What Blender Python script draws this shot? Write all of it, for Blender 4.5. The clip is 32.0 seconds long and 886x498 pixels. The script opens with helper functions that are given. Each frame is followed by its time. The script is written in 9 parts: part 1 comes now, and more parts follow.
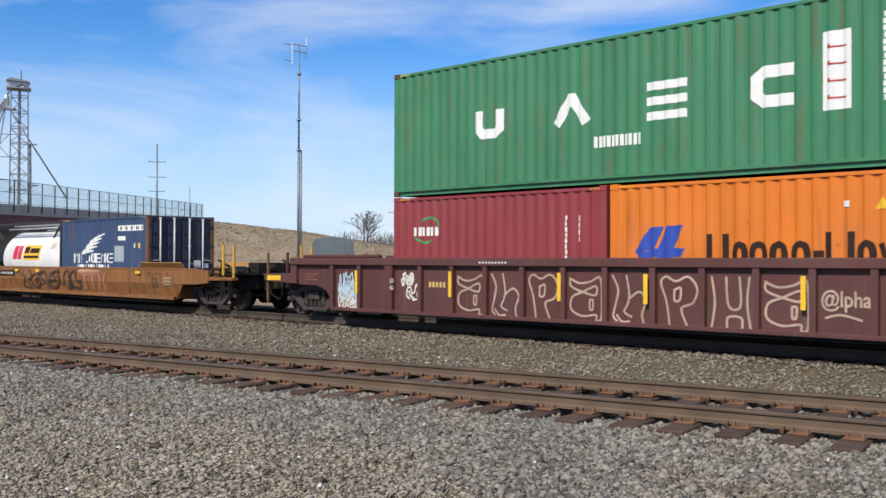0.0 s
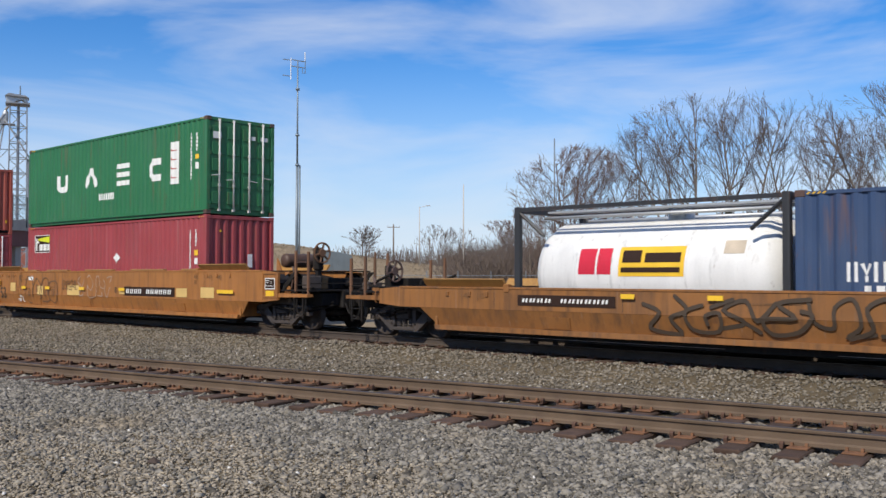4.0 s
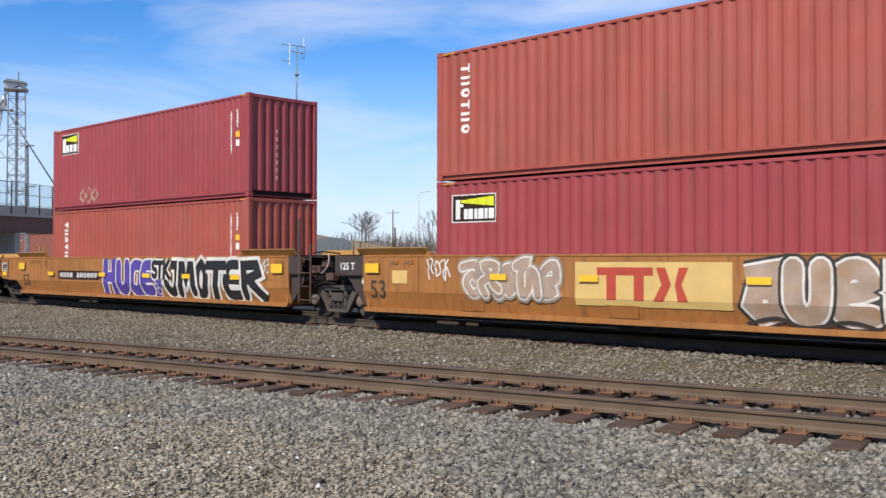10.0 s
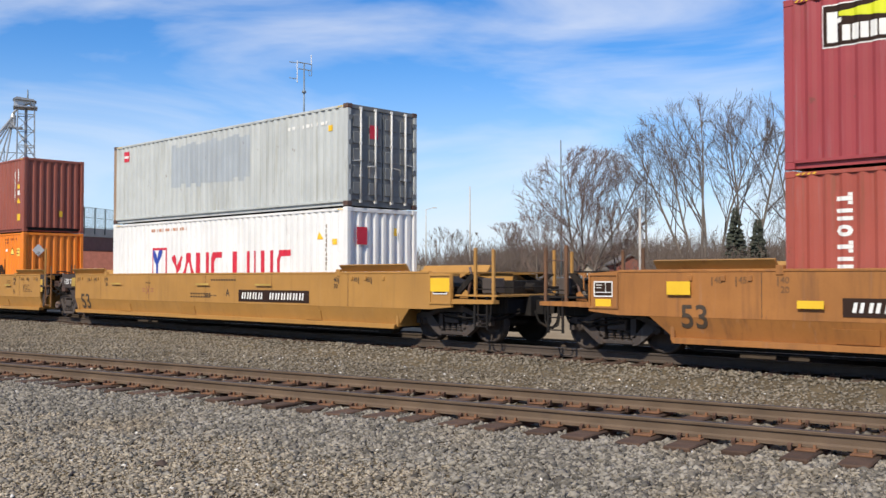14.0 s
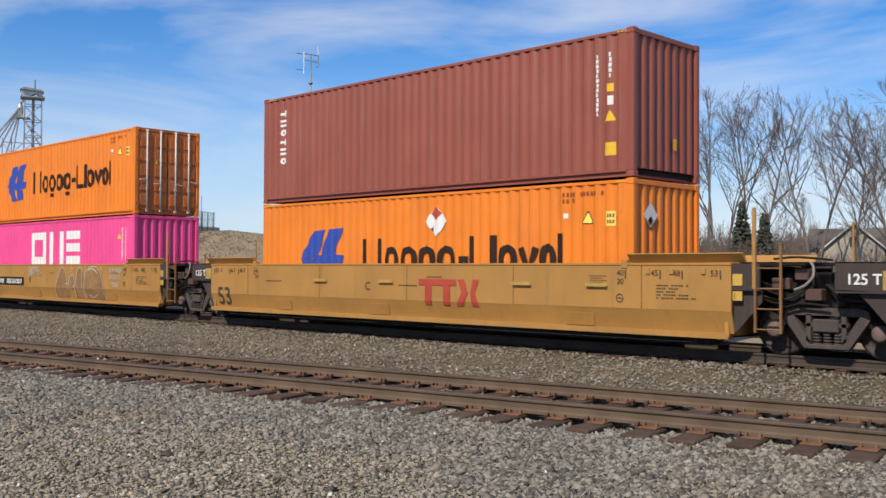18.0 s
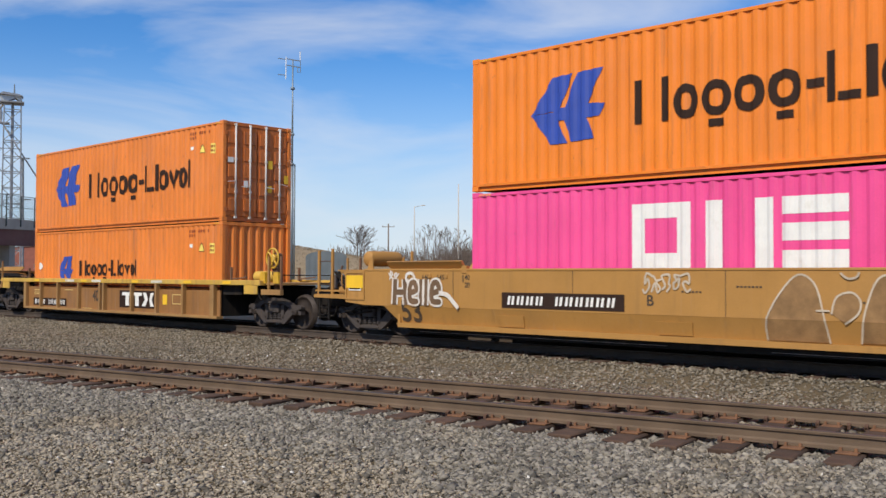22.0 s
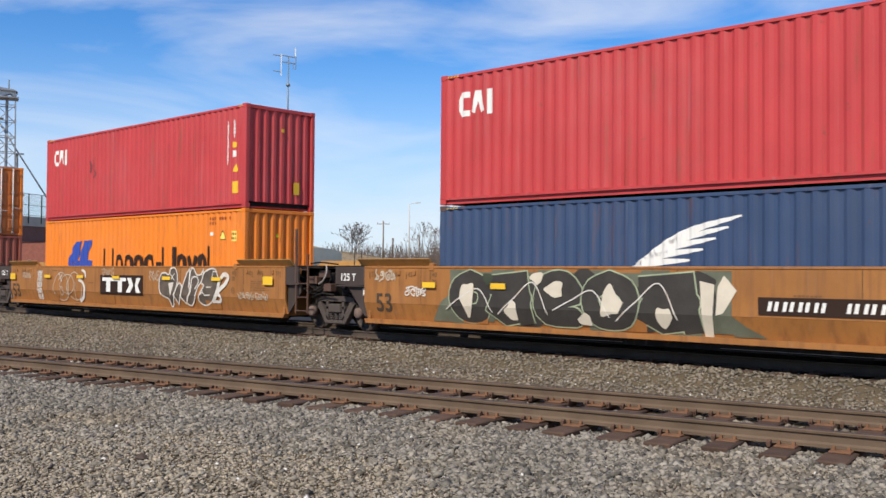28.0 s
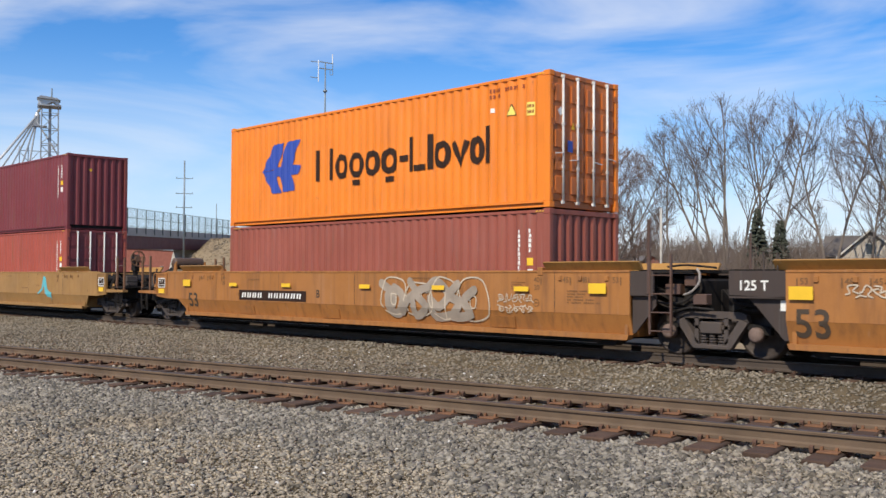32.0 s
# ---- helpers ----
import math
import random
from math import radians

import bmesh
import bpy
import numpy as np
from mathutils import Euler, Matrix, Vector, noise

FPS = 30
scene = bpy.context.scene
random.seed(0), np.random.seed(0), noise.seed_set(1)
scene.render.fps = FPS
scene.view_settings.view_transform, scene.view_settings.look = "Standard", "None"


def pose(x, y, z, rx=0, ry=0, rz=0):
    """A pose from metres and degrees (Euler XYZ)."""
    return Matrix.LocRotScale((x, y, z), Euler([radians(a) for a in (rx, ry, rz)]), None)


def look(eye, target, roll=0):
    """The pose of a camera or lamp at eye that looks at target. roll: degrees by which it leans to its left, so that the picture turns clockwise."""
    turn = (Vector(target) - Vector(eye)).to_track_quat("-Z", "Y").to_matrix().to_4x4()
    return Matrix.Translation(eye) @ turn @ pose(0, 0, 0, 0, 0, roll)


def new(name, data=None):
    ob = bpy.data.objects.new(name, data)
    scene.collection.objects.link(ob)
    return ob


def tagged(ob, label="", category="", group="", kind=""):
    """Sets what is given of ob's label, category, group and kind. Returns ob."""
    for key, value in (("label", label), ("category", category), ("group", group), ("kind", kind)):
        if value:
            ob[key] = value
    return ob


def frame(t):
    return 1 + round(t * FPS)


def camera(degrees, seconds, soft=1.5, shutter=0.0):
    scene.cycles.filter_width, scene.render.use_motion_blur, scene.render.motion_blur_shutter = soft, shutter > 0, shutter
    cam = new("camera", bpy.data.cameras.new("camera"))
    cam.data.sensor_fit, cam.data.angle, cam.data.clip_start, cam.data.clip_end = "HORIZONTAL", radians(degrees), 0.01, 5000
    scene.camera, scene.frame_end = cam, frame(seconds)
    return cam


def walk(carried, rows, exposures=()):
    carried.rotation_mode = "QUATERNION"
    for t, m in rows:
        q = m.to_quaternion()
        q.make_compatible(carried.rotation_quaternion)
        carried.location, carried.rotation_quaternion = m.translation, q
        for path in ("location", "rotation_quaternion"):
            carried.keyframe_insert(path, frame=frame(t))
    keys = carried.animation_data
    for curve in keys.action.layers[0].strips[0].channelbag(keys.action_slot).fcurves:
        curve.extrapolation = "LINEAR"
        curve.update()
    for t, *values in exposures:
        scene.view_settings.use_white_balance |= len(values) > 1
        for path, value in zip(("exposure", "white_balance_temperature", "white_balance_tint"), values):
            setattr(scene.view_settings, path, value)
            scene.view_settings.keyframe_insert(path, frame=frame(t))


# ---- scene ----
EYE = 1.5                     # camera above the train's rail heads
cam = camera(48.23, 32.0, 1.5, 0.1)
PATH = [
    (0, pose(0, 0, EYE, 90.72, -0.18, 44.12)),
    (0.5, pose(0, 0, EYE, 90.64, -0.35, 44.18)),
    (1, pose(0, 0, EYE, 90.54, -0.41, 44.16)),
    (1.5, pose(0, 0, EYE, 90.56, -0.37, 44.11)),
    (2, pose(0, 0, EYE, 90.66, -0.28, 43.78)),
    (2.5, pose(0, 0, EYE, 91.23, -0.12, 43.65)),
    (3, pose(0, 0, EYE, 91.38, -0.03, 43.66)),
    (3.5, pose(0, 0, EYE, 91.45, -0.14, 43.90)),
    (5.5, pose(0, 0, EYE, 91.93, -0.12, 44.19)),
    (6, pose(0, 0, EYE, 92.16, -0.06, 43.90)),
    (6.5, pose(0, 0, EYE, 91.67, -0.58, 43.35)),
    (7, pose(0, 0, EYE, 91.27, -0.58, 43.30)),
    (7.5, pose(0, 0, EYE, 91.10, -0.74, 43.45)),
    (8, pose(0, 0, EYE, 90.83, -0.52, 43.55)),
    (8.5, pose(0, 0, EYE, 90.69, -0.51, 43.68)),
    (9, pose(0, 0, EYE, 90.70, -0.26, 43.72)),
    (9.5, pose(0, 0, EYE, 90.72, -0.07, 43.87)),
    (10, pose(0, 0, EYE, 90.74, -0.07, 44.00)),
    (10.5, pose(0, 0, EYE, 90.73, -0.29, 44.15)),
    (11, pose(0, 0, EYE, 90.71, -0.26, 44.14)),
    (11.5, pose(0, 0, EYE, 90.96, -0.24, 44.34)),
    (12, pose(0, 0, EYE, 91.25, 0.01, 44.46)),
    (12.5, pose(0, 0, EYE, 91.34, 0.02, 44.28)),
    (13, pose(0, 0, EYE, 91.74, -0.01, 44.37)),
    (13.5, pose(0, 0, EYE, 91.78, 0.05, 44.43)),
    (15.5, pose(0, 0, EYE, 91.23, -0.19, 44.32)),
    (16, pose(0, 0, EYE, 91.34, -0.18, 44.27)),
    (16.5, pose(0, 0, EYE, 91.49, -0.08, 44.80)),
    (17, pose(0, 0, EYE, 91.39, -0.09, 45.02)),
    (17.5, pose(0, 0, EYE, 91.28, -0.22, 45.08)),
    (18, pose(0, 0, EYE, 91.23, -0.28, 44.75)),
    (18.5, pose(0, 0, EYE, 91.24, -0.22, 44.61)),
    (19, pose(0, 0, EYE, 91.30, -0.05, 44.59)),
    (19.5, pose(0, 0, EYE, 91.51, -0.05, 44.37)),
    (20, pose(0, 0, EYE, 91.77, -0.10, 44.27)),
    (20.5, pose(0, 0, EYE, 91.81, -0.02, 43.99)),
    (21, pose(0, 0, EYE, 91.70, -0.15, 43.86)),
    (21.5, pose(0, 0, EYE, 91.62, -0.19, 43.83)),
    (22, pose(0, 0, EYE, 91.55, -0.21, 43.73)),
    (22.5, pose(0, 0, EYE, 91.55, -0.17, 43.58)),
    (23, pose(0, 0, EYE, 91.68, -0.20, 43.51)),
    (23.5, pose(0, 0, EYE, 91.75, -0.49, 43.29)),
    (24, pose(0, 0, EYE, 91.83, -0.49, 43.33)),
    (24.5, pose(0, 0, EYE, 91.79, -0.54, 43.24)),
    (25, pose(0, 0, EYE, 91.89, -0.27, 43.33)),
    (25.5, pose(0, 0, EYE, 91.87, -0.28, 43.60)),
    (26, pose(0, 0, EYE, 91.89, -0.26, 43.69)),
    (26.5, pose(0, 0, EYE, 91.87, -0.12, 43.56)),
    (28.5, pose(0, 0, EYE, 91.21, -0.46, 43.44)),
    (29, pose(0, 0, EYE, 91.18, 0.03, 43.86)),
    (29.5, pose(0, 0, EYE, 91.72, -0.01, 43.89)),
    (30, pose(0, 0, EYE, 92.16, 0.16, 43.74)),
    (30.5, pose(0, 0, EYE, 92.26, 0.03, 44.24)),
    (31, pose(0, 0, EYE, 91.98, -0.00, 44.93)),
    (31.5, pose(0, 0, EYE, 91.70, -0.23, 45.29)),
    (32, pose(0, 0, EYE, 91.65, -0.27, 45.57)),
]
EXPOSURE = [(0, 0.11, 6500, 10), (1.5, 0.11, 6500, 10), (2.2, 0.06, 6500, 10), (3, -0.10, 6500, 10), (4.5, 0.04, 6500, 10), (6, 0.14, 6500, 10), (8, 0.19, 6500, 10), (10, 0.21, 6500, 10), (13, 0.27, 6800, 10), (14.2, 0.14, 6800, 10), (15.5, -0.24, 6800, 10), (16, -0.26, 6800, 10), (17, -0.28, 6800, 10), (18, 0.02, 6800, 10), (19, 0.02, 6800, 10), (20, -0.02, 6800, 10), (22, -0.03, 6800, 10), (24, -0.03, 6800, 10), (26, 0.02, 6800, 10), (28.5, 0.16, 6800, 10), (30, 0.19, 6800, 10), (32, 0.17, 6800, 10)]
walk(cam, PATH, EXPOSURE)

# ---- light ----
SUN_EL, SUN_AZ = 43.0, 166.0          # degrees; azimuth clockwise from +y
world = bpy.data.worlds.new("sky")
scene.world = world
world.use_nodes = True
wn, wl = world.node_tree.nodes, world.node_tree.links
wn.clear()
w_out = wn.new("ShaderNodeOutputWorld")
w_bg = wn.new("ShaderNodeBackground")
w_sky = wn.new("ShaderNodeTexSky")
w_sky.sky_type, w_sky.sun_disc = "NISHITA", False
w_sky.sun_elevation, w_sky.sun_rotation = radians(SUN_EL), radians(SUN_AZ)
w_sky.air_density, w_sky.dust_density, w_sky.ozone_density = 0.9, 0.05, 4.0
w_bg.inputs["Strength"].default_value = 0.138
# thin high cirrus over the whole dome
w_tc = wn.new("ShaderNodeTexCoord")
w_map = wn.new("ShaderNodeMapping")
w_map.inputs["Scale"].default_value = (1.6, 1.6, 7.0)
w_map.inputs["Location"].default_value = (0.9, 0.35, 0.2)
w_map.inputs["Rotation"].default_value = (0.10, -0.06, 0.5)
w_n = wn.new("ShaderNodeTexNoise")
w_n.inputs["Scale"].default_value, w_n.inputs["Detail"].default_value = 1.7, 6.0
w_n.inputs["Roughness"].default_value = 0.52
w_n.inputs["Distortion"].default_value = 0.5
w_r = wn.new("ShaderNodeValToRGB")
w_r.color_ramp.elements[0].position, w_r.color_ramp.elements[1].position = 0.44, 0.72
w_r.color_ramp.elements[0].color = (0.06, 0.06, 0.06, 1)
w_r.color_ramp.elements[1].color = (0.70, 0.70, 0.70, 1)
w_mix = wn.new("ShaderNodeMix")
w_mix.data_type = "RGBA"
w_mix.inputs["B"].default_value = (5.85, 6.1, 6.6, 1)
wl.new(w_tc.outputs["Generated"], w_map.inputs["Vector"])
wl.new(w_map.outputs["Vector"], w_n.inputs["Vector"])
wl.new(w_n.outputs["Fac"], w_r.inputs["Fac"])
wl.new(w_r.outputs["Color"], w_mix.inputs["Factor"])
w_hs = wn.new("ShaderNodeHueSaturation")
w_hs.inputs["Saturation"].default_value = 1.42
w_hs.inputs["Hue"].default_value = 0.508
wl.new(w_sky.outputs["Color"], w_hs.inputs["Color"])
# pale haze low all round the horizon
w_xyz = wn.new("ShaderNodeSeparateXYZ")
w_low = wn.new("ShaderNodeMapRange")
w_low.interpolation_type = "SMOOTHSTEP"
for sock, v in (("From Min", 0.0), ("From Max", 0.24), ("To Min", 0.80), ("To Max", 0.0)):
    w_low.inputs[sock].default_value = v
w_haze = wn.new("ShaderNodeMix")
w_haze.data_type = "RGBA"
w_haze.inputs["B"].default_value = (3.55, 4.65, 6.35, 1)
wl.new(w_tc.outputs["Generated"], w_xyz.inputs["Vector"])
wl.new(w_xyz.outputs["Z"], w_low.inputs["Value"])
wl.new(w_low.outputs["Result"], w_haze.inputs["Factor"])
wl.new(w_hs.outputs["Color"], w_haze.inputs["A"])
wl.new(w_haze.outputs["Result"], w_mix.inputs["A"])
wl.new(w_mix.outputs["Result"], w_bg.inputs["Color"])
wl.new(w_bg.outputs["Background"], w_out.inputs["Surface"])

sun_data = bpy.data.lights.new("sun", "SUN")
sun_data.energy, sun_data.angle, sun_data.color = 4.4, radians(0.55), (1.0, 0.925, 0.80)
sun = new("sun", sun_data)
sun_from = Vector((math.sin(radians(SUN_AZ)) * math.cos(radians(SUN_EL)),
                   math.cos(radians(SUN_AZ)) * math.cos(radians(SUN_EL)), math.sin(radians(SUN_EL))))
sun.matrix_world = look(sun_from * 60, (0, 0, 0))


# ---- materials ----
def mat(name, col, rough=0.6, metal=0.0, var=0.12, scale=2.0, fine=40.0, bump=0.0, bump_scale=60.0,
        dirt=None, dirt_amount=0.0, dirt_scale=1.2, streak=False, island=0.0, obj_random=0.0, spec=0.4, wear=0.0):
    m = bpy.data.materials.new(name)
    m.use_nodes = True
    n, l = m.node_tree.nodes, m.node_tree.links
    b = n["Principled BSDF"]
    b.inputs["Roughness"].default_value, b.inputs["Metallic"].default_value = rough, metal
    b.inputs["Specular IOR Level"].default_value = spec
    coords = n.new("ShaderNodeTexCoord").outputs["Object"]
    if wear:                                   # no two sheets wear alike
        info, shift, add = n.new("ShaderNodeObjectInfo"), n.new("ShaderNodeVectorMath"), n.new("ShaderNodeVectorMath")
        shift.operation, add.operation = "SCALE", "ADD"
        shift.inputs[0].default_value = (37.0, 11.0, 23.0)
        l.new(info.outputs["Random"], shift.inputs["Scale"])
        l.new(coords, add.inputs[0])
        l.new(shift.outputs["Vector"], add.inputs[1])
        coords = add.outputs["Vector"]

    def noisy(sc, detail=4.0, stretch=None, rgh=0.55):
        t = n.new("ShaderNodeTexNoise")
        t.inputs["Scale"].default_value, t.inputs["Detail"].default_value = sc, detail
        t.inputs["Roughness"].default_value = rgh
        if stretch:
            mp = n.new("ShaderNodeMapping")
            mp.inputs["Scale"].default_value = stretch
            l.new(coords, mp.inputs["Vector"])
            l.new(mp.outputs["Vector"], t.inputs["Vector"])
        else:
            l.new(coords, t.inputs["Vector"])
        return t.outputs["Fac"]

    def ramp(src, p0, p1, c0=(0, 0, 0, 1), c1=(1, 1, 1, 1)):
        r = n.new("ShaderNodeValToRGB")
        r.color_ramp.elements[0].position, r.color_ramp.elements[1].position = p0, p1
        r.color_ramp.elements[0].color, r.color_ramp.elements[1].color = c0, c1
        l.new(src, r.inputs["Fac"])
        return r.outputs["Color"]

    def mixed(fac, a, c, mode="MIX"):
        x = n.new("ShaderNodeMix")
        x.data_type, x.blend_type = "RGBA", mode
        for sock, v in (("Factor", fac), ("A", a), ("B", c)):
            if isinstance(v, (int, float)):
                x.inputs[sock].default_value = v
            elif isinstance(v, tuple):
                x.inputs[sock].default_value = v if len(v) == 4 else (*v, 1)
            else:
                l.new(v, x.inputs[sock])
        return x.outputs["Result"]

    lo = tuple(c * (1 - var) for c in col) + (1,)
    hi = tuple(min(1, c * (1 + var)) for c in col) + (1,)
    c = ramp(noisy(scale), 0.3, 0.7, lo, hi)
    c = mixed(0.5 * var + 0.04, c, ramp(noisy(fine, 3.0), 0.3, 0.7, (0.35, 0.35, 0.35, 1), (1, 1, 1, 1)), "MULTIPLY")
    if dirt:
        f = noisy(dirt_scale, 6.0, (4.0, 4.0, 0.35) if streak else None, 0.62)
        c = mixed(ramp(f, 0.62 - 0.32 * dirt_amount, 0.78 - 0.2 * dirt_amount, (0, 0, 0, 1), (min(1, 0.35 + dirt_amount),) * 3 + (1,)), c, dirt)
    if wear:
        grey = sum(col) / 3
        chalk = tuple(0.55 * v + 0.35 * grey + 0.07 for v in col)
        c = mixed(ramp(noisy(0.5, 5.0), 0.50, 0.74, (0, 0, 0, 1), (0.20 * wear,) * 3 + (1,)), c, chalk)
        c = mixed(ramp(noisy(1.0, 6.0, (11.0, 11.0, 0.35), 0.6), 0.60, 0.70, (0, 0, 0, 1), (0.55 * wear,) * 3 + (1,)), c, chalk)
        c = mixed(ramp(noisy(5.5, 5.0, (1.0, 1.0, 0.6), 0.65), 0.665, 0.72, (0, 0, 0, 1), (0.85 * wear,) * 3 + (1,)), c, (0.12, 0.055, 0.03))
        c = mixed(ramp(noisy(0.8, 5.0, (2.0, 2.0, 0.18), 0.6), 0.50, 0.80, (0, 0, 0, 1), (0.5 * wear,) * 3 + (1,)), c, tuple(0.5 * v for v in col))
    if island or obj_random:
        if island:
            src = n.new("ShaderNodeNewGeometry").outputs["Random Per Island"]
        else:
            src = n.new("ShaderNodeObjectInfo").outputs["Random"]
        k = island or obj_random
        c = mixed(1.0, c, ramp(src, 0.0, 1.0, (1 - k, 1 - k, 1 - k, 1), (1 + k * 0.0, 1, 1, 1)), "MULTIPLY")
    l.new(c, b.inputs["Base Color"])
    rr = n.new("ShaderNodeMapRange")
    rr.inputs["To Min"].default_value, rr.inputs["To Max"].default_value = max(0.05, rough - 0.12), min(1, rough + 0.12)
    l.new(noisy(scale * 3), rr.inputs["Value"])
    l.new(rr.outputs["Result"], b.inputs["Roughness"])
    if bump:
        bp = n.new("ShaderNodeBump")
        bp.inputs["Strength"].default_value, bp.inputs["Distance"].default_value = bump, 0.02
        l.new(noisy(bump_scale, 5.0), bp.inputs["Height"])
        l.new(bp.outputs["Normal"], b.inputs["Normal"])
    return m


RUST = (0.16, 0.075, 0.035)
GRIME = (0.10, 0.085, 0.065)
M = {}


def paint(key, col, rough=0.5, dirt=RUST, amount=0.18, var=0.08, wear=0.7, spec=0.4):
    M[key] = mat(key, col, rough, 0.0, var, 0.9, 30.0, 0.08, 25.0, dirt, amount, 1.4, True, wear=wear, spec=spec)


# container paints
paint("green_paint", (0.022, 0.150, 0.058))
paint("deep_maroon_paint", (0.250, 0.038, 0.043))
paint("faded_green_paint", (0.046, 0.198, 0.094), amount=0.26, wear=1.0)
paint("maroon_paint", (0.310, 0.050, 0.056))
paint("red_oxide_paint", (0.350, 0.076, 0.052))
paint("crimson_paint", (0.490, 0.048, 0.050))
paint("dark_maroon_paint", (0.175, 0.032, 0.038))
paint("brown_paint", (0.285, 0.078, 0.052))
paint("dull_orange_paint", (0.650, 0.172, 0.013), amount=0.14, wear=0.5)
paint("orange_paint", (0.780, 0.212, 0.018), amount=0.12, wear=0.45)
paint("worn_orange_paint", (0.715, 0.208, 0.034), amount=0.24, wear=0.65)
paint("rusty_door_paint", (0.560, 0.145, 0.022), amount=0.40, wear=1.0)
paint("pink_paint", (0.790, 0.075, 0.270), amount=0.05, wear=0.25)
paint("white_paint", (0.760, 0.755, 0.735), amount=0.06, wear=0.22)
paint("grey_paint", (0.472, 0.498, 0.484), dirt=(0.25, 0.24, 0.18), amount=0.26, wear=1.0)
paint("grey_patch_paint", (0.350, 0.390, 0.420), dirt=(0.30, 0.30, 0.26), amount=0.2)
paint("blue_paint", (0.035, 0.065, 0.140))
paint("dark_blue_paint", (0.018, 0.026, 0.055))
paint("tank_white_paint", (0.760, 0.755, 0.730), dirt=GRIME, amount=0.12)
paint("door_grey_paint", (0.150, 0.160, 0.165))
paint("dusty_bogie_paint", (0.070, 0.056, 0.050), dirt=(0.11, 0.076, 0.055), amount=0.35, rough=0.8)
paint("frame_black_paint", (0.030, 0.031, 0.034), amount=0.2)
# car paints
paint("ochre_paint", (0.345, 0.142, 0.037), dirt=(0.18, 0.078, 0.028), amount=0.42, var=0.13, rough=0.6, wear=0.45)
paint("dirty_ochre_paint", (0.255, 0.108, 0.030), dirt=(0.12, 0.058, 0.026), amount=0.48, var=0.16, rough=0.65, wear=0.7)
paint("flare_paint", (0.350, 0.185, 0.050), dirt=(0.20, 0.10, 0.035), amount=0.35, var=0.14, rough=0.6, wear=0.5)
paint("tan_paint", (0.400, 0.205, 0.052), dirt=(0.27, 0.145, 0.045), amount=0.22, var=0.10, rough=0.6, wear=0.3)
paint("faded_ochre_paint", (0.325, 0.180, 0.062), dirt=(0.24, 0.12, 0.04), amount=0.32, var=0.15, rough=0.65)
paint("deck_yellow_paint", (0.560, 0.345, 0.060), dirt=(0.25, 0.14, 0.06), amount=0.35, var=0.16, rough=0.65)
paint("panel_ochre", (0.275, 0.128, 0.038), dirt=(0.15, 0.075, 0.035), amount=0.36, var=0.15, rough=0.65)
paint("brake_yellow", (0.62, 0.36, 0.030), dirt=(0.20, 0.11, 0.04), amount=0.25, var=0.12)
paint("tuscan_paint", (0.104, 0.038, 0.033), dirt=(0.085, 0.052, 0.042), amount=0.30, var=0.14, rough=0.6)
paint("rusty_post_paint", (0.30, 0.20, 0.12), dirt=(0.40, 0.38, 0.32), amount=0.5)
paint("rusty_casting", (0.095, 0.055, 0.042), amount=0.3)
paint("rusty_rail_paint", (0.245, 0.120, 0.045), amount=0.45, wear=1.0)
M["bearing_dust"] = mat("bearing_dust", (0.150, 0.105, 0.088), 0.85, var=0.3, scale=6.0)
paint("bogie_grey_paint", (0.052, 0.042, 0.038), dirt=(0.080, 0.054, 0.040), amount=0.35, rough=0.75)
paint("underframe_black", (0.018, 0.016, 0.015), dirt=(0.050, 0.035, 0.025), amount=0.3, rough=0.8, spec=0.1)
paint("end_black", (0.058, 0.045, 0.041), dirt=(0.075, 0.052, 0.040), amount=0.3, rough=0.7, spec=0.2)
paint("rusty_steel", (0.17, 0.082, 0.042), dirt=(0.06, 0.045, 0.035), amount=0.4, rough=0.8, var=0.2)
paint("tank_brown_paint", (0.075, 0.042, 0.028), dirt=GRIME, amount=0.3)
# markings
M["lemon_marking"] = mat("lemon_marking", (0.82, 0.66, 0.14), 0.55, var=0.1)
M["stencil_brown"] = mat("stencil_brown", (0.26, 0.055, 0.018), 0.6, var=0.1)
M["white_marking"] = mat("white_marking", (0.74, 0.74, 0.71), 0.6, var=0.06, scale=3, dirt=(0.45, 0.42, 0.36), dirt_amount=0.12, dirt_scale=3)
M["faded_white"] = mat("faded_white", (0.52, 0.47, 0.45), 0.7, var=0.1)
M["blue_white_spray"] = mat("blue_white_spray", (0.42, 0.58, 0.66), 0.7, var=0.2)
M["loop_spray"] = mat("loop_spray", (0.44, 0.33, 0.25), 0.75, var=0.2)
M["dull_yellow_marking"] = mat("dull_yellow_marking", (0.44, 0.29, 0.07), 0.65, var=0.2)
M["yellow_marking"] = mat("yellow_marking", (0.78, 0.48, 0.03), 0.55, var=0.08)
M["cream_marking"] = mat("cream_marking", (0.62, 0.42, 0.15), 0.6, var=0.1)
M["black_marking"] = mat("black_marking", (0.034, 0.019, 0.014), 0.75, var=0.1, spec=0.15)
M["stencil_black"] = mat("stencil_black", (0.060, 0.042, 0.028), 0.7, var=0.1)
M["faint_stencil"] = mat("faint_stencil", (0.170, 0.085, 0.035), 0.75, var=0.2)
M["blue_marking"] = mat("blue_marking", (0.030, 0.070, 0.360), 0.5, var=0.08)
M["red_marking"] = mat("red_marking", (0.560, 0.020, 0.045), 0.5, var=0.08)
M["dull_red_marking"] = mat("dull_red_marking", (0.420, 0.060, 0.035), 0.6, var=0.15)
M["faded_red_marking"] = mat("faded_red_marking", (0.330, 0.130, 0.080), 0.6, var=0.2)
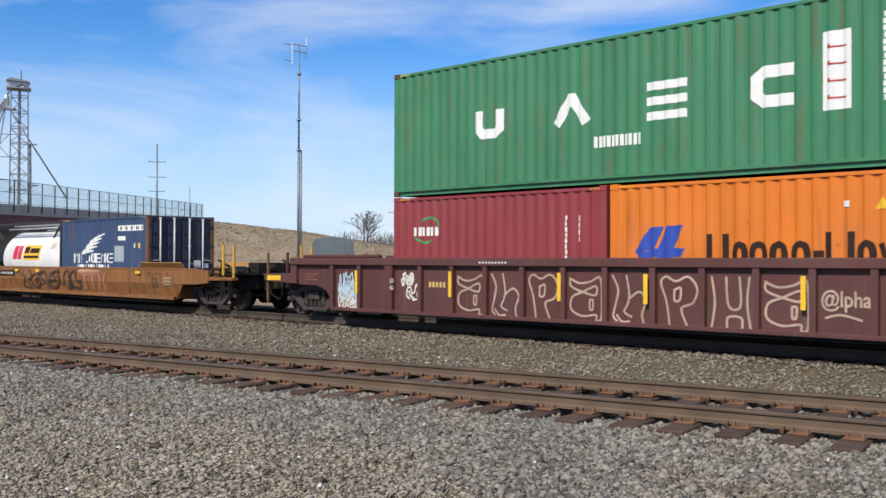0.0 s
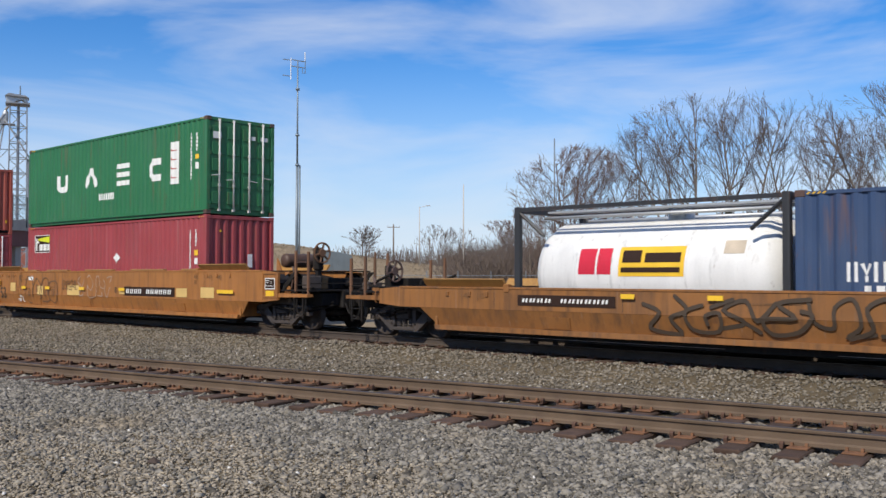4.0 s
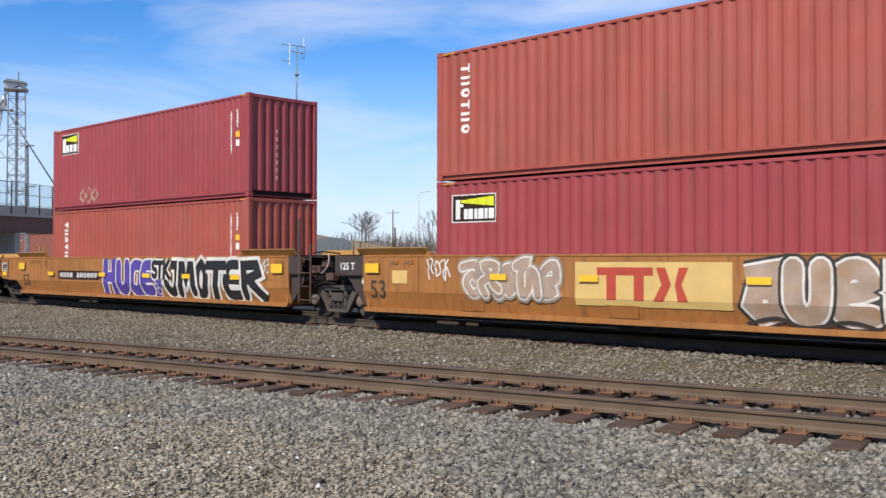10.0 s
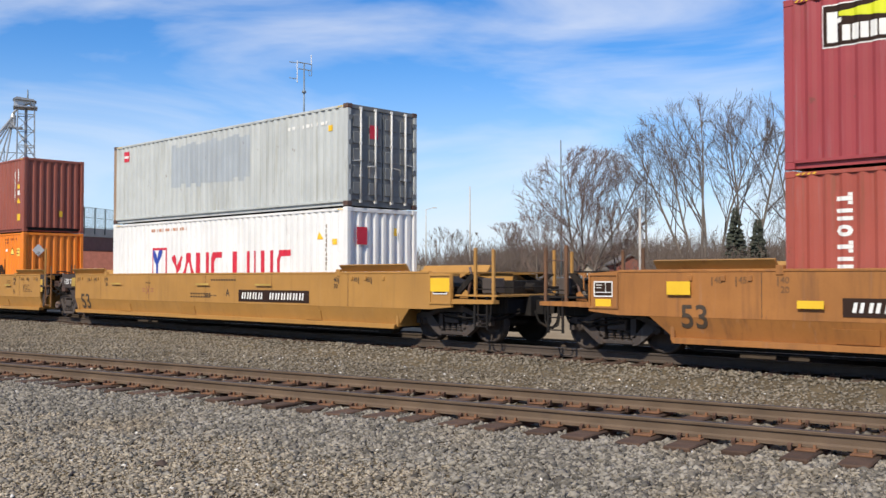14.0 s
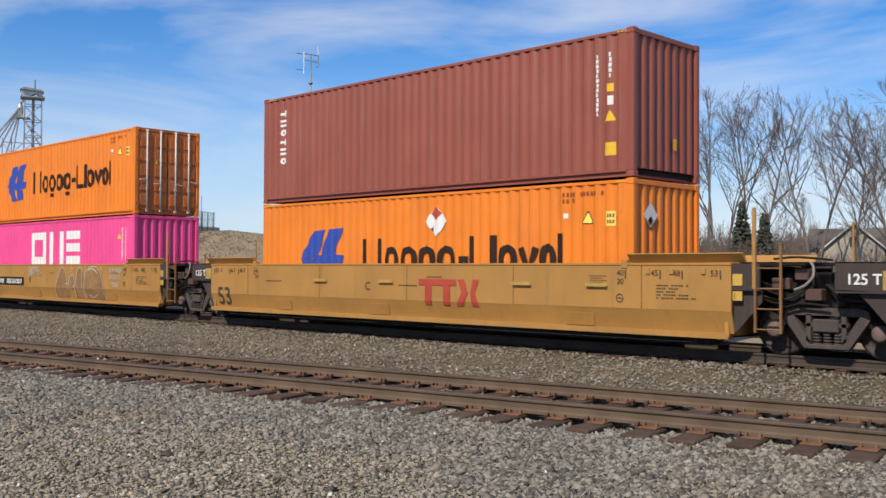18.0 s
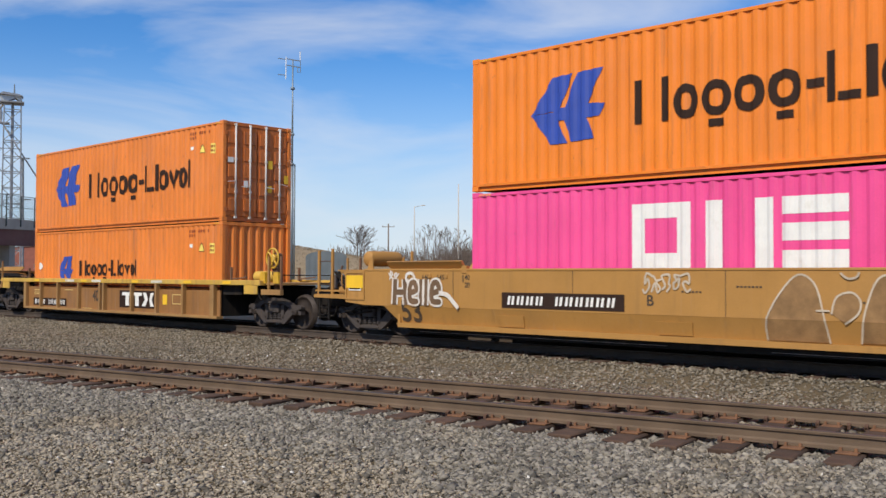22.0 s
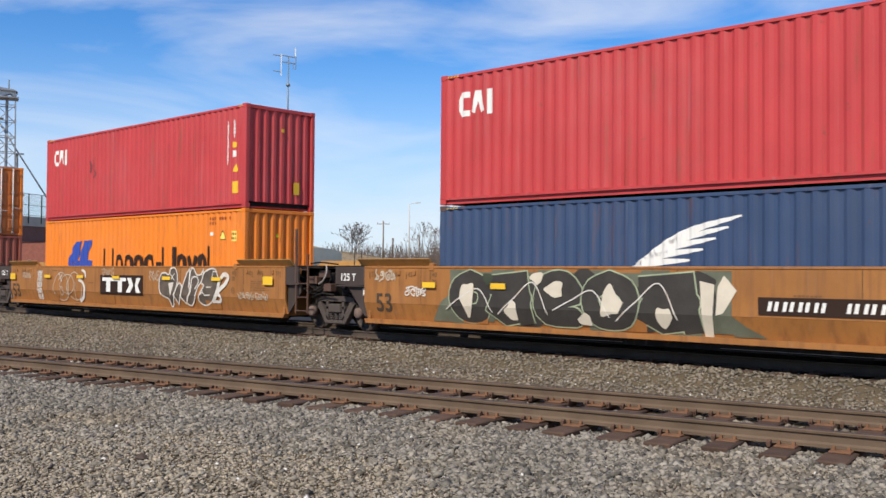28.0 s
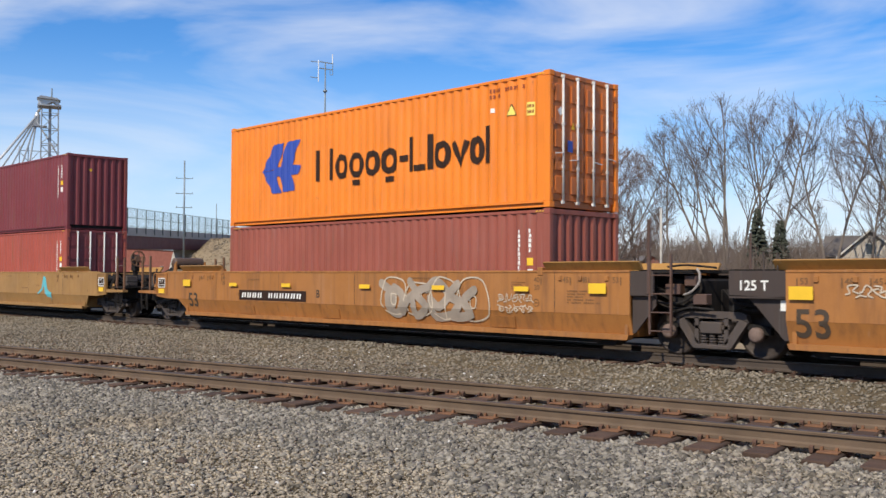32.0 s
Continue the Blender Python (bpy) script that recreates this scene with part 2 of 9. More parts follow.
M["faded_pink"] = mat("faded_pink", (0.52, 0.27, 0.18), 0.7, var=0.25, dirt=(0.25, 0.11, 0.04), dirt_amount=0.45, dirt_scale=4)
M["green_marking"] = mat("green_marking", (0.06, 0.30, 0.10), 0.5, var=0.08)
M["lime_marking"] = mat("lime_marking", (0.62, 0.66, 0.02), 0.5, var=0.05)
M["worn_white"] = mat("worn_white", (0.66, 0.62, 0.52), 0.7, var=0.15, dirt=(0.40, 0.26, 0.07), dirt_amount=0.35, dirt_scale=6)
M["grey_brown_spray"] = mat("grey_brown_spray", (0.150, 0.090, 0.050), 0.75, var=0.25)
M["hump_spray"] = mat("hump_spray", (0.265, 0.150, 0.062), 0.75, var=0.3, scale=3.0)
M["slate_spray"] = mat("slate_spray", (0.105, 0.082, 0.064), 0.75, var=0.35, scale=4.0)
M["shadow_spray"] = mat("shadow_spray", (0.040, 0.036, 0.032), 0.7, var=0.25)
M["pale_green_spray"] = mat("pale_green_spray", (0.34, 0.40, 0.26), 0.7, var=0.25)
M["purple_spray"] = mat("purple_spray", (0.085, 0.055, 0.290), 0.6, var=0.2)
M["black_spray"] = mat("black_spray", (0.016, 0.016, 0.017), 0.6, var=0.2)
M["white_spray"] = mat("white_spray", (0.66, 0.63, 0.58), 0.65, var=0.12, dirt=(0.42, 0.26, 0.13), dirt_amount=0.30, dirt_scale=4)
M["pale_spray"] = mat("pale_spray", (0.50, 0.42, 0.32), 0.7, var=0.2)
M["grey_spray"] = mat("grey_spray", (0.30, 0.25, 0.20), 0.7, var=0.25)
M["silver_spray"] = mat("silver_spray", (0.37, 0.275, 0.21), 0.6, var=0.22, dirt=(0.36, 0.20, 0.09), dirt_amount=0.4, dirt_scale=2.5)
M["sprayed_cream"] = mat("sprayed_cream", (0.62, 0.56, 0.45), 0.65, var=0.1)
M["olive_spray"] = mat("olive_spray", (0.045, 0.058, 0.035), 0.7, var=0.3)
M["teal_spray"] = mat("teal_spray", (0.125, 0.135, 0.095), 0.7, var=0.25)
M["cyan_spray"] = mat("cyan_spray", (0.10, 0.42, 0.48), 0.6, var=0.1)
M["galvanised"] = mat("galvanised", (0.52, 0.53, 0.53), 0.45, 0.55, 0.12, 4.0)
M["bright_rod"] = mat("bright_rod", (0.62, 0.62, 0.60), 0.45, 0.0, 0.1, 5.0)
M["grey_hose"] = mat("grey_hose", (0.30, 0.27, 0.25), 0.6, var=0.15)
M["wheel_steel"] = mat("wheel_steel", (0.050, 0.038, 0.032), 0.65, 0.3, 0.3, 5.0, bump=0.2)
# track
M["rail_rust"] = mat("rail_rust", (0.128, 0.086, 0.055), 0.75, 0.1, 0.22, 2.0, 60.0, 0.25, 80.0, (0.09, 0.06, 0.045), 0.3, 3.0)
M["rail_dark"] = mat("rail_dark", (0.072, 0.054, 0.042), 0.8, 0.1, 0.22, 2.0, 60.0, 0.25, 80.0)
M["rail_top"] = mat("rail_top", (0.070, 0.058, 0.053), 0.6, 0.2, 0.15, 3.0)
M["rail_top_bright"] = mat("rail_top_bright", (0.15, 0.12, 0.10), 0.5, 0.6, 0.1, 3.0)
M["tie_wood"] = mat("tie_wood", (0.100, 0.058, 0.038), 0.9, 0.0, 0.3, 3.0, 50.0, 0.5, 30.0, (0.05, 0.033, 0.026), 0.3, 4.0, obj_random=0.45)
M["anchor_rust"] = mat("anchor_rust", (0.095, 0.050, 0.032), 0.85, 0.0, 0.25, 8.0)
M["plate_rust"] = mat("plate_rust", (0.185, 0.088, 0.044), 0.85, 0.0, 0.25, 8.0)
# near-black on purpose: the train's shade is put into this ground colour
M["shaded_bed"] = mat("shaded_bed", (0.022, 0.019, 0.016), 0.95, 0.0, 0.25, 1.2, 28.0, 0.9, 24.0, (0.035, 0.028, 0.021), 0.3, 0.6, spec=0.0)
M["ballast_bed"] = mat("ballast_bed", (0.120, 0.095, 0.062), 0.95, 0.0, 0.25, 1.2, 28.0, 0.9, 24.0, (0.15, 0.115, 0.07), 0.35, 0.6, spec=0.05)
M["gravel_stone"] = mat("gravel_stone", (0.318, 0.288, 0.240), 0.9, 0.0, 0.16, 0.45, 30.0, dirt=(0.30, 0.225, 0.135), dirt_amount=0.36, dirt_scale=0.42, island=0.80)
M["brown_stone"] = mat("brown_stone", (0.275, 0.234, 0.176), 0.9, 0.0, 0.15, 0.6, 30.0, island=0.58)
M["chip_stone"] = mat("chip_stone", (0.440, 0.375, 0.285), 0.9, 0.0, 0.15, 0.6, 30.0, island=0.55)
M["dark_stone"] = mat("dark_stone", (0.070, 0.050, 0.040), 0.9, 0.0, 0.2, 8.0)
M["white_stone"] = mat("white_stone", (0.62, 0.60, 0.56), 0.85, 0.0, 0.1, 2.0)
# country
M["dry_grass"] = mat("dry_grass", (0.285, 0.225, 0.150), 0.95, 0.0, 0.12, 0.12, 2.5, 0.12, 5.0, (0.20, 0.155, 0.105), 0.45, 0.3, spec=0.05)
M["straw"] = mat("straw", (0.31, 0.245, 0.165), 0.9, 0.0, 0.2, 0.5, island=0.3)
M["bark"] = mat("bark", (0.165, 0.135, 0.112), 0.9, 0.0, 0.2, 0.8, 20)
M["brush"] = mat("brush", (0.125, 0.096, 0.078), 0.9, 0.0, 0.2, 0.8, 20)
M["twig"] = mat("twig", (0.112, 0.090, 0.080), 0.9, 0.0, 0.15, 0.8, 20)
M["budding_twig"] = mat("budding_twig", (0.150, 0.100, 0.082), 0.9, 0.0, 0.2, 0.8, 20)
M["spruce"] = mat("spruce", (0.050, 0.058, 0.040), 0.9, 0.0, 0.25, 1.0, 10, island=0.5)
M["concrete"] = mat("concrete", (0.36, 0.345, 0.32), 0.9, 0.0, 0.12, 0.4, 6, dirt=(0.2, 0.19, 0.17), dirt_amount=0.2, streak=True)
M["girder_red"] = mat("girder_red", (0.110, 0.028, 0.026), 0.6, 0.0, 0.15, 0.4)
M["fence_green"] = mat("fence_green", (0.040, 0.060, 0.062), 0.5, 0.2, 0.1, 1.0)
M["tower_steel"] = mat("tower_steel", (0.24, 0.26, 0.29), 0.5, 0.2, 0.1, 0.5)
M["mast_steel"] = mat("mast_steel", (0.20, 0.24, 0.27), 0.5, 0.4, 0.1, 0.5)
M["shed_blue"] = mat("shed_blue", (0.13, 0.155, 0.17), 0.5, 0.1, 0.1, 0.5)
M["brick_red"] = mat("brick_red", (0.24, 0.085, 0.062), 0.85, 0.0, 0.15, 1.0)
M["siding_white"] = mat("siding_white", (0.40, 0.355, 0.30), 0.7, 0.0, 0.05, 0.5)
M["siding_trim"] = mat("siding_trim", (0.50, 0.48, 0.44), 0.6, 0.0, 0.05, 0.5)
M["siding_tan"] = mat("siding_tan", (0.40, 0.35, 0.27), 0.7, 0.0, 0.05, 0.5)
M["roof_shingle"] = mat("roof_shingle", (0.12, 0.105, 0.095), 0.9, 0.0, 0.15, 0.6, 6)
M["window_dark"] = mat("window_dark", (0.02, 0.024, 0.03), 0.1, 0.0, 0.05, 1.0, spec=0.8)
M["pole_wood"] = mat("pole_wood", (0.17, 0.13, 0.10), 0.9, 0.0, 0.15, 0.8)
M["pole_pale"] = mat("pole_pale", (0.48, 0.45, 0.41), 0.8, 0.0, 0.1, 0.8)


# ---- mesh building ----
class Shape:
    """Collects vertices and faces for one mesh."""

    def __init__(self):
        self.v, self.f, self.smooth = [], [], []

    def face_set(self, verts, faces, smooth=False):
        k = len(self.v)
        self.v += [tuple(p) for p in verts]
        self.f += [tuple(i + k for i in q) for q in faces]
        self.smooth += [smooth] * len(faces)
        return self

    def box(self, x0, x1, y0, y1, z0, z1, chamfer=0.0):
        if chamfer:
            c, pts = chamfer, []
            for z, k in ((z0, c), (z0 + c, 0), (z1 - c, 0), (z1, c)):
                pts += [(x0 + k, y0 + c, z), (x0 + c + k, y0 + k, z), (x1 - c - k, y0 + k, z), (x1 - k, y0 + c, z),
                        (x1 - k, y1 - c, z), (x1 - c - k, y1 - k, z), (x0 + c + k, y1 - k, z), (x0 + k, y1 - c, z)]
            fs = [tuple(range(7, -1, -1)), tuple(range(24, 32))]
            for r in range(3):
                fs += [(r * 8 + i, r * 8 + (i + 1) % 8, r * 8 + 8 + (i + 1) % 8, r * 8 + 8 + i) for i in range(8)]
            return self.face_set(pts, fs)
        p = [(x0, y0, z0), (x1, y0, z0), (x1, y1, z0), (x0, y1, z0), (x0, y0, z1), (x1, y0, z1), (x1, y1, z1), (x0, y1, z1)]
        return self.face_set(p, [(3, 2, 1, 0), (4, 5, 6, 7), (0, 1, 5, 4), (1, 2, 6, 5), (2, 3, 7, 6), (3, 0, 4, 7)])

    def prism(self, poly, y0, y1):
        """A polygon in x, z drawn from y0 to y1."""
        n = len(poly)
        area = sum(poly[i][0] * poly[(i + 1) % n][1] - poly[(i + 1) % n][0] * poly[i][1] for i in range(n))
        if area < 0:
            poly = poly[::-1]
        p = [(x, y0, z) for x, z in poly] + [(x, y1, z) for x, z in poly]
        fs = [tuple(range(n)), tuple(range(2 * n - 1, n - 1, -1))]
        fs += [(i, i + n, (i + 1) % n + n, (i + 1) % n) for i in range(n)]
        return self.face_set(p, fs)

    def prism_x(self, poly, x0, x1):
        """A polygon in y, z drawn from x0 to x1."""
        n = len(poly)
        area = sum(poly[i][0] * poly[(i + 1) % n][1] - poly[(i + 1) % n][0] * poly[i][1] for i in range(n))
        if area < 0:
            poly = poly[::-1]
        p = [(x0, y, z) for y, z in poly] + [(x1, y, z) for y, z in poly]
        fs = [tuple(range(n - 1, -1, -1)), tuple(range(n, 2 * n))]
        fs += [(i, (i + 1) % n, (i + 1) % n + n, i + n) for i in range(n)]
        return self.face_set(p, fs)

    def tube(self, a, b, r0, r1=None, n=8, caps=True):
        a, b = Vector(a), Vector(b)
        d = (b - a).normalized()
        u = d.cross(Vector((0, 0, 1)) if abs(d.z) < 0.9 else Vector((1, 0, 0))).normalized()
        w = d.cross(u)
        r1 = r0 if r1 is None else r1
        ring = [(math.cos(2 * math.pi * i / n), math.sin(2 * math.pi * i / n)) for i in range(n)]
        p = [a + (u * c + w * s) * r0 for c, s in ring] + [b + (u * c + w * s) * r1 for c, s in ring]
        self.face_set(p, [(i, (i + 1) % n, (i + 1) % n + n, i + n) for i in range(n)], n > 6)
        if caps:
            k = len(self.v) - 2 * n
            self.f += [tuple(k + i for i in range(n - 1, -1, -1)), tuple(k + n + i for i in range(n))]
            self.smooth += [False, False]
        return self

    def lathe(self, profile, axis_point, axis="y", n=24):
        """profile: (distance along the axis, radius) pairs."""
        rings = []
        for t, r in profile:
            for i in range(n):
                c, s = math.cos(2 * math.pi * i / n) * r, math.sin(2 * math.pi * i / n) * r
                q = {"y": (c, t, s), "x": (t, c, s), "z": (c, s, t)}[axis]
                rings.append(tuple(Vector(axis_point) + Vector(q)))
        fs = []
        for k in range(len(profile) - 1):
            for i in range(n):
                j = (i + 1) % n
                q = (k * n + i, k * n + j, k * n + n + j, k * n + n + i)
                fs.append(q if axis != "y" else q[::-1])
        return self.face_set(rings, fs, True)

    def mesh(self, name, material):
        me = bpy.data.meshes.new(name)
        me.from_pydata(self.v, [], self.f)
        me.materials.append(material)
        if any(self.smooth):
            me.polygons.foreach_set("use_smooth", self.smooth)
        me.update()
        return me


def part(name, shape, material, parent=None, label=""):
    ob = new(name, shape if isinstance(shape, bpy.types.Mesh) else shape.mesh(name, material))
    ob.parent = parent
    if label:
        tagged(ob, label)
    return ob


def thing(name, label, category, group="", at=(0, 0, 0), turn=0.0):
    ob = new(name)
    ob.empty_display_size = 0.3
    ob.matrix_basis = pose(*at, 0, 0, turn)
    return tagged(ob, label, category, group)


def polar(az, r, z=0.0):
    """A place r metres off at az degrees to the left of the line straight across the tracks."""
    return Vector((-r * math.sin(radians(az)), r * math.cos(radians(az)), z))


def height_at(el, r):
    return EYE + r * math.tan(radians(el))


# ---- ground and track ----
YC = 17.23                     # centre line of the train's track
NEAR_P, NEAR_A = (-7.36, 7.79), radians(10.14)     # near rail of the branch track
NEAR_TOP = 0.168
RAIL_UP = 0.055             # top of the rails under the train
ND = Vector((math.cos(NEAR_A), math.sin(NEAR_A), 0))
NN = Vector((-math.sin(NEAR_A), math.cos(NEAR_A), 0))
N0 = Vector((NEAR_P[0], NEAR_P[1], 0)) + NN * 0.77  # centre of the branch track
GAUGE = 1.505


def branch_off(x, y):
    """Distance of a place from the branch track's centre line."""
    return (Vector((x, y, 0)) - N0).dot(NN)


def bed_height(x, y):
    """Height of the ballast surface."""
    d = branch_off(x, y)
    zb = NEAR_TOP - 0.195
    near = zb - 0.05 * max(0, -d - 1.5) if d < 0 else zb - 0.13 * max(0, d - 1.45)
    e = abs(y - YC)
    main = -0.170 - 0.25 * max(0, e - 1.55)
    z = max(near, main, -0.30 if y < 14 else -0.42)
    if d < -1.5:
        z = max(-0.32, near)
    if y > YC + 2.0:
        z = max(-0.24, -0.170 - 0.25 * (e - 1.55))
    z += 0.028 * noise.noise((x * 0.55, y * 0.55, 3.1)) + 0.012 * noise.noise((x * 2.1, y * 2.1, 7.7))
    return z


def sheet(name, material, xs, ys, fn, kind="structure", label=""):
    nx, ny = len(xs), len(ys)
    v = [(x, y, fn(x, y)) for y in ys for x in xs]
    f = [(j * nx + i, j * nx + i + 1, (j + 1) * nx + i + 1, (j + 1) * nx + i) for j in range(ny - 1) for i in range(nx - 1)]
    s = Shape().face_set(v, f, True)
    ob = part(name, s, material)
    return tagged(ob, label, name.replace("_", " "), kind=kind)


def spread(a, b, step):
    n = max(1, round((b - a) / step))
    return [a + (b - a) * i / n for i in range(n + 1)]


def hill_height(x, y):
    """The grassy embankment that carries the road up to the bridge."""
    az, r = math.degrees(math.atan2(-x, y)), math.hypot(x, y)
    crest = np.interp(az, [30, 39, 46.9, 51.2, 54.5, 57.0, 58.8, 60.8, 62], [0, 0.0, 0.75, 1.42, 1.86, 2.10, 2.02, 0.1, 0.0])
    top = 200 * math.tan(radians(float(crest))) + (1.9 if crest > 0.02 else 1.9 * float(crest) / 0.02)
    front = min(1.0, max(0.0, (r - 150) / 50.0))
    back = min(1.0, max(0.0, (330 - r) / 60.0))
    k = front * front * (3 - 2 * front) * back
    return top * k + 0.25 * noise.noise((x * 0.12, y * 0.12, 0)) * k - 0.14


far_xs = [-2500, -1200, -700, -520] + spread(-420, 40, 6) + [90, 160, 300, 600, 1200, 2500]
far_ys = [19.6, 20.4, 22, 25, 30, 38] + spread(46, 320, 6) + [380, 480, 700, 1200, 2500]
sheet("ground", M["dry_grass"], far_xs, far_ys, lambda x, y: hill_height(x, y) if y > 22 else -0.14, label="dry winter grass and bare earth beyond the tracks")
sheet("ground_near", M["dry_grass"], [-2500, -400, -70, 45, 400, 2500], [-2500, -400, -60, -12.0, -11.9, 19.7],
      lambda x, y: -0.62, label="dry ground under and behind the tracks")
bed_xs = spread(-75, -26, 1.2) + spread(-25.4, 6, 0.28)[0:] + spread(7, 45, 1.2)
bed_ys = spread(-12, 2, 1.0) + spread(2.3, 16.38, 0.28)
sheet("ballast_bed", M["ballast_bed"], bed_xs, bed_ys, bed_height, label="grey crushed stone ballast round the tracks")


# bed beneath and beyond the train, coloured as dark as its shade
shaded_bed_ys = [16.38, 16.7, 17.23, 18.0, 19.0, 20.2, 21.0]
sheet("track_bed", M["shaded_bed"], spread(-150, 45, 2.5), shaded_bed_ys, lambda x, y: -0.235 if y < 18.5 else -0.12, label="dirt bed under and behind the train, shade painted in near-black")


def rail_profile(z, tall=1.0):
    """Half of a rail's section as (offset, height) from the centre, closed."""
    h = [(0.076, -0.175), (0.076, -0.163), (0.026, -0.148), (0.015, -0.125), (0.014, -0.046), (0.033, -0.036), (0.036, -0.010), (0.031, 0.0)]
    h = [(-a, b) for a, b in h] + h[::-1]
    return [(a, b * tall + z) for a, b in h]


def rail(name, centre, heading, length, z, bright, label, tall=1.0):
    ob = thing(name, label, "rail", "rails", (centre.x, centre.y, 0), math.degrees(heading))
    sec = rail_profile(z, tall)
    part("rail_body", Shape().prism_x(sec, -length / 2, length / 2), M["rail_rust" if tall < 1 else "rail_dark"], ob)
    part("running_surface", Shape().box(-length / 2, length / 2, -0.029, 0.029, z + 0.0005, z + 0.003), M[bright], ob)
    return ob


BR_MID = N0 + ND * (-12.0)
for side in (-0.5, 0.5):
    rail("rail", BR_MID + NN * GAUGE * side, NEAR_A, 78.0, NEAR_TOP, "rail_top", "rusty steel rail of the branch track on wooden sleepers", 0.78)
for side in (-0.5, 0.5):
    rail("rail", Vector((-40, YC + GAUGE * side, 0)), 0.0, 260.0, RAIL_UP, "rail_top_bright", "steel rail under the train, worn bright on top")

rng = random.Random(4)
tie_meshes = []
for k in range(6):
    w, s = 0.115 + 0.012 * rng.random(), Shape()
    s.box(-w, w, -1.30 - 0.05 * rng.random(), 1.30 + 0.04 * rng.random(), -0.18, 0.0, 0.012)
    tie_meshes.append(s.mesh("tie", M["tie_wood"]))
plate_shape = Shape()
plate_shape.box(-0.09, 0.09, -0.19, 0.19, 0.0, 0.018, 0.004)
for sx in (-0.062, 0.062):
    for sy in (-0.105, 0.105):
        plate_shape.box(sx - 0.012, sx + 0.012, sy - 0.014, sy + 0.014, 0.018, 0.05)
plate_mesh = plate_shape.mesh("tie_plate", M["plate_rust"])
dark_plate = plate_shape.mesh("tie_plate", M["anchor_rust"])
anchor_shape = Shape().box(-0.016, 0.016, -0.13, 0.12, -0.03, 0.012, 0.006)
anchor_shape.prism_x([(-0.13, -0.01), (-0.085, -0.01), (-0.078, 0.030), (-0.10, 0.040), (-0.13, 0.022)], -0.017, 0.017)
anchor_mesh = anchor_shape.mesh("rail_anchor", M["anchor_rust"])

branch_ties = thing("sleepers", "weathered brown wooden sleepers of the branch track", "sleepers")
tagged(branch_ties, kind="structure")
u = -34.0
while u < 18.0:
    c = N0 + ND * (u + rng.uniform(-0.03, 0.03))
    ob = part("tie", rng.choice(tie_meshes), None, branch_ties)
    ob.matrix_basis = pose(c.x, c.y, NEAR_TOP - 0.155 + rng.uniform(-0.006, 0.006), rng.uniform(-0.4, 0.4), 0, math.degrees(NEAR_A) + rng.uniform(-1.2, 1.2))
    if u > -26:
        for side in (-0.5, 0.5):
            q = c + NN * GAUGE * side
            ob = part("tie_plate", plate_mesh, None, branch_ties)
            ob.matrix_basis = pose(q.x, q.y, NEAR_TOP - 0.156, 0, 0, math.degrees(NEAR_A))
    if u > -24:
        for side, along in ((-0.5, -0.14), (0.5, -0.14), (0.5, 0.14)):
            if rng.random() < 0.86:
                q = c + NN * GAUGE * side + ND * (along + rng.uniform(-0.012, 0.012))
                ob = part("rail_anchor", anchor_mesh, None, branch_ties)
                ob.matrix_basis = pose(q.x, q.y, NEAR_TOP - 0.142, 0, 0, math.degrees(NEAR_A) + rng.uniform(-4, 4))
    u += 0.495
main_ties = thing("sleepers", "dark wooden sleepers under the train", "sleepers")
tagged(main_ties, kind="structure")
u = -62.0
while u < 14.0:
    ob = part("tie", rng.choice(tie_meshes), None, main_ties)
    ob.matrix_basis = pose(u, YC, RAIL_UP - 0.195, 0, 0, rng.uniform(-1, 1))
    if -38 < u < 4:
        ob = part("tie_plate", dark_plate, None, main_ties)
        ob.matrix_basis = pose(u, YC - GAUGE / 2, RAIL_UP - 0.193)
    u += 0.53

# ---- containers ----
CW = 1.219
PERIOD = 0.2785
FLAT, SLOPE = 0.072, 0.068


def side_breaks(x0, x1):
    """Where the pressed side sheet bends: (x, inset)."""
    out, x = [(x0, 0.0)], x0 + 0.05
    while x + PERIOD < x1 - 0.03:
        out += [(x, 0.0), (x + SLOPE, 0.036), (x + SLOPE + 0.0705, 0.036), (x + 2 * SLOPE + 0.0705, 0.0)]
        x += PERIOD
    out.append((x1, 0.0))
    return out


def clip_strip(poly, a, b):
    for edge, keep in ((a, 1), (b, -1)):
        res = []
        for i in range(len(poly)):
            p, q = poly[i], poly[(i + 1) % len(poly)]
            dp, dq = (p[0] - edge) * keep, (q[0] - edge) * keep
            if dp >= 0:
                res.append(p)
            if (dp > 0 > dq) or (dp < 0 < dq):
                t = dp / (dp - dq)
                res.append((edge, p[1] + (q[1] - p[1]) * t))
        poly = res
        if len(poly) < 3:
            return []
    return poly


def on_side(polys, breaks, y):
    """Paint: flat polygons in x, z laid on a side that bends at the breaks, just proud of it."""
    s, seen = Shape(), {}
    for poly in polys:
        n = len(poly)
        if sum(poly[i][0] * poly[(i + 1) % n][1] - poly[(i + 1) % n][0] * poly[i][1] for i in range(n)) < 0:
            poly = poly[::-1]
        for (xa, da), (xb, db) in zip(breaks, breaks[1:]):
            if xb - xa < 1e-6:
                continue
            ids = []
            for x, z in clip_strip(poly, xa, xb):
                key = (round(x, 4), round(z, 4))
                if key not in seen:
                    seen[key] = len(s.v)
                    s.v.append((x, y + da + (db - da) * (x - xa) / (xb - xa) - 0.005 - 0.0012 * ((x * 7.31 + z * 3.77) % 1.0), z))
                if seen[key] not in ids:
                    ids.append(seen[key])
            if len(ids) > 2:
                s.f.append(tuple(ids))
                s.smooth.append(False)
    return s


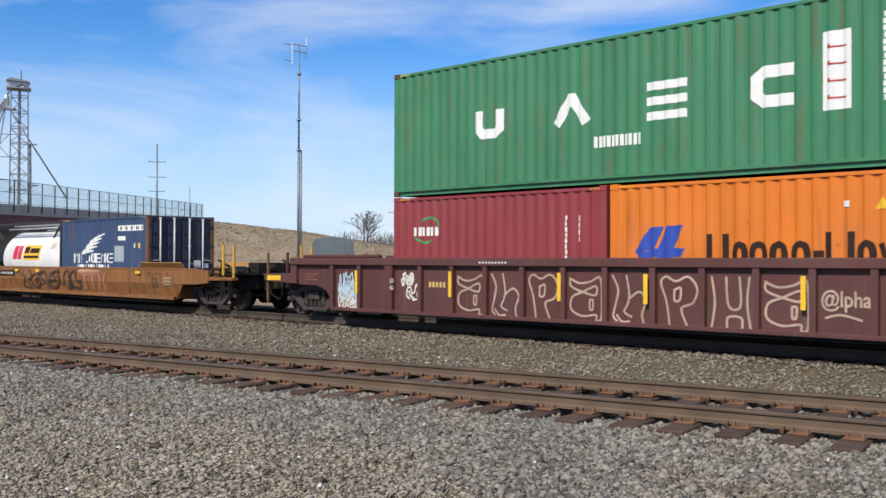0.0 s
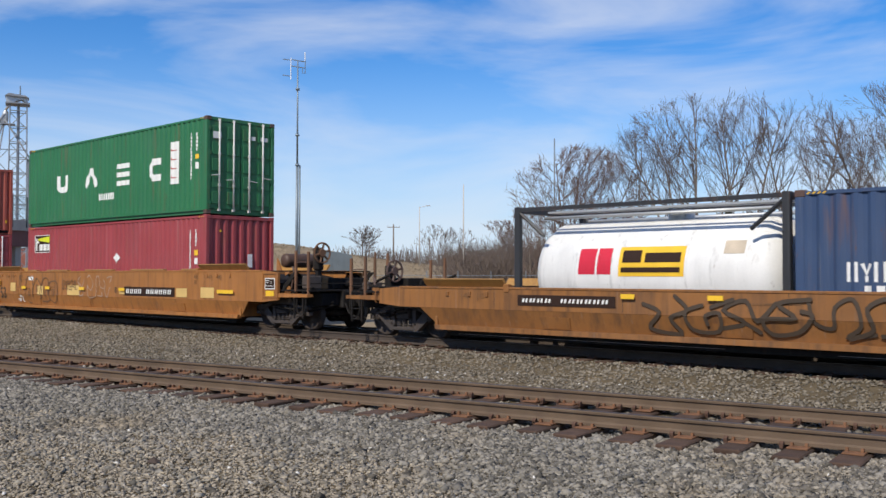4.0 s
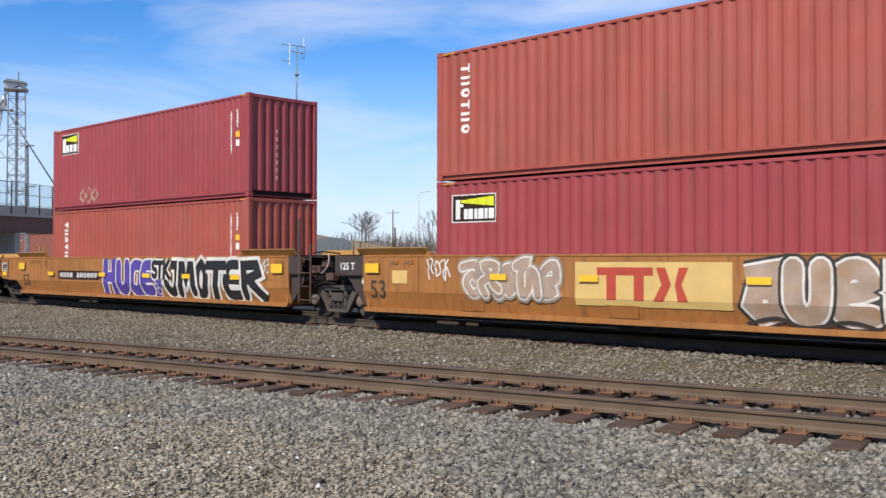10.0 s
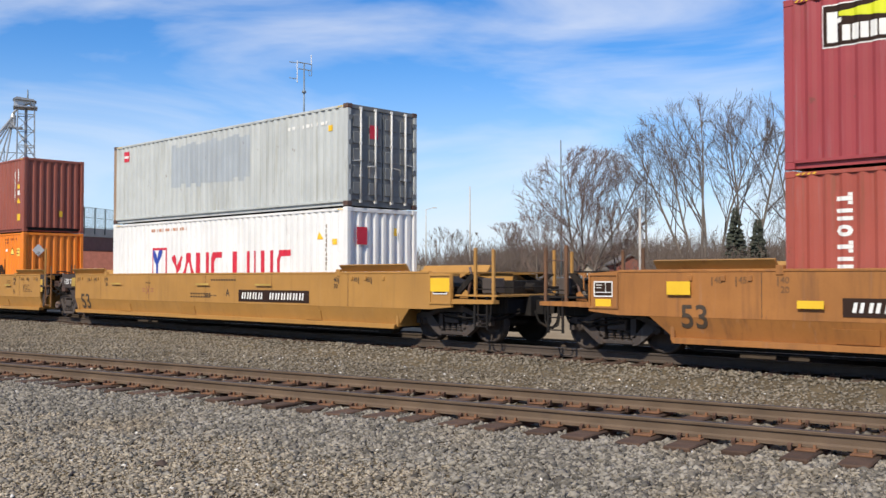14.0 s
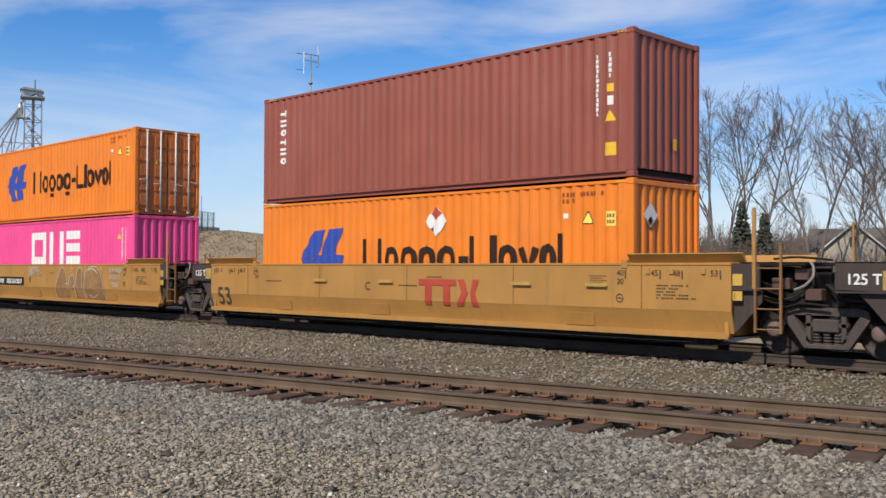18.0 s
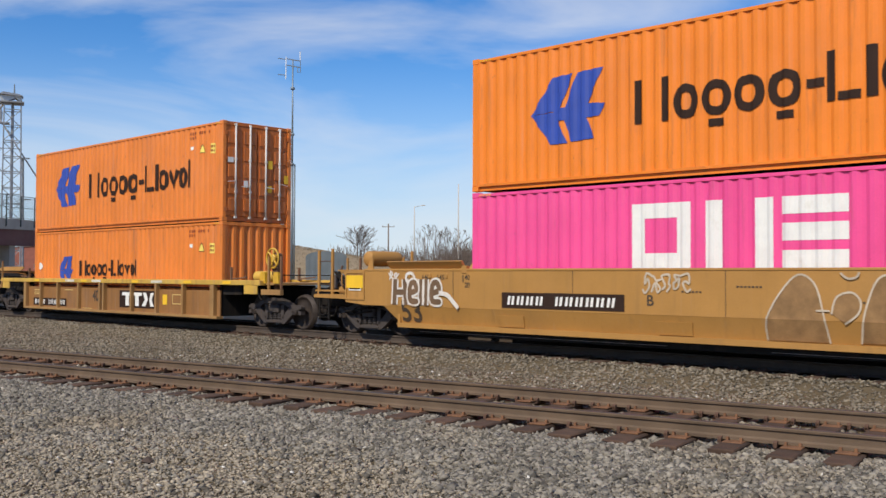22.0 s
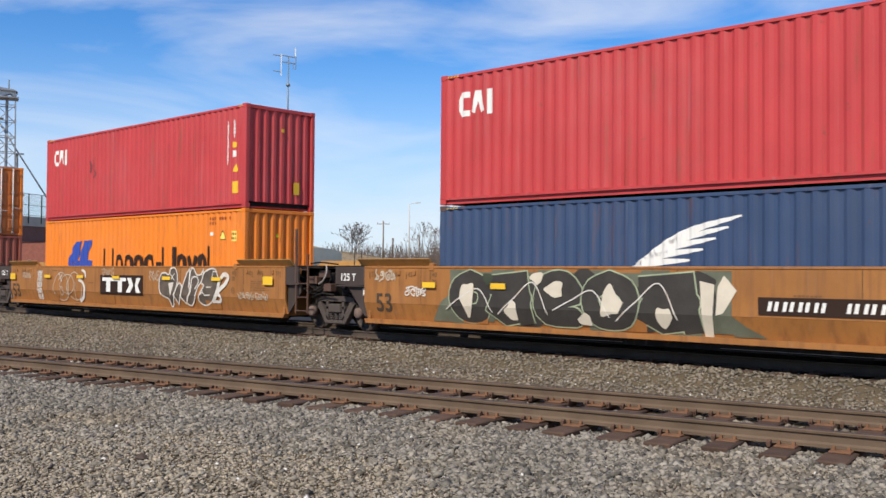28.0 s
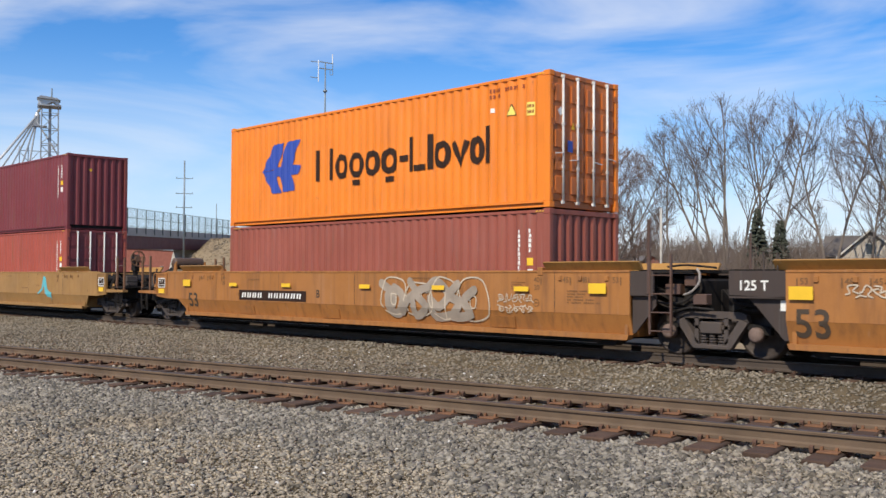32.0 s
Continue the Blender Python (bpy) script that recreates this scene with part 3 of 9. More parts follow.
def rect(x0, x1, z0, z1):
    return [(x0, z0), (x1, z0), (x1, z1), (x0, z1)]


def frame_rect(x0, x1, z0, z1, w):
    return [rect(x0, x1, z0, z0 + w), rect(x0, x1, z1 - w, z1), rect(x0, x0 + w, z0 + w, z1 - w), rect(x1 - w, x1, z0 + w, z1 - w)]


def clusters(polys, reach=0.012):
    """Groups polygons that touch, as the painted forms that one would tell apart."""
    boxes = [(min(x for x, z in p) - reach, max(x for x, z in p) + reach, min(z for x, z in p) - reach, max(z for x, z in p) + reach) for p in polys]
    own = list(range(len(polys)))

    def root(i):
        while own[i] != i:
            own[i] = own[own[i]]
            i = own[i]
        return i

    for i in range(len(polys)):
        for j in range(i):
            a, b = boxes[i], boxes[j]
            if a[0] < b[1] and b[0] < a[1] and a[2] < b[3] and b[2] < a[3]:
                own[root(i)] = root(j)
    out = {}
    for i, p in enumerate(polys):
        out.setdefault(root(i), []).append(p)
    big, small = [], []
    for g in out.values():
        w = max(x for p in g for x, z in p) - min(x for p in g for x, z in p)
        h = max(z for p in g for x, z in p) - min(z for p in g for x, z in p)
        (big if max(w, h) > 0.20 else small).append(g)
    return big, [p for g in small for p in g]


def lay(name, key, polys, breaks, y, parent, label=""):
    """Paints polygons on a side: each larger form a part, the small print one part."""
    big, small = clusters(polys)
    for g in big:
        part(name, on_side(g, breaks, y), M[key], parent, label)
    if small:
        ob = part("small_print", on_side(small, breaks, y), M[key], parent)
        tagged(ob, kind="stuff")


def ribbon(points, w):
    """A painted stroke along points, as quads with mitred joints."""
    out, n = [], len(points)
    sides = []
    for i, (x, z) in enumerate(points):
        a, b = points[max(0, i - 1)], points[min(n - 1, i + 1)]
        dx, dz = b[0] - a[0], b[1] - a[1]
        k = math.hypot(dx, dz) or 1
        ww = w[i] if isinstance(w, (list, tuple)) else w
        sides.append(((x - dz / k * ww / 2, z + dx / k * ww / 2), (x + dz / k * ww / 2, z - dx / k * ww / 2)))
    for a, b in zip(sides, sides[1:]):
        out.append([a[1], b[1], b[0], a[0]])
    return out


def smooth_line(points, steps=6):
    """A soft curve through points."""
    out, n = [], len(points)
    for i in range(n - 1):
        p0, p1, p2, p3 = points[max(0, i - 1)], points[i], points[i + 1], points[min(n - 1, i + 2)]
        for k in range(steps):
            t = k / steps
            out.append(tuple(0.5 * (2 * p1[j] + (p2[j] - p0[j]) * t + (2 * p0[j] - 5 * p1[j] + 4 * p2[j] - p3[j]) * t * t
                             + (3 * p1[j] - p0[j] - 3 * p2[j] + p3[j]) * t ** 3) for j in (0, 1)))
    out.append(points[-1])
    return out


def stroke(points, w, round_ends=True):
    """A fat painted stroke with mitred bends, its ends round or square; a closed line joins up."""
    n, closed, sides, out = len(points), points[0] == points[-1], [], []

    def normal(p, q):
        dx, dz = q[0] - p[0], q[1] - p[1]
        k = math.hypot(dx, dz) or 1
        return -dz / k, dx / k

    for i, (x, z) in enumerate(points):
        back = normal(points[i - 1], points[i]) if i else (normal(points[-2], points[-1]) if closed else normal(points[0], points[1]))
        ahead = normal(points[i], points[i + 1]) if i < n - 1 else (normal(points[0], points[1]) if closed else back)
        mx, mz = back[0] + ahead[0], back[1] + ahead[1]
        k = math.hypot(mx, mz)
        mx, mz = (mx / k, mz / k) if k > 1e-3 else ahead
        grow = w / 2 / max(0.62, mx * ahead[0] + mz * ahead[1])
        sides.append(((x + mx * grow, z + mz * grow), (x - mx * grow, z - mz * grow)))
    for p, q in zip(sides, sides[1:]):
        out.append([p[1], q[1], q[0], p[0]])
    if round_ends and not closed:
        for (x, z), (l, r), turn in ((points[0], sides[0], 1), (points[-1], sides[-1], -1)):
            a0 = math.atan2(l[1] - z, l[0] - x)
            out.append([l] + [(x + math.cos(a0 + turn * math.pi * k / 5) * w / 2, z + math.sin(a0 + turn * math.pi * k / 5) * w / 2) for k in range(1, 5)] + [r])
    return out


def in_box(points, x0, x1, z0, z1):
    return [(x0 + (x1 - x0) * a, z0 + (z1 - z0) * b) for a, b in points]


RING = [(0.5, 1.0), (0.14, 0.88), (0.0, 0.5), (0.14, 0.12), (0.5, 0.0), (0.86, 0.12), (1.0, 0.5), (0.86, 0.88), (0.5, 1.0)]


ROUND = smooth_line(RING, 3)
ROUND[-1] = ROUND[0]


def name_forms(spans, z0, z1, w):
    """A trade name as plain rings, bars and wedges, each in the span (kind, from, to) of one sign."""
    out, h = [], w / 2
    zt = z0 + (z1 - z0) * 0.77
    for kind, xa, xb in spans:
        a, b = xa + h, xb - h
        if kind == "ring":
            out += stroke(in_box(ROUND, a, b, z0 + h, zt - h), w)
        elif kind == "hung_ring":
            out += stroke(in_box(ROUND, a, b, z0 + h, zt - h), w)
            out.append(rect((a + b) / 2 - w, (a + b) / 2 + w, z0 - 0.24 * (z1 - z0), z0 - 0.24 * (z1 - z0) + w * 0.9))
        elif kind == "bar":
            out.append(rect(xa, xb, z0, z1))
        elif kind == "bars":
            out += [rect(xa, xa + w, z0, z1), rect(xb - w, xb, z0, z1)]
        elif kind == "foot":
            out += [rect(xa, xa + w, z0, z1), rect(xa + w * 1.25, xb, z0, z0 + w * 0.95)]
        elif kind == "dash":
            zm = z0 + (zt - z0) * 0.52
            out.append(rect(xa, xb, zm - h, zm + h))
        elif kind == "low_wedge":
            out += stroke([(a, zt - h), ((a + b) / 2, z0 + h), (b, zt - h)], w, False)
        elif kind == "wedge":
            out += stroke([(a, z1 - h), ((a + b) / 2, z0 + (z1 - z0) * 0.42), (b, z1 - h)], w, False)
            out.append(rect((xa + xb) / 2 - h, (xa + xb) / 2 + h, z0, z0 + (z1 - z0) * 0.30))
        elif kind == "peak":
            out += stroke([(a, z0 + h), ((a + b) / 2 - h * 0.3, z1 - h), ((a + b) / 2 + h * 0.3, z1 - h), (b, z0 + h)], w, False)
        elif kind == "cup":
            out += stroke(in_box([(0, 1), (0, 0.22), (0.2, 0), (0.8, 0), (1, 0.22), (1, 1)], a, b, z0 + h, z1 - h), w, False)
        elif kind == "hook":
            out += stroke(in_box([(1, 1), (0.2, 1), (0, 0.78), (0, 0.22), (0.2, 0), (1, 0)], a, b, z0 + h, z1 - h), w, False)
        elif kind == "stack":
            g = (z1 - z0 - 1.5 * h) / 2
            out += [rect(xa, xb, z0 + k * g, z0 + k * g + 1.5 * h) for k in range(3)]
    return out


CARRIER = (("bars", 0, 0.115), ("ring", 0.131, 0.211), ("hung_ring", 0.221, 0.312), ("ring", 0.320, 0.409), ("hung_ring", 0.421, 0.513), ("dash", 0.527, 0.574),
           ("foot", 0.580, 0.667), ("bar", 0.681, 0.710), ("ring", 0.718, 0.803), ("low_wedge", 0.808, 0.899), ("ring", 0.902, 0.972), ("bar", 0.976, 1.0))


TRADE = ("bars", "wedge", "bars", "", "foot", "ring", "hook", "bar", "stack", "wedge", "bar", "hook", "stack")


def carrier_name(x0, x1, z0, z1, w):
    return name_forms([(k, x0 + (x1 - x0) * a, x0 + (x1 - x0) * b) for k, a, b in CARRIER], z0, z1, w)


def leaf_sign(x0, x1, z0, z1):
    """The blue folded-bands sign of one carrier."""
    w, h = x1 - x0, z1 - z0
    f = lambda a, b: (x0 + a * w, z0 + b * h)
    return [[f(0.31, 0.96), f(0.58, 0.98), f(0.40, 0.48), f(0.0, 0.45)], [f(0.64, 0.98), f(0.97, 1.0), f(0.77, 0.51), f(0.46, 0.48)],
            [f(0.30, 0.50), f(0.76, 0.53), f(1.0, 0.50), f(0.92, 0.33), f(0.34, 0.33)], [f(0.0, 0.45), f(0.42, 0.46), f(0.38, 0.33), f(0.50, 0.0), f(0.28, 0.0)],
            [f(0.45, 0.36), f(0.75, 0.36), f(0.86, 0.03), f(0.56, 0.01)]]


def wing_sign(x0, x1, z0, z1):
    """A raised wing of five broad feathers."""
    w, h = x1 - x0, z1 - z0
    out = []
    for k in range(5):
        t = k / 4
        tip = (x0 + w * (0.55 + 0.45 * t), z0 + h * (0.16 + 0.84 * t))
        root = (x0 + w * (0.00 + 0.16 * t), z0 + h * (0.00 + 0.26 * t))
        mid = (root[0] * 0.55 + tip[0] * 0.45 - w * 0.02, root[1] * 0.5 + tip[1] * 0.5 + h * (0.03 + 0.05 * t))
        line = smooth_line([root, mid, tip], 5)
        out += ribbon(line, [h * 0.02 + h * 0.115 * math.sin(math.pi * min(1.0, (i + 1.5) / 12)) for i in range(len(line))])
    return out


def code_bars(x, z0, z1, n, w):
    """Upright column of small bars where a code is stencilled."""
    step = (z1 - z0) / n
    return [rect(x - w * (0.40 if i % 3 else 0.24), x + w * (0.40 if i % 4 else 0.2), z0 + i * step, z0 + i * step + step * 0.80) for i in range(n)]


def shipping_container(label, length, height, paint_key, lead, at, marks=(), end_marks=(), end_key=None, group="containers"):
    """lead: 'door' or 'wall', what faces forward. marks: (material, polygons) on the near side; end_marks: on the leading end (y, z)."""
    ob = thing("shipping_container", label, "container", group, at)
    m, hl, H = M[paint_key], length / 2, height
    me = M[end_key or paint_key]
    posts = Shape().box(-0.08, 0.08, -0.06, 0.06, 0.115, H - 0.115, 0.012).mesh("corner_post", m)
    cast = Shape().box(-0.089, 0.089, -0.081, 0.081, -0.059, 0.059, 0.010).mesh("corner_casting", M["rusty_casting"] if paint_key in ("grey_paint", "blue_paint", "green_paint", "faded_green_paint") else m)
    for sx in (-1, 1):
        for sy in (-1, 1):
            p = part("corner_post", posts, None, ob)
            p.matrix_basis = pose(sx * (hl - 0.082), sy * (CW - 0.063), 0)
            for z in (0.059, H - 0.059):
                c = part("corner_casting", cast, None, ob)
                c.matrix_basis = pose(sx * (hl - 0.089), sy * (CW - 0.081), z)
    if paint_key == "blue_paint" and length < 7:
        for p in ob.children:
            if p.name.startswith("corner_post") and p.matrix_basis.translation.x > 0:
                p.data = Shape().box(-0.08, 0.08, -0.06, 0.06, 0.115, H - 0.115, 0.012).mesh("corner_post", M["rusty_steel"])
    if paint_key == "grey_paint":
        for p in ob.children:
            if p.name.startswith("corner_post") and p.matrix_basis.translation.x < 0:
                p.data = Shape().box(-0.08, 0.08, -0.06, 0.06, 0.115, H - 0.115, 0.012).mesh("corner_post", M["rusty_post_paint"])
    breaks = side_breaks(-hl + 0.16, hl - 0.16)
    y = -CW + 0.018
    for sy in (1, -1):
        s = Shape()
        pts, fs = [], []
        for x, d in breaks:
            pts += [(x, sy * (y + d), 0.15), (x, sy * (y + d), H - 0.085)]
        for i in range(len(breaks) - 1):
            q = (2 * i, 2 * i + 2, 2 * i + 3, 2 * i + 1)
            fs.append(q if sy > 0 else q[::-1])
        s.face_set(pts, fs)
        part("side_panel", s, m, ob)
        r = Shape().box(-hl + 0.17, hl - 0.17, min(sy * (-CW + 0.012), sy * (-CW + 0.075)), max(sy * (-CW + 0.012), sy * (-CW + 0.075)), H - 0.090, H - 0.025, 0.006)
        part("top_rail", r, m, ob)
        r = Shape()
        a, b = sorted((sy * (-CW + 0.006), sy * (-CW + 0.08)))
        r.box(-hl + 0.17, hl - 0.17, a, b, 0.105, 0.16)
        a, b = sorted((sy * (-CW + 0.06), sy * (-CW + 0.08)))
        r.box(-hl + 0.17, hl - 0.17, a, b, 0.012, 0.105)
        part("bottom_rail", r, m, ob)
    roof = Shape()
    x, up, pts, fs = -hl + 0.17, 0, [], []
    while x < hl - 0.17:
        pts += [(x, -CW + 0.05, H - 0.03 - 0.02 * (up % 2)), (x, CW - 0.05, H - 0.03 - 0.02 * (up % 2))]
        up += 1
        x += 0.105
    fs = [(2 * i, 2 * i + 2, 2 * i + 3, 2 * i + 1) for i in range(len(pts) // 2 - 1)]
    part("roof", roof.face_set(pts, fs), m, ob)
    part("floor", Shape().box(-hl + 0.1, hl - 0.1, -CW + 0.12, CW - 0.12, 0.06, 0.16), M["underframe_black"], ob)
    for sx, kind in ((1, lead), (-1, "wall" if lead == "door" else "door")):
        a, b = sorted((sx * (hl - 0.12), sx * (hl - 0.02)))
        part("end_header", Shape().box(a, b, -CW + 0.13, CW - 0.13, H - 0.115, H - 0.012, 0.006), me if sx == 1 else m, ob)
        back = 0.11 if kind == "wall" else 0.05
        part("end_sill", Shape().box(a - sx * back, b - sx * back, -CW + 0.13, CW - 0.13, 0.012, 0.15, 0.006), me if sx == 1 else m, ob)
        if kind == "wall":
            s, pts, yy, k = Shape(), [], -CW + 0.125, 0
            step = [0.085, 0.068, 0.060, 0.068]
            while yy < CW - 0.125:
                d = 0.0 if k % 4 in (0, 1) else 0.055
                pts += [(sx * (hl - 0.03 - d), yy, 0.18), (sx * (hl - 0.03 - d), yy, H - 0.11)]
                yy += step[k % 4]
                k += 1
            pts += [(sx * (hl - 0.03), CW - 0.125, 0.18), (sx * (hl - 0.03), CW - 0.125, H - 0.11)]
            fs = [(2 * i, 2 * i + 2, 2 * i + 3, 2 * i + 1) if sx > 0 else (2 * i + 1, 2 * i + 3, 2 * i + 2, 2 * i) for i in range(len(pts) // 2 - 1)]
            part("end_wall", s.face_set(pts, fs), me if sx == 1 else m, ob)
        else:
            for sy in (-1, 1):
                a, b = sorted((sy * 0.012, sy * (CW - 0.135)))
                x0, x1 = sorted((sx * (hl - 0.075), sx * (hl - 0.035)))
                d = Shape().box(x0, x1, a, b, 0.155, H - 0.12, 0.006)
                leaf = part("door", d, me if sx == 1 else m, ob)
                n = 5                                    # pressed bands on the leaf
                for ya, yb in ((a + 0.06, a + 0.46), (a + 0.60, b - 0.06)):
                    xa, xb = sorted((sx * (hl - 0.036), sx * (hl - 0.006)))
                    hb = (H - 0.45) / n
                    band = Shape().box(xa, xb, ya, yb, 0.05, hb - 0.07, 0.010).mesh("door_band", me if sx == 1 else m)
                    for i in range(n):
                        part("door_band", band, None, leaf).matrix_basis = pose(0, 0, 0.25 + i * hb)
                for yr in (0.28, 0.78):
                    rod = Shape().tube((sx * (hl + 0.008), sy * yr, 0.10), (sx * (hl + 0.008), sy * yr, H - 0.06), 0.026, n=8)
                    for z in (0.12, H * 0.3, H * 0.62, H - 0.09):
                        xa, xb = sorted((sx * (hl - 0.03), sx * (hl + 0.028)))
                        rod.box(xa, xb, sy * yr - 0.035, sy * yr + 0.035, z - 0.03, z + 0.03)
                    part("lock_rod", rod, M["bright_rod"], leaf, "galvanised lock rod")
                    hz = 1.05 + 0.12 * (yr > 0.5)
                    part("handle", Shape().tube((sx * (hl + 0.028), sy * yr, hz), (sx * (hl + 0.028), sy * (yr + 0.28), hz - 0.03), 0.012, n=6), M["bright_rod"], leaf, "galvanised door handle")
                for i in range(4):
                    z = 0.35 + i * (H - 0.7) / 3
                    xa, xb = sorted((sx * (hl - 0.05), sx * (hl + 0.004)))
                    ya, yb = sorted((sy * (CW - 0.16), sy * (CW - 0.05)))
                    part("hinge", Shape().box(xa, xb, ya, yb, z - 0.06, z + 0.06), me if sx == 1 else m, leaf)
    for k, (key, polys) in enumerate(marks):
        lay("marking", key, polys, breaks, y - 0.0022 * k, ob, MARK_LABEL.get(key, ""))
    for key, polys in end_marks:
        for q in polys:
            s = Shape().face_set([(hl - 0.008 if lead == "wall" else hl + 0.002, a, b) for a, b in q], [tuple(range(len(q)))])
            part("end_marking", s, M[key], ob, MARK_LABEL.get(key, ""))
    # yellow hazard strips on the top corner
    st = part("corner_stripes", on_side([[(sx * (hl - 0.30) + k * 0.09 - 0.1, H - 0.075), (sx * (hl - 0.30) + k * 0.09 - 0.06, H - 0.075), (sx * (hl - 0.30) + k * 0.09 - 0.02, H - 0.04), (sx * (hl - 0.30) + k * 0.09 - 0.06, H - 0.04)]
                                    for sx in (-1, 1) for k in range(4)], [(-hl, 0.0), (hl, 0.0)], -CW + 0.012), M["yellow_marking"], ob, "small yellow height-warning stripes")
    tagged(st, kind="stuff")
    return ob


MARK_LABEL = {"white_marking": "white painted lettering blocks", "blue_marking": "blue painted carrier sign", "black_marking": "black painted lettering blocks",
              "red_marking": "red painted lettering blocks", "yellow_marking": "yellow sticker", "dull_red_marking": "dull red painted blocks"}

H9, H8, L40, L20 = 2.896, 2.591, 12.192, 6.058
Z0 = 0.405


def codes(hl, H, yellow=True):
    """The stencilled columns near the leading end."""
    out = [("white_marking", code_bars(hl - 0.86, H - 1.66, H - 0.42, 13, 0.072) + code_bars(hl - 0.56, H - 0.92, H - 0.40, 5, 0.075) + [rect(hl - 0.62, hl - 0.50, H - 1.46, H - 1.28)])]
    if yellow:
        out.append(("yellow_marking", [rect(hl - 0.63, hl - 0.49, H - 1.20, H - 1.04)]))
    return out


def beacon_sign(x0, x1, z0, z1):
    w, h = x1 - x0, z1 - z0
    return [("white_marking", frame_rect(x0, x1, z0, z1, 0.022)),
            ("black_marking", [rect(x0 + 0.022, x1 - 0.022, z0 + 0.022, z1 - 0.022)]),
            ("white_marking_top", [rect(x0 + w * 0.07, x0 + w * 0.20, z0 + h * 0.12, z0 + h * 0.82), rect(x0 + w * 0.20, x0 + w * 0.26, z0 + h * 0.55, z0 + h * 0.66)] +
             [rect(x0 + w * (0.27 + 0.118 * i), x0 + w * (0.365 + 0.118 * i), z0 + h * 0.12, z0 + h * 0.48) for i in range(6)]),
            ("lime_marking_top", [[(x0 + w * 0.22, z0 + h * 0.70), (x1 - 0.06, z0 + h * 0.56), (x1 - 0.06, z1 - 0.06), (x0 + w * 0.22, z0 + h * 0.80)]])]


M["white_marking_top"], M["lime_marking_top"] = M["white_marking"], M["lime_marking"]


def upright_word(x, z0, z1, n, w=0.26):
    """A name that runs down the side, as plain turned forms."""
    step, out = (z1 - z0) / n, []
    for i in range(n):
        za, zb = z0 + i * step + 0.035, z0 + (i + 1) * step - 0.035
        if i % 3 == 0:
            out += stroke(in_box(RING, x - w / 2 + 0.03, x + w / 2 - 0.03, za + 0.03, zb - 0.03), 0.062)
        elif i % 3 == 1:
            out += [rect(x - w / 2, x + w / 2, za, za + 0.065), rect(x - w / 2, x + w / 2, zb - 0.065, zb)]
        else:
            out += [rect(x - w / 2, x + w / 2, (za + zb) / 2 - 0.035, (za + zb) / 2 + 0.035), rect(x + w / 2 - 0.065, x + w / 2, za, (za + zb) / 2 - 0.04), rect(x + w / 2 - 0.065, x + w / 2, (za + zb) / 2 + 0.04, zb)]
    return out


def green_marks(hl, H, spans, panel):
    kinds = ("cup", "peak", "stack", "hook")
    mid = (spans[1][1] + spans[2][0]) / 2 - 0.55
    return [("white_marking", [q for k, s in zip(kinds, spans) for q in name_forms([(k, *s)], 1.14, 1.86, 0.21)]
             + [rect(panel, panel + 0.48, 0.98, 2.28)] + [rect(mid + i * 0.10, mid + i * 0.10 + 0.07, 0.72, 0.94) for i in range(11)] + code_bars(hl - 0.86, 1.05, 2.48, 13, 0.085) + code_bars(hl - 0.56, 1.9, 2.46, 5, 0.09) + [rect(hl - 0.62, hl - 0.50, 1.36, 1.56)]),
            ("yellow_marking", [rect(hl - 0.63, hl - 0.49, 1.66, 1.80)]),
            ("red_marking_top", [q for i in range(4) for q in (rect(panel + 0.08, panel + 0.40, 1.16 + i * 0.28, 1.19 + i * 0.28), rect(panel + 0.08, panel + 0.13, 1.19 + i * 0.28, 1.23 + i * 0.28))])]


M["red_marking_top"] = M["dull_red_marking"]


def orange_marks(kind):
    """kind: 'high' sign in the middle of a tall side, 'low' the same name cut by the well side, 'small'."""
    hl = 6.096
    base = [("black_marking", [[(hl - 1.25, 2.03), (hl - 0.96, 2.03), (hl - 1.09, 2.30)]]),
            ("lemon_marking", [rect(hl - 0.66, hl - 0.44, 1.98, 2.27), [(hl - 1.22, 2.05), (hl - 0.99, 2.05), (hl - 1.09, 2.26)]]),
            ("white_marking", [rect(hl - 1.70, hl - 1.60, 2.16, 2.26)]),
            ("stencil_brown", [rect(hl - 1.72 + i * 0.085, hl - 1.67 + i * 0.085, 2.60, 2.68) for i in (0, 1, 2, 3, 5, 6, 7, 8, 9, 11)] + [rect(hl - 1.72 + i * 0.085, hl - 1.67 + i * 0.085, 2.47, 2.55) for i in (0, 1, 3)]),
            ("stencil_brown", [rect(hl - 0.62 + i * 0.055, hl - 0.585 + i * 0.055, z, z + 0.07) for z in (2.03, 2.15) for i in (0, 1, 2)])]
    if kind == "high":
        return base + [("blue_marking", leaf_sign(-4.47, -2.64, 0.85, 2.27)), ("black_marking", carrier_name(-1.96, 4.38, 1.06, 1.89, 0.15))]
    if kind == "low":
        return base + [("blue_marking", leaf_sign(-4.40, -2.57, 0.75, 2.16)), ("black_marking", carrier_name(-1.88, 4.38, 0.98, 1.86, 0.16))]
    return base + [("blue_marking", leaf_sign(-4.12, -3.06, 1.05, 2.0)), ("black_marking", carrier_name(-2.56, 1.25, 1.31, 1.83, 0.095))]


def diamond(x, z, r):
    return [[(x - r, z), (x, z - r), (x + r, z), (x, z + r)]]


LOAD = []     # (thing, place along the train)


def load(x, ob):
    LOAD.append((ob, x))


def box40(x, z, label, H, key, lead, marks=(), end_marks=(), end_key=None):
    load(x, shipping_container(label, L40, H, key, lead, (x, YC, z), marks, end_marks, end_key))


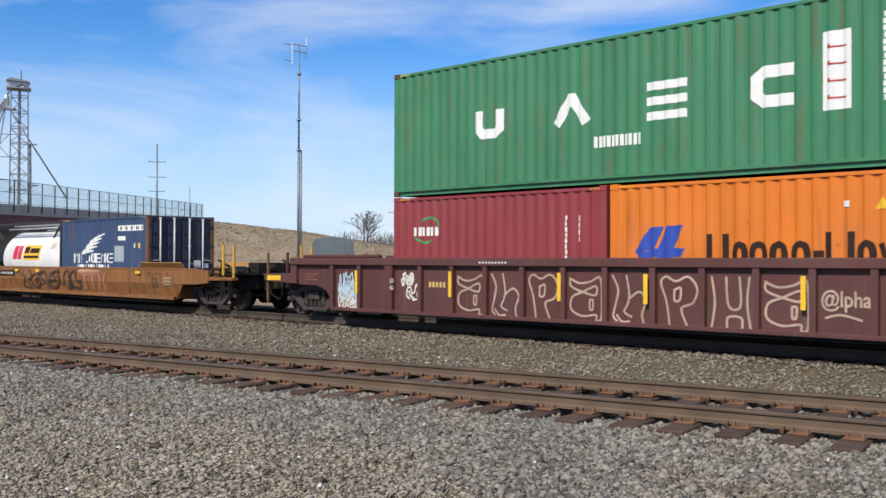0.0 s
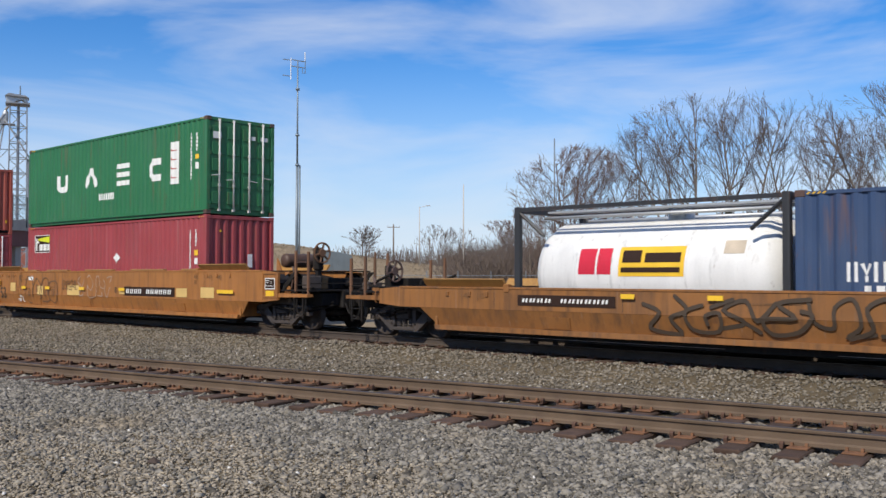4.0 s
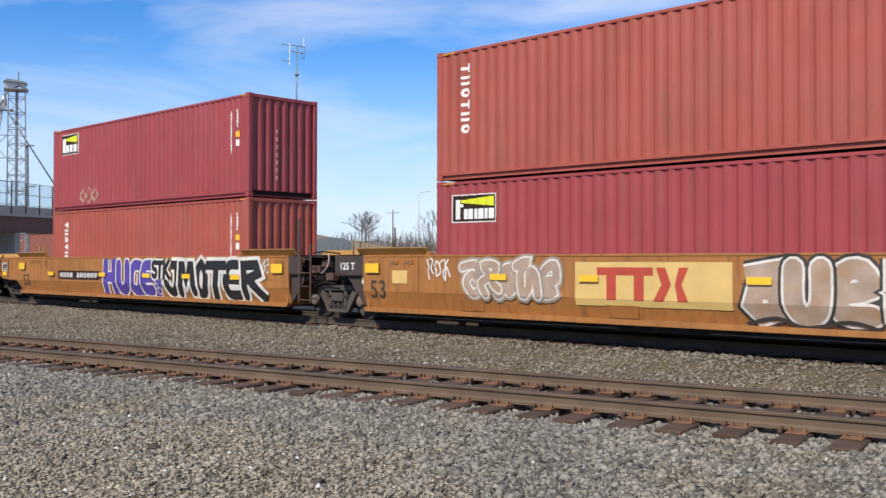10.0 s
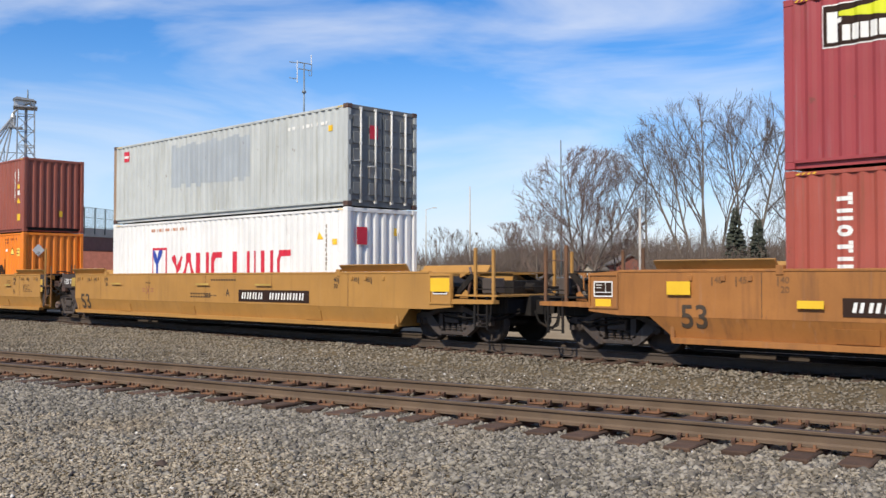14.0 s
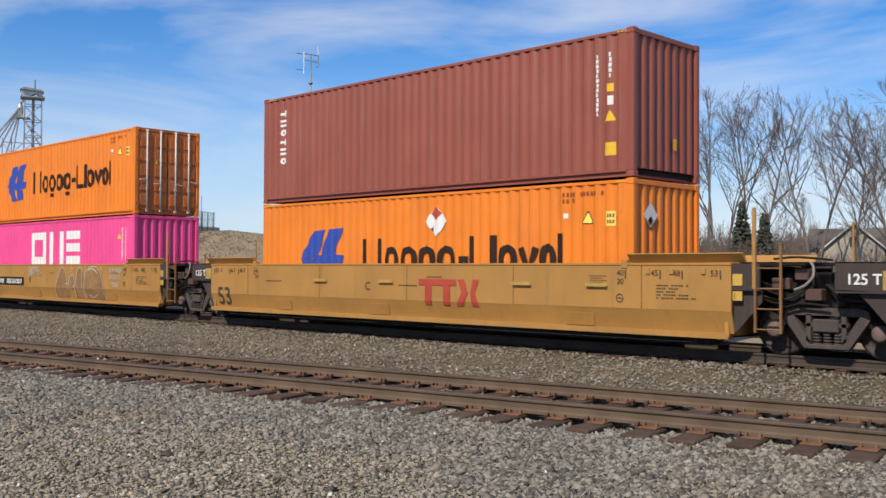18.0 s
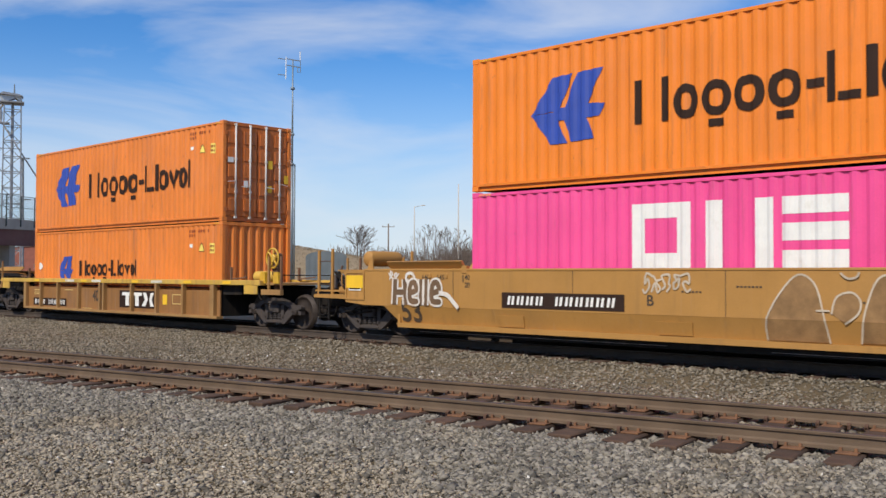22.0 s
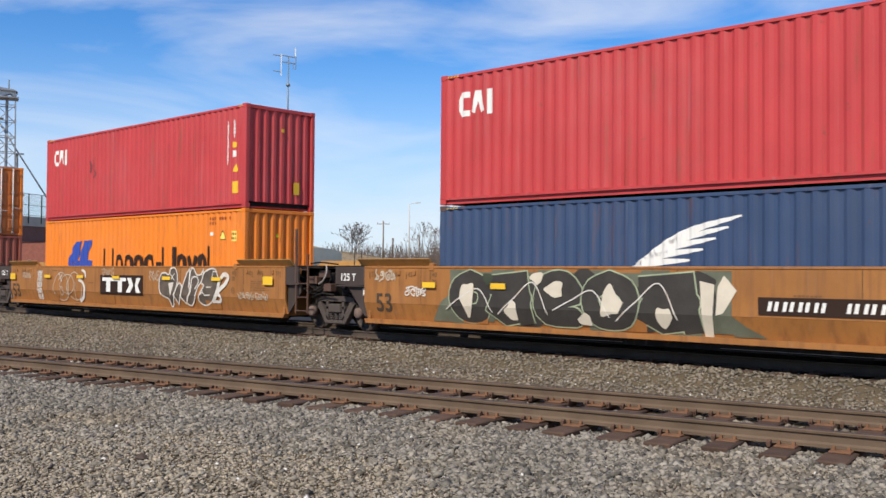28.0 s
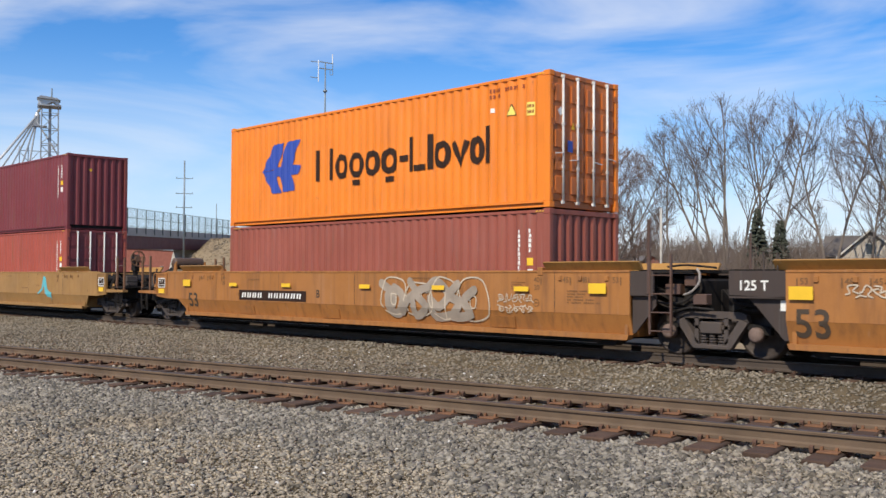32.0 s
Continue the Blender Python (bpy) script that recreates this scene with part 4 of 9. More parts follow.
def box20(x, z, label, H, key, lead, marks=(), end_marks=(), end_key=None):
    load(x, shipping_container(label, L20, H, key, lead, (x, YC, z), marks, end_marks, end_key))


# centres of the loads along the train
X_MAROON, X_BLUE, X_B1, X_C1, X_A1 = -11.07, -34.66, -58.58, -78.12, -97.62
X_A2, X_C2, X_B2, X_40 = -121.28, -140.72, -160.22, -182.00
X_A3, X_C3, X_B3, X_LAST = -203.75, -223.35, -243.05, -266.57

box40(X_MAROON, Z0 + H8 + 0.025, "green steel container with white lettering blocks above two short ones", H9, "faded_green_paint", "door", green_marks(6.096, H9, ((-3.52, -2.70), (-1.38, -0.43), (0.85, 1.70), (2.96, 3.83)), 4.22))
box20(X_MAROON - 3.067, Z0, "short maroon container with a small green and white sign", H8, "deep_maroon_paint", "door",
      [("white_marking", [rect(-2.35 + i * 0.135, -2.26 + i * 0.135, 1.68, 1.88) for i in range(6)] + code_bars(2.02, 0.9, 2.05, 10, 0.07) + code_bars(2.36, 1.5, 2.05, 4, 0.07)),
       ("green_marking", ribbon(smooth_line([(-2.15, 2.0), (-1.85, 2.10), (-1.62, 2.02), (-1.58, 1.86)]), 0.05) + ribbon(smooth_line([(-2.3, 1.62), (-2.0, 1.52), (-1.75, 1.58)]), 0.05))])
box20(X_MAROON + 3.067, Z0, "short orange container with a blue sign in a well car", H8, "dull_orange_paint", "door",
      [("blue_marking", leaf_sign(-2.48, -1.40, 0.9, 1.78)), ("black_marking", carrier_name(-0.96, 2.75, 1.0, 1.60, 0.11)), ("yellow_marking", [[(2.0, 1.95), (2.25, 1.95), (2.12, 2.15)]]), ("white_marking", [rect(1.5, 1.6, 2.0, 2.1)])])
box20(X_BLUE + 3.067, 0.36, "short dark blue shipping container with a white wing sign", H8, "blue_paint", "door",
      [("white_marking", wing_sign(-1.57, 0.12, 1.36, 2.05) + name_forms([(k, -2.18 + i * 0.222, -1.99 + i * 0.222) for i, k in enumerate(TRADE) if k], 1.06, 1.38, 0.055) + [rect(-1.9 + i * 0.2, -1.78 + i * 0.2, 0.86, 1.0) for i in range(12)] + [rect(1.06, 2.70, 2.11, 2.29), rect(1.06, 1.5, 1.80, 1.94), rect(2.05, 2.2, 1.54, 1.70)]),
       ("stencil_black", [rect(1.14 + i * 0.155, 1.20 + i * 0.155, 2.15, 2.25) for i in range(10) if i != 4]), ("yellow_marking", [rect(2.36, 2.50, 1.54, 1.70)]), ("grey_patch_paint", [rect(0.82, 1.42, 1.1, 1.62)])],
      [("white_marking", [rect(-0.72, -0.45, 0.7, 0.85), rect(0.45, 0.7, 0.9, 1.15), rect(0.8, 1.0, 0.9, 1.05)])], "dark_blue_paint")

box40(X_B1, Z0 + H9 + 0.025, "green container with white lettering blocks and doors, above a maroon one", H9, "green_paint", "door", green_marks(6.096, H9, ((-3.75, -2.87), (-1.64, -0.65), (0.62, 1.47), (2.78, 3.60)), 4.01), [("white_marking", [rect(-1.0, -0.72, 2.25, 2.45), rect(0.35, 0.5, 2.3, 2.42), rect(0.7, 0.95, 2.3, 2.42)])])
box40(X_B1, Z0, "maroon container with a small yellow and black sign, end wall forward", H9, "maroon_paint", "wall", beacon_sign(-5.57, -4.3, 1.93, 2.58) + codes(6.096, H9) + [("white_marking", diamond(0.72, 1.68, 0.2))], [("yellow_marking", diamond(-0.72, 2.42, 0.05)), ("white_marking", [rect(0.25, 0.42, 1.35, 1.75)])])
box40(X_C1, Z0 + H9 + 0.025, "red-brown shipping container with upright white lettering blocks", H9, "red_oxide_paint", "wall", [("white_marking", upright_word(-5.22, 0.98, 2.58, 6)), ("yellow_marking", [rect(5.43, 5.68, 0.66, 0.90), [(5.42, 1.32), (5.68, 1.32), (5.55, 1.52)]])] + codes(6.096, H9), [("yellow_marking", [rect(0.2, 0.33, 0.62, 0.85), rect(0.9, 0.97, 0.5, 0.62)])])
box40(X_C1, Z0, "maroon container with a small yellow and black sign, doors forward", H9, "maroon_paint", "door", beacon_sign(-5.62, -4.35, 1.96, 2.58) + codes(6.096, H9))
box40(X_A1, Z0 + H9 + 0.025, "maroon container with a yellow sign and chalky diamond scribbles", H9, "maroon_paint", "wall",
      beacon_sign(-5.43, -4.18, 1.96, 2.68) + codes(6.096, H9) + [("pale_spray", [q for k in range(3) for q in ribbon([(-4.0 + k * 0.42, 0.42), (-3.78 + k * 0.42, 0.20), (-3.58 + k * 0.42, 0.46), (-3.8 + k * 0.42, 0.72), (-4.0 + k * 0.42, 0.42)], 0.05)])],
      [("pale_spray", [rect(-0.28, -0.22, 0.5 + i * 0.22, 0.62 + i * 0.22) for i in range(7)])])
box40(X_A1, Z0, "red-brown shipping container with upright white lettering blocks", H9, "red_oxide_paint", "wall", [("white_marking", upright_word(-5.10, 0.95, 2.52, 6))] + codes(6.096, H9))
box40(X_A2, Z0 + H9 + 0.025, "worn grey container with a painted-over patch, above a white one", H8, "grey_paint", "door",
      [("grey_patch_paint", [rect(-2.45 + k * 0.283, -2.45 + (k + 1) * 0.283 - 0.004, 0.98 + 0.09 * ((k * 7) % 5) / 4 - 0.06 * (k % 2), 2.30 - 0.10 * ((k * 3) % 4) / 3) for k in range(15)]), ("red_marking", [rect(-5.43, -5.05, 2.02, 2.36)]), ("white_marking", [rect(-5.38, -5.10, 2.14, 2.22)] + [rect(3.6 + i * 0.2, 3.67 + i * 0.2 + 0.03 * (i % 3 == 1), 2.13, 2.22) for i in range(9)]), ("yellow_marking", [rect(5.3, 5.5, 1.95, 2.1)])],
      [("red_marking", [rect(-0.48, -0.2, 1.75, 2.1)])], "door_grey_paint")
box40(X_A2, Z0, "white container with red lettering blocks and a red and blue sign", H9, "white_paint", "wall",
      [("red_marking", frame_rect(-3.57, -2.69, 0.95, 2.05, 0.07) + name_forms([("wedge", -2.36, -1.68), ("peak", -1.76, -1.02), ("bars", -0.94, -0.27), ("hook", -0.16, 0.54), ("bars", 1.00, 1.85), ("bar", 2.01, 2.14), ("bars", 2.35, 2.96), ("hook", 3.09, 3.78)], 0.95, 1.86, 0.17)), ("faded_pink", [rect(-3.62 + i * 0.17, -3.53 + i * 0.17, 2.56, 2.65) for i in range(13)]),
       ("blue_marking", [[(-3.55, 1.98), (-3.38, 1.98), (-3.235, 1.68), (-3.09, 1.98), (-2.92, 1.98), (-3.15, 1.52), (-3.15, 1.1), (-3.32, 1.1), (-3.32, 1.52)]]), ("yellow_marking", [[(4.85, 2.10), (5.08, 2.10), (4.965, 2.30)], rect(5.5, 5.64, 1.95, 2.1)]),
       ("grey_spray", code_bars(5.25, 1.3, 2.5, 10, 0.06))],
      [("red_marking", [rect(-0.9, -0.55, 1.95, 2.4)]), ("yellow_marking", [rect(0.38, 0.48, 2.2, 2.4)])])
box40(X_C2, Z0 + H9 + 0.025, "brown shipping container with upright white lettering blocks", H9, "brown_paint", "wall", [("white_marking", upright_word(-5.2, 1.0, 2.54, 6)), ("yellow_marking", [rect(5.40, 5.66, 0.44, 0.70), [(5.40, 1.12), (5.66, 1.12), (5.53, 1.34)]])] + codes(6.096, H9), [("yellow_marking", [rect(0.2, 0.33, 0.62, 0.85)])])
box40(X_C2, Z0, "orange container with a blue sign and a white hazard diamond", H9, "orange_paint", "wall", orange_marks("low") + [("white_marking", diamond(0.72, 2.22, 0.36)), ("red_marking_top", [[(0.55, 2.40), (0.72, 2.23), (0.89, 2.40), (0.72, 2.57)]]), ("black_marking", [[(0.55, 2.04), (0.62, 2.11), (0.62, 1.97)]])],
      [("white_marking", diamond(-0.62, 2.2, 0.25)), ("black_marking", diamond(-0.62, 2.08, 0.10))])
box40(X_B2, Z0 + H9 + 0.025, "orange container with a blue sign and doors, above a pink one", H9, "orange_paint", "door", orange_marks("high"), [("yellow_marking", [[(-0.5, 1.7), (-0.38, 1.7), (-0.44, 1.85)]])], "rusty_door_paint")
box40(X_B2, Z0, "bright pink shipping container with big white lettering blocks", H9, "pink_paint", "wall", [("white_marking", frame_rect(-2.02, -0.80, 1.25, 2.46, 0.28) + [rect(-0.50, -0.17, 1.25, 2.46), rect(0.46, 0.79, 1.25, 2.46)] + [rect(0.93, 2.06, z, z + 0.30) for z in (1.25, 1.71, 2.16)] + code_bars(5.25, 1.4, 2.5, 10, 0.06) + code_bars(5.5, 1.4, 2.5, 10, 0.06)), ("yellow_marking", [[(4.92, 2.1), (5.12, 2.1), (5.02, 2.28)]])])
box40(X_40, 0.43 + H8 + 0.025, "weathered orange container with a blue sign and stickers on its doors", H9, "worn_orange_paint", "door", orange_marks("high"), [("yellow_marking", [rect(0.35, 0.52, 1.6, 1.85), rect(0.95, 1.1, 1.2, 1.45), rect(0.35, 0.5, 0.9, 1.1)]), ("white_marking", [rect(-1.05, -0.85, 1.7, 1.85), rect(-0.5, -0.35, 1.0, 1.2)])], "rusty_door_paint")
box40(X_40, 0.45, "weathered orange shipping container with a small blue sign", H8, "worn_orange_paint", "wall", [(k, [[(x, z - 0.3) for x, z in q] for q in p]) for k, p in orange_marks("small")] + [("white_marking", diamond(-5.62, 1.35, 0.16))])
box40(X_A3, Z0 + H8 + 0.025, "crimson container with a small white sign, above a blue one", H9, "crimson_paint", "wall", [("white_marking", name_forms([("hook", -5.56, -5.18), ("peak", -5.20, -4.80), ("bar", -4.74, -4.58)], 1.92, 2.46, 0.13)), ("yellow_marking", [rect(5.1, 5.35, 0.48, 0.68), [(5.44, 0.48), (5.7, 0.48), (5.57, 0.70)]])] + codes(6.096, H9), [("yellow_marking", [rect(0.2, 0.33, 0.5, 0.72), rect(0.9, 0.98, 0.45, 0.6)])])
box40(X_A3, Z0, "dark blue container with a white wing sign, under a crimson one", H8, "blue_paint", "wall", [("white_marking", wing_sign(-1.1, 1.13, 1.22, 2.14) + name_forms([(k, -1.75 + i * 0.29, -1.50 + i * 0.29) for i, k in enumerate(TRADE) if k], 0.9, 1.22, 0.07) + [rect(4.05, 5.7, 1.98, 2.20), rect(4.05, 4.5, 1.65, 1.80)] + [rect(5.1, 5.25, 1.2, 1.4)]), ("yellow_marking", [rect(5.4, 5.55, 1.2, 1.4)])], [("white_marking", [rect(-0.75, 0.82, 1.95, 2.18)])])
box40(X_C3, 0.355 + H9 + 0.025, "crimson shipping container with a small white sign and a scorched spot", H9, "crimson_paint", "wall", [("white_marking", name_forms([("hook", -5.56, -5.18), ("peak", -5.20, -4.80), ("bar", -4.74, -4.58)], 1.92, 2.46, 0.13)), ("yellow_marking", [rect(5.42, 5.74, 0.42, 0.75), [(5.46, 1.02), (5.72, 1.02), (5.59, 1.24)]]), ("dark_maroon_paint", ribbon(smooth_line([(-2.88, 1.92), (-2.80, 1.74), (-2.84, 1.52)]), 0.09) + ribbon(smooth_line([(-2.68, 1.95), (-2.60, 1.72), (-2.66, 1.60)]), 0.07) + ribbon(smooth_line([(-2.60, 1.60), (-2.50, 1.48), (-2.62, 1.34), (-2.70, 1.42)]), 0.06))] + codes(6.096, H9), [("yellow_marking", [rect(0.45, 0.66, 0.45, 0.8), rect(0.0, 0.1, 2.2, 2.3)])])
box40(X_C3, 0.37, "orange container with a blue sign, half hidden in the well", H9, "orange_paint", "wall", orange_marks("low"), [("lime_marking", diamond(-0.1, 2.15, 0.06))])
box40(X_B3, Z0 + H8 - 0.01, "orange container with a blue sign and doors, above a brown one", H9, "orange_paint", "door", orange_marks("high"), [("white_marking", diamond(-0.86, 2.05, 0.1)), ("yellow_marking", [[(-0.5, 1.7), (-0.38, 1.7), (-0.44, 1.85)]]), ("blue_marking", [rect(-0.62, -0.45, 1.2, 1.45)])], "rusty_door_paint")
box40(X_B3, Z0 - 0.03, "brown shipping container under an orange one", H8, "brown_paint", "wall", codes(6.096, H8))
box40(X_LAST, 0.355 + H9 + 0.025, "dark maroon steel shipping container", H9, "dark_maroon_paint", "wall", codes(6.096, H9), [("yellow_marking", diamond(-0.3, 2.3, 0.07))])
box40(X_LAST, 0.37, "red-brown shipping container with dark red doors", H9, "red_oxide_paint", "door", codes(6.096, H9), (), "dark_maroon_paint")


def tank_container(x, z):
    ob = thing("tank_container", "white tank container in a dark frame with a yellow sign", "tank container", "containers", (x, YC, z))
    hl, H = L20 / 2, H8
    prof = [(-hl + 0.22, 0.0), (-hl + 0.23, 0.35), (-hl + 0.30, 0.72), (-hl + 0.46, 0.98), (-hl + 0.66, 1.09)]
    prof += [(-a, r) for a, r in prof[::-1]]
    part("vessel", Shape().lathe(prof, (0, 0, 1.18), "x", 40), M["tank_white_paint"], ob)
    for sx in (-1, 1):
        s = Shape()
        for sy in (-1, 1):
            s.box(sx * (hl - 0.08) - 0.07, sx * (hl - 0.08) + 0.07, sy * (CW - 0.07) - 0.06, sy * (CW - 0.07) + 0.06, 0, H, 0.01)
            s.tube((sx * (hl - 0.1), sy * (CW - 0.07), H - 0.1), (sx * (hl - 0.75), sy * (CW - 0.09), H - 0.62), 0.04, n=6)
            s.tube((sx * (hl - 0.1), sy * (CW - 0.07), 0.5), (sx * (hl - 0.1), 0, 0.1), 0.05, n=6)
        s.box(sx * (hl - 0.08) - 0.06, sx * (hl - 0.08) + 0.06, -CW + 0.12, CW - 0.12, H - 0.13, H - 0.01)
        s.box(sx * (hl - 0.08) - 0.06, sx * (hl - 0.08) + 0.06, -CW + 0.12, CW - 0.12, 0.02, 0.16)
        part("end_frame", s, M["frame_black_paint"], ob, "dark steel end frame")
    for sy in (-1, 1):
        part("top_rail", Shape().box(-hl + 0.1, hl - 0.1, sy * (CW - 0.06) - 0.035, sy * (CW - 0.06) + 0.035, H - 0.10, H - 0.02), M["frame_black_paint"], ob)
        part("bottom_rail", Shape().box(-hl + 0.1, hl - 0.1, sy * (CW - 0.06) - 0.04, sy * (CW - 0.06) + 0.04, 0.02, 0.14), M["frame_black_paint"], ob)
        part("pipe", Shape().tube((-hl + 0.5, sy * 0.78, H - 0.24), (hl - 0.4, sy * 0.78, H - 0.24), 0.035, n=8), M["galvanised"], ob, "galvanised pipe")
    part("walkway", Shape().box(-hl + 0.4, hl - 0.4, -0.55, -0.1, H - 0.12, H - 0.08), M["galvanised"], ob, "galvanised roof walkway")
    part("manlid", Shape().lathe([(2.20, 0.26), (2.42, 0.26), (2.46, 0.2), (2.46, 0)], (0.2, 0.1, 0), "z", 20), M["galvanised"], ob, "round steel lid")
    # painted sign, wrapped on the round shell
    for key, x0, x1, a0, a1 in (("yellow_marking", -0.5, 0.93, -2, 29), ("red_marking", -1.45, -1.05, 0, 28), ("red_marking", -1.0, -0.68, 0, 28), ("black_marking", -0.42, 0.0, 12, 25), ("black_marking", 0.08, 0.85, 12, 22), ("black_marking", -0.44, 0.85, 2, 7), ("pale_spray", 1.7, 2.1, 20, 34)):
        s, r, n = Shape(), 1.094 + (0.005 if key == "black_marking" else 0), 6
        pts = []
        for i in range(n + 1):
            a = radians(a0 + (a1 - a0) * i / n)
            pts += [(x0, -math.cos(a) * r, 1.18 + math.sin(a) * r), (x1, -math.cos(a) * r, 1.18 + math.sin(a) * r)]
        s.face_set(pts, [(2 * i, 2 * i + 1, 2 * i + 3, 2 * i + 2) for i in range(n)])
        part("marking", s, M[key], ob, MARK_LABEL.get(key, ""))
    load(x, ob)


tank_container(X_BLUE - 3.067, 0.36)

# ---- the well cars ----
CS = 1.49                      # half width over the car sides
ROLLING = []                   # (wheelset, radius)


def text_mesh(words, size, material):
    c = bpy.data.curves.new("stencil", "FONT")
    c.body, c.size, c.align_x, c.align_y, c.offset = words, size, "CENTER", "CENTER", size * 0.018
    tmp = bpy.data.objects.new("stencil", c)
    me = bpy.data.meshes.new_from_object(tmp)
    bpy.data.objects.remove(tmp)
    me.materials.clear()
    me.materials.append(material)
    return me


LEAN = 0.31                    # how far the lower side sheet leans in, for each metre down
KNEE = 0.80
LEANING = set()


def swapped(poly):
    return [(b, a) for a, b in poly]


def flat_marks(key, polys, parent, label="", y=-CS - 0.005, name="marking"):
    """Paint on a car's side; below the knee it follows the leaning sheet."""
    if parent.name not in LEANING:
        lay(name, key, polys, [(-40, 0.0), (40, 0.0)], y, parent, label)
        return
    cut = []
    for p in polys:
        zs = [z for x, z in p]
        if min(zs) < KNEE < max(zs):
            cut += [swapped(q) for q in (clip_strip(swapped(p), -9, KNEE), clip_strip(swapped(p), KNEE, 9)) if q]
        else:
            cut.append(p)
    n0 = set(parent.children)
    lay(name, key, cut, [(-40, 0.0), (40, 0.0)], y, parent, label)
    for ob in set(parent.children) - n0:
        for v in ob.data.vertices:
            if v.co.z < KNEE:
                v.co.y += (KNEE - v.co.z) * LEAN


def stencil(words, x, z, size, key, parent, y=-CS - 0.006, squeeze=1.0):
    me = text_mesh(words, size, M[key])
    if parent.name in LEANING:                 # the lower half lies on the leaning sheet
        bm = bmesh.new()
        bm.from_mesh(me)
        bmesh.ops.bisect_plane(bm, geom=bm.verts[:] + bm.edges[:] + bm.faces[:], plane_co=(0, KNEE - z, 0), plane_no=(0, 1, 0))
        for v in bm.verts:
            v.co.z -= max(0.0, KNEE - z - v.co.y) * LEAN
        bm.to_mesh(me)
        bm.free()
    ob = part("stencil", me, None, parent, "stencilled " + words)
    ob.matrix_basis = pose(x, y, z, 90) @ Matrix.Diagonal((squeeze, 1, 1, 1))
    return ob


def bogie(parent, x, radius=0.457, key="bogie_grey_paint"):
    """A two-axle truck: side frames, bolster and springs, with two wheelsets that roll."""
    s = Shape()
    s.box(-0.20, 0.20, -0.98, 0.98, 0.42, 0.66, 0.02)
    s.lathe([(0.66, 0.34), (0.72, 0.34), (0.72, 0.2)], (0, 0, 0), "z", 16)
    tr = part("bogie", s, M[key], parent, "cast steel bogie, grey with rust and dust")
    tr.matrix_basis = pose(x, 0, radius - 0.457 + RAIL_UP)
    for sy in (-1, 1):
        y0, y1 = sorted((sy * 0.93, sy * 1.07))
        f = Shape()
        if key == "dusty_bogie_paint":
            f.prism([(-0.74, 0.66), (-0.70, 0.80), (-0.56, 0.85), (0.56, 0.85), (0.70, 0.80), (0.74, 0.66), (0.60, 0.72), (-0.60, 0.72)], y0, y1)
            f.box(-0.36, 0.36, y0, y1, 0.52, 0.60, 0.01)
            for sx in (-1, 1):
                f.prism([(sx * 0.74, 0.68), (sx * 0.58, 0.74), (sx * 0.26, 0.27), (sx * 0.38, 0.17)], y0, y1)
                f.prism([(sx * 0.34, 0.74), (sx * 0.26, 0.74), (sx * 0.26, 0.24), (sx * 0.34, 0.30)], y0, y1)
                ya, yb = sorted((sy * 0.92, sy * 1.02))
                # outer arm in black: the shade of the end plates is its colour
                part("journal_arm", Shape().prism([(sx * 0.66, 0.66), (sx * 0.70, 0.54), (sx * 1.04, 0.46), (sx * 1.14, 0.46), (sx * 1.14, 0.58), (sx * 0.98, 0.62)], ya, yb), M["underframe_black"], tr)
                cap = [(sy * 0.98, 0.0), (sy * 0.98, 0.135), (sy * 1.11, 0.135), (sy * 1.135, 0.10), (sy * 1.135, 0.0)]
                part("bearing_cap", Shape().lathe(cap if sy > 0 else cap[::-1], (sx * 0.89, 0, 0.457), "y", 16), M["bearing_dust"], tr, "dusty round bearing cap")
        else:
            top = [(-1.16, 0.50), (-1.16, 0.61), (-1.02, 0.66), (-0.80, 0.645), (-0.46, 0.78), (-0.22, 0.84), (0.22, 0.84), (0.46, 0.78), (0.80, 0.645), (1.02, 0.66), (1.16, 0.61), (1.16, 0.50), (0.78, 0.54), (0.40, 0.68), (-0.40, 0.68), (-0.78, 0.54)]
            f.prism(top, y0, y1)
            for sx in (-1, 1):
                f.prism([(sx * 0.80, 0.55), (sx * 0.66, 0.60), (sx * 0.34, 0.30), (sx * 0.34, 0.14), (sx * 0.46, 0.16), (sx * 0.86, 0.46)], y0, y1)
                f.prism([(sx * 1.16, 0.40), (sx * 1.16, 0.55), (sx * 1.04, 0.55), (sx * 1.04, 0.40)], y0, y1)
                f.prism([(sx * 0.42, 0.66), (sx * 0.30, 0.66), (sx * 0.30, 0.28), (sx * 0.42, 0.30)], y0, y1)
        f.box(-0.36, 0.36, y0 - 0.02, y1 + 0.02, 0.16, 0.24, 0.015)
        part("side_frame", f, M[key], tr)
        sp = Shape()
        for k in (-0.18, 0.0, 0.18):
            for c in range(4):
                sp.tube((k, sy * 1.0, 0.235 + c * 0.05), (k, sy * 1.0, 0.262 + c * 0.05), 0.075, n=10)
            sp.tube((k, sy * 1.0, 0.23), (k, sy * 1.0, 0.44), 0.052, n=8)
        tagged(part("spring_nest", sp, M[key], tr), kind="stuff")
        part("bolster_end", Shape().box(-0.22, 0.22, sy * 1.0 - 0.11, sy * 1.0 + 0.11, 0.44, 0.66, 0.02), M[key], tr)
    bs = Shape()
    for sx in (-1, 1):
        bs.box(sx * 0.38 - 0.06, sx * 0.38 + 0.06, -0.85, 0.85, 0.36, 0.46)
        for sy in (-1, 1):
            bs.prism([(sx * 0.42, 0.28), (sx * 0.48, 0.28), (sx * 0.46, 0.62), (sx * 0.40, 0.62)], sy * 0.75 - 0.05, sy * 0.75 + 0.05)
    part("brake_beam", bs, M["underframe_black"], tr)
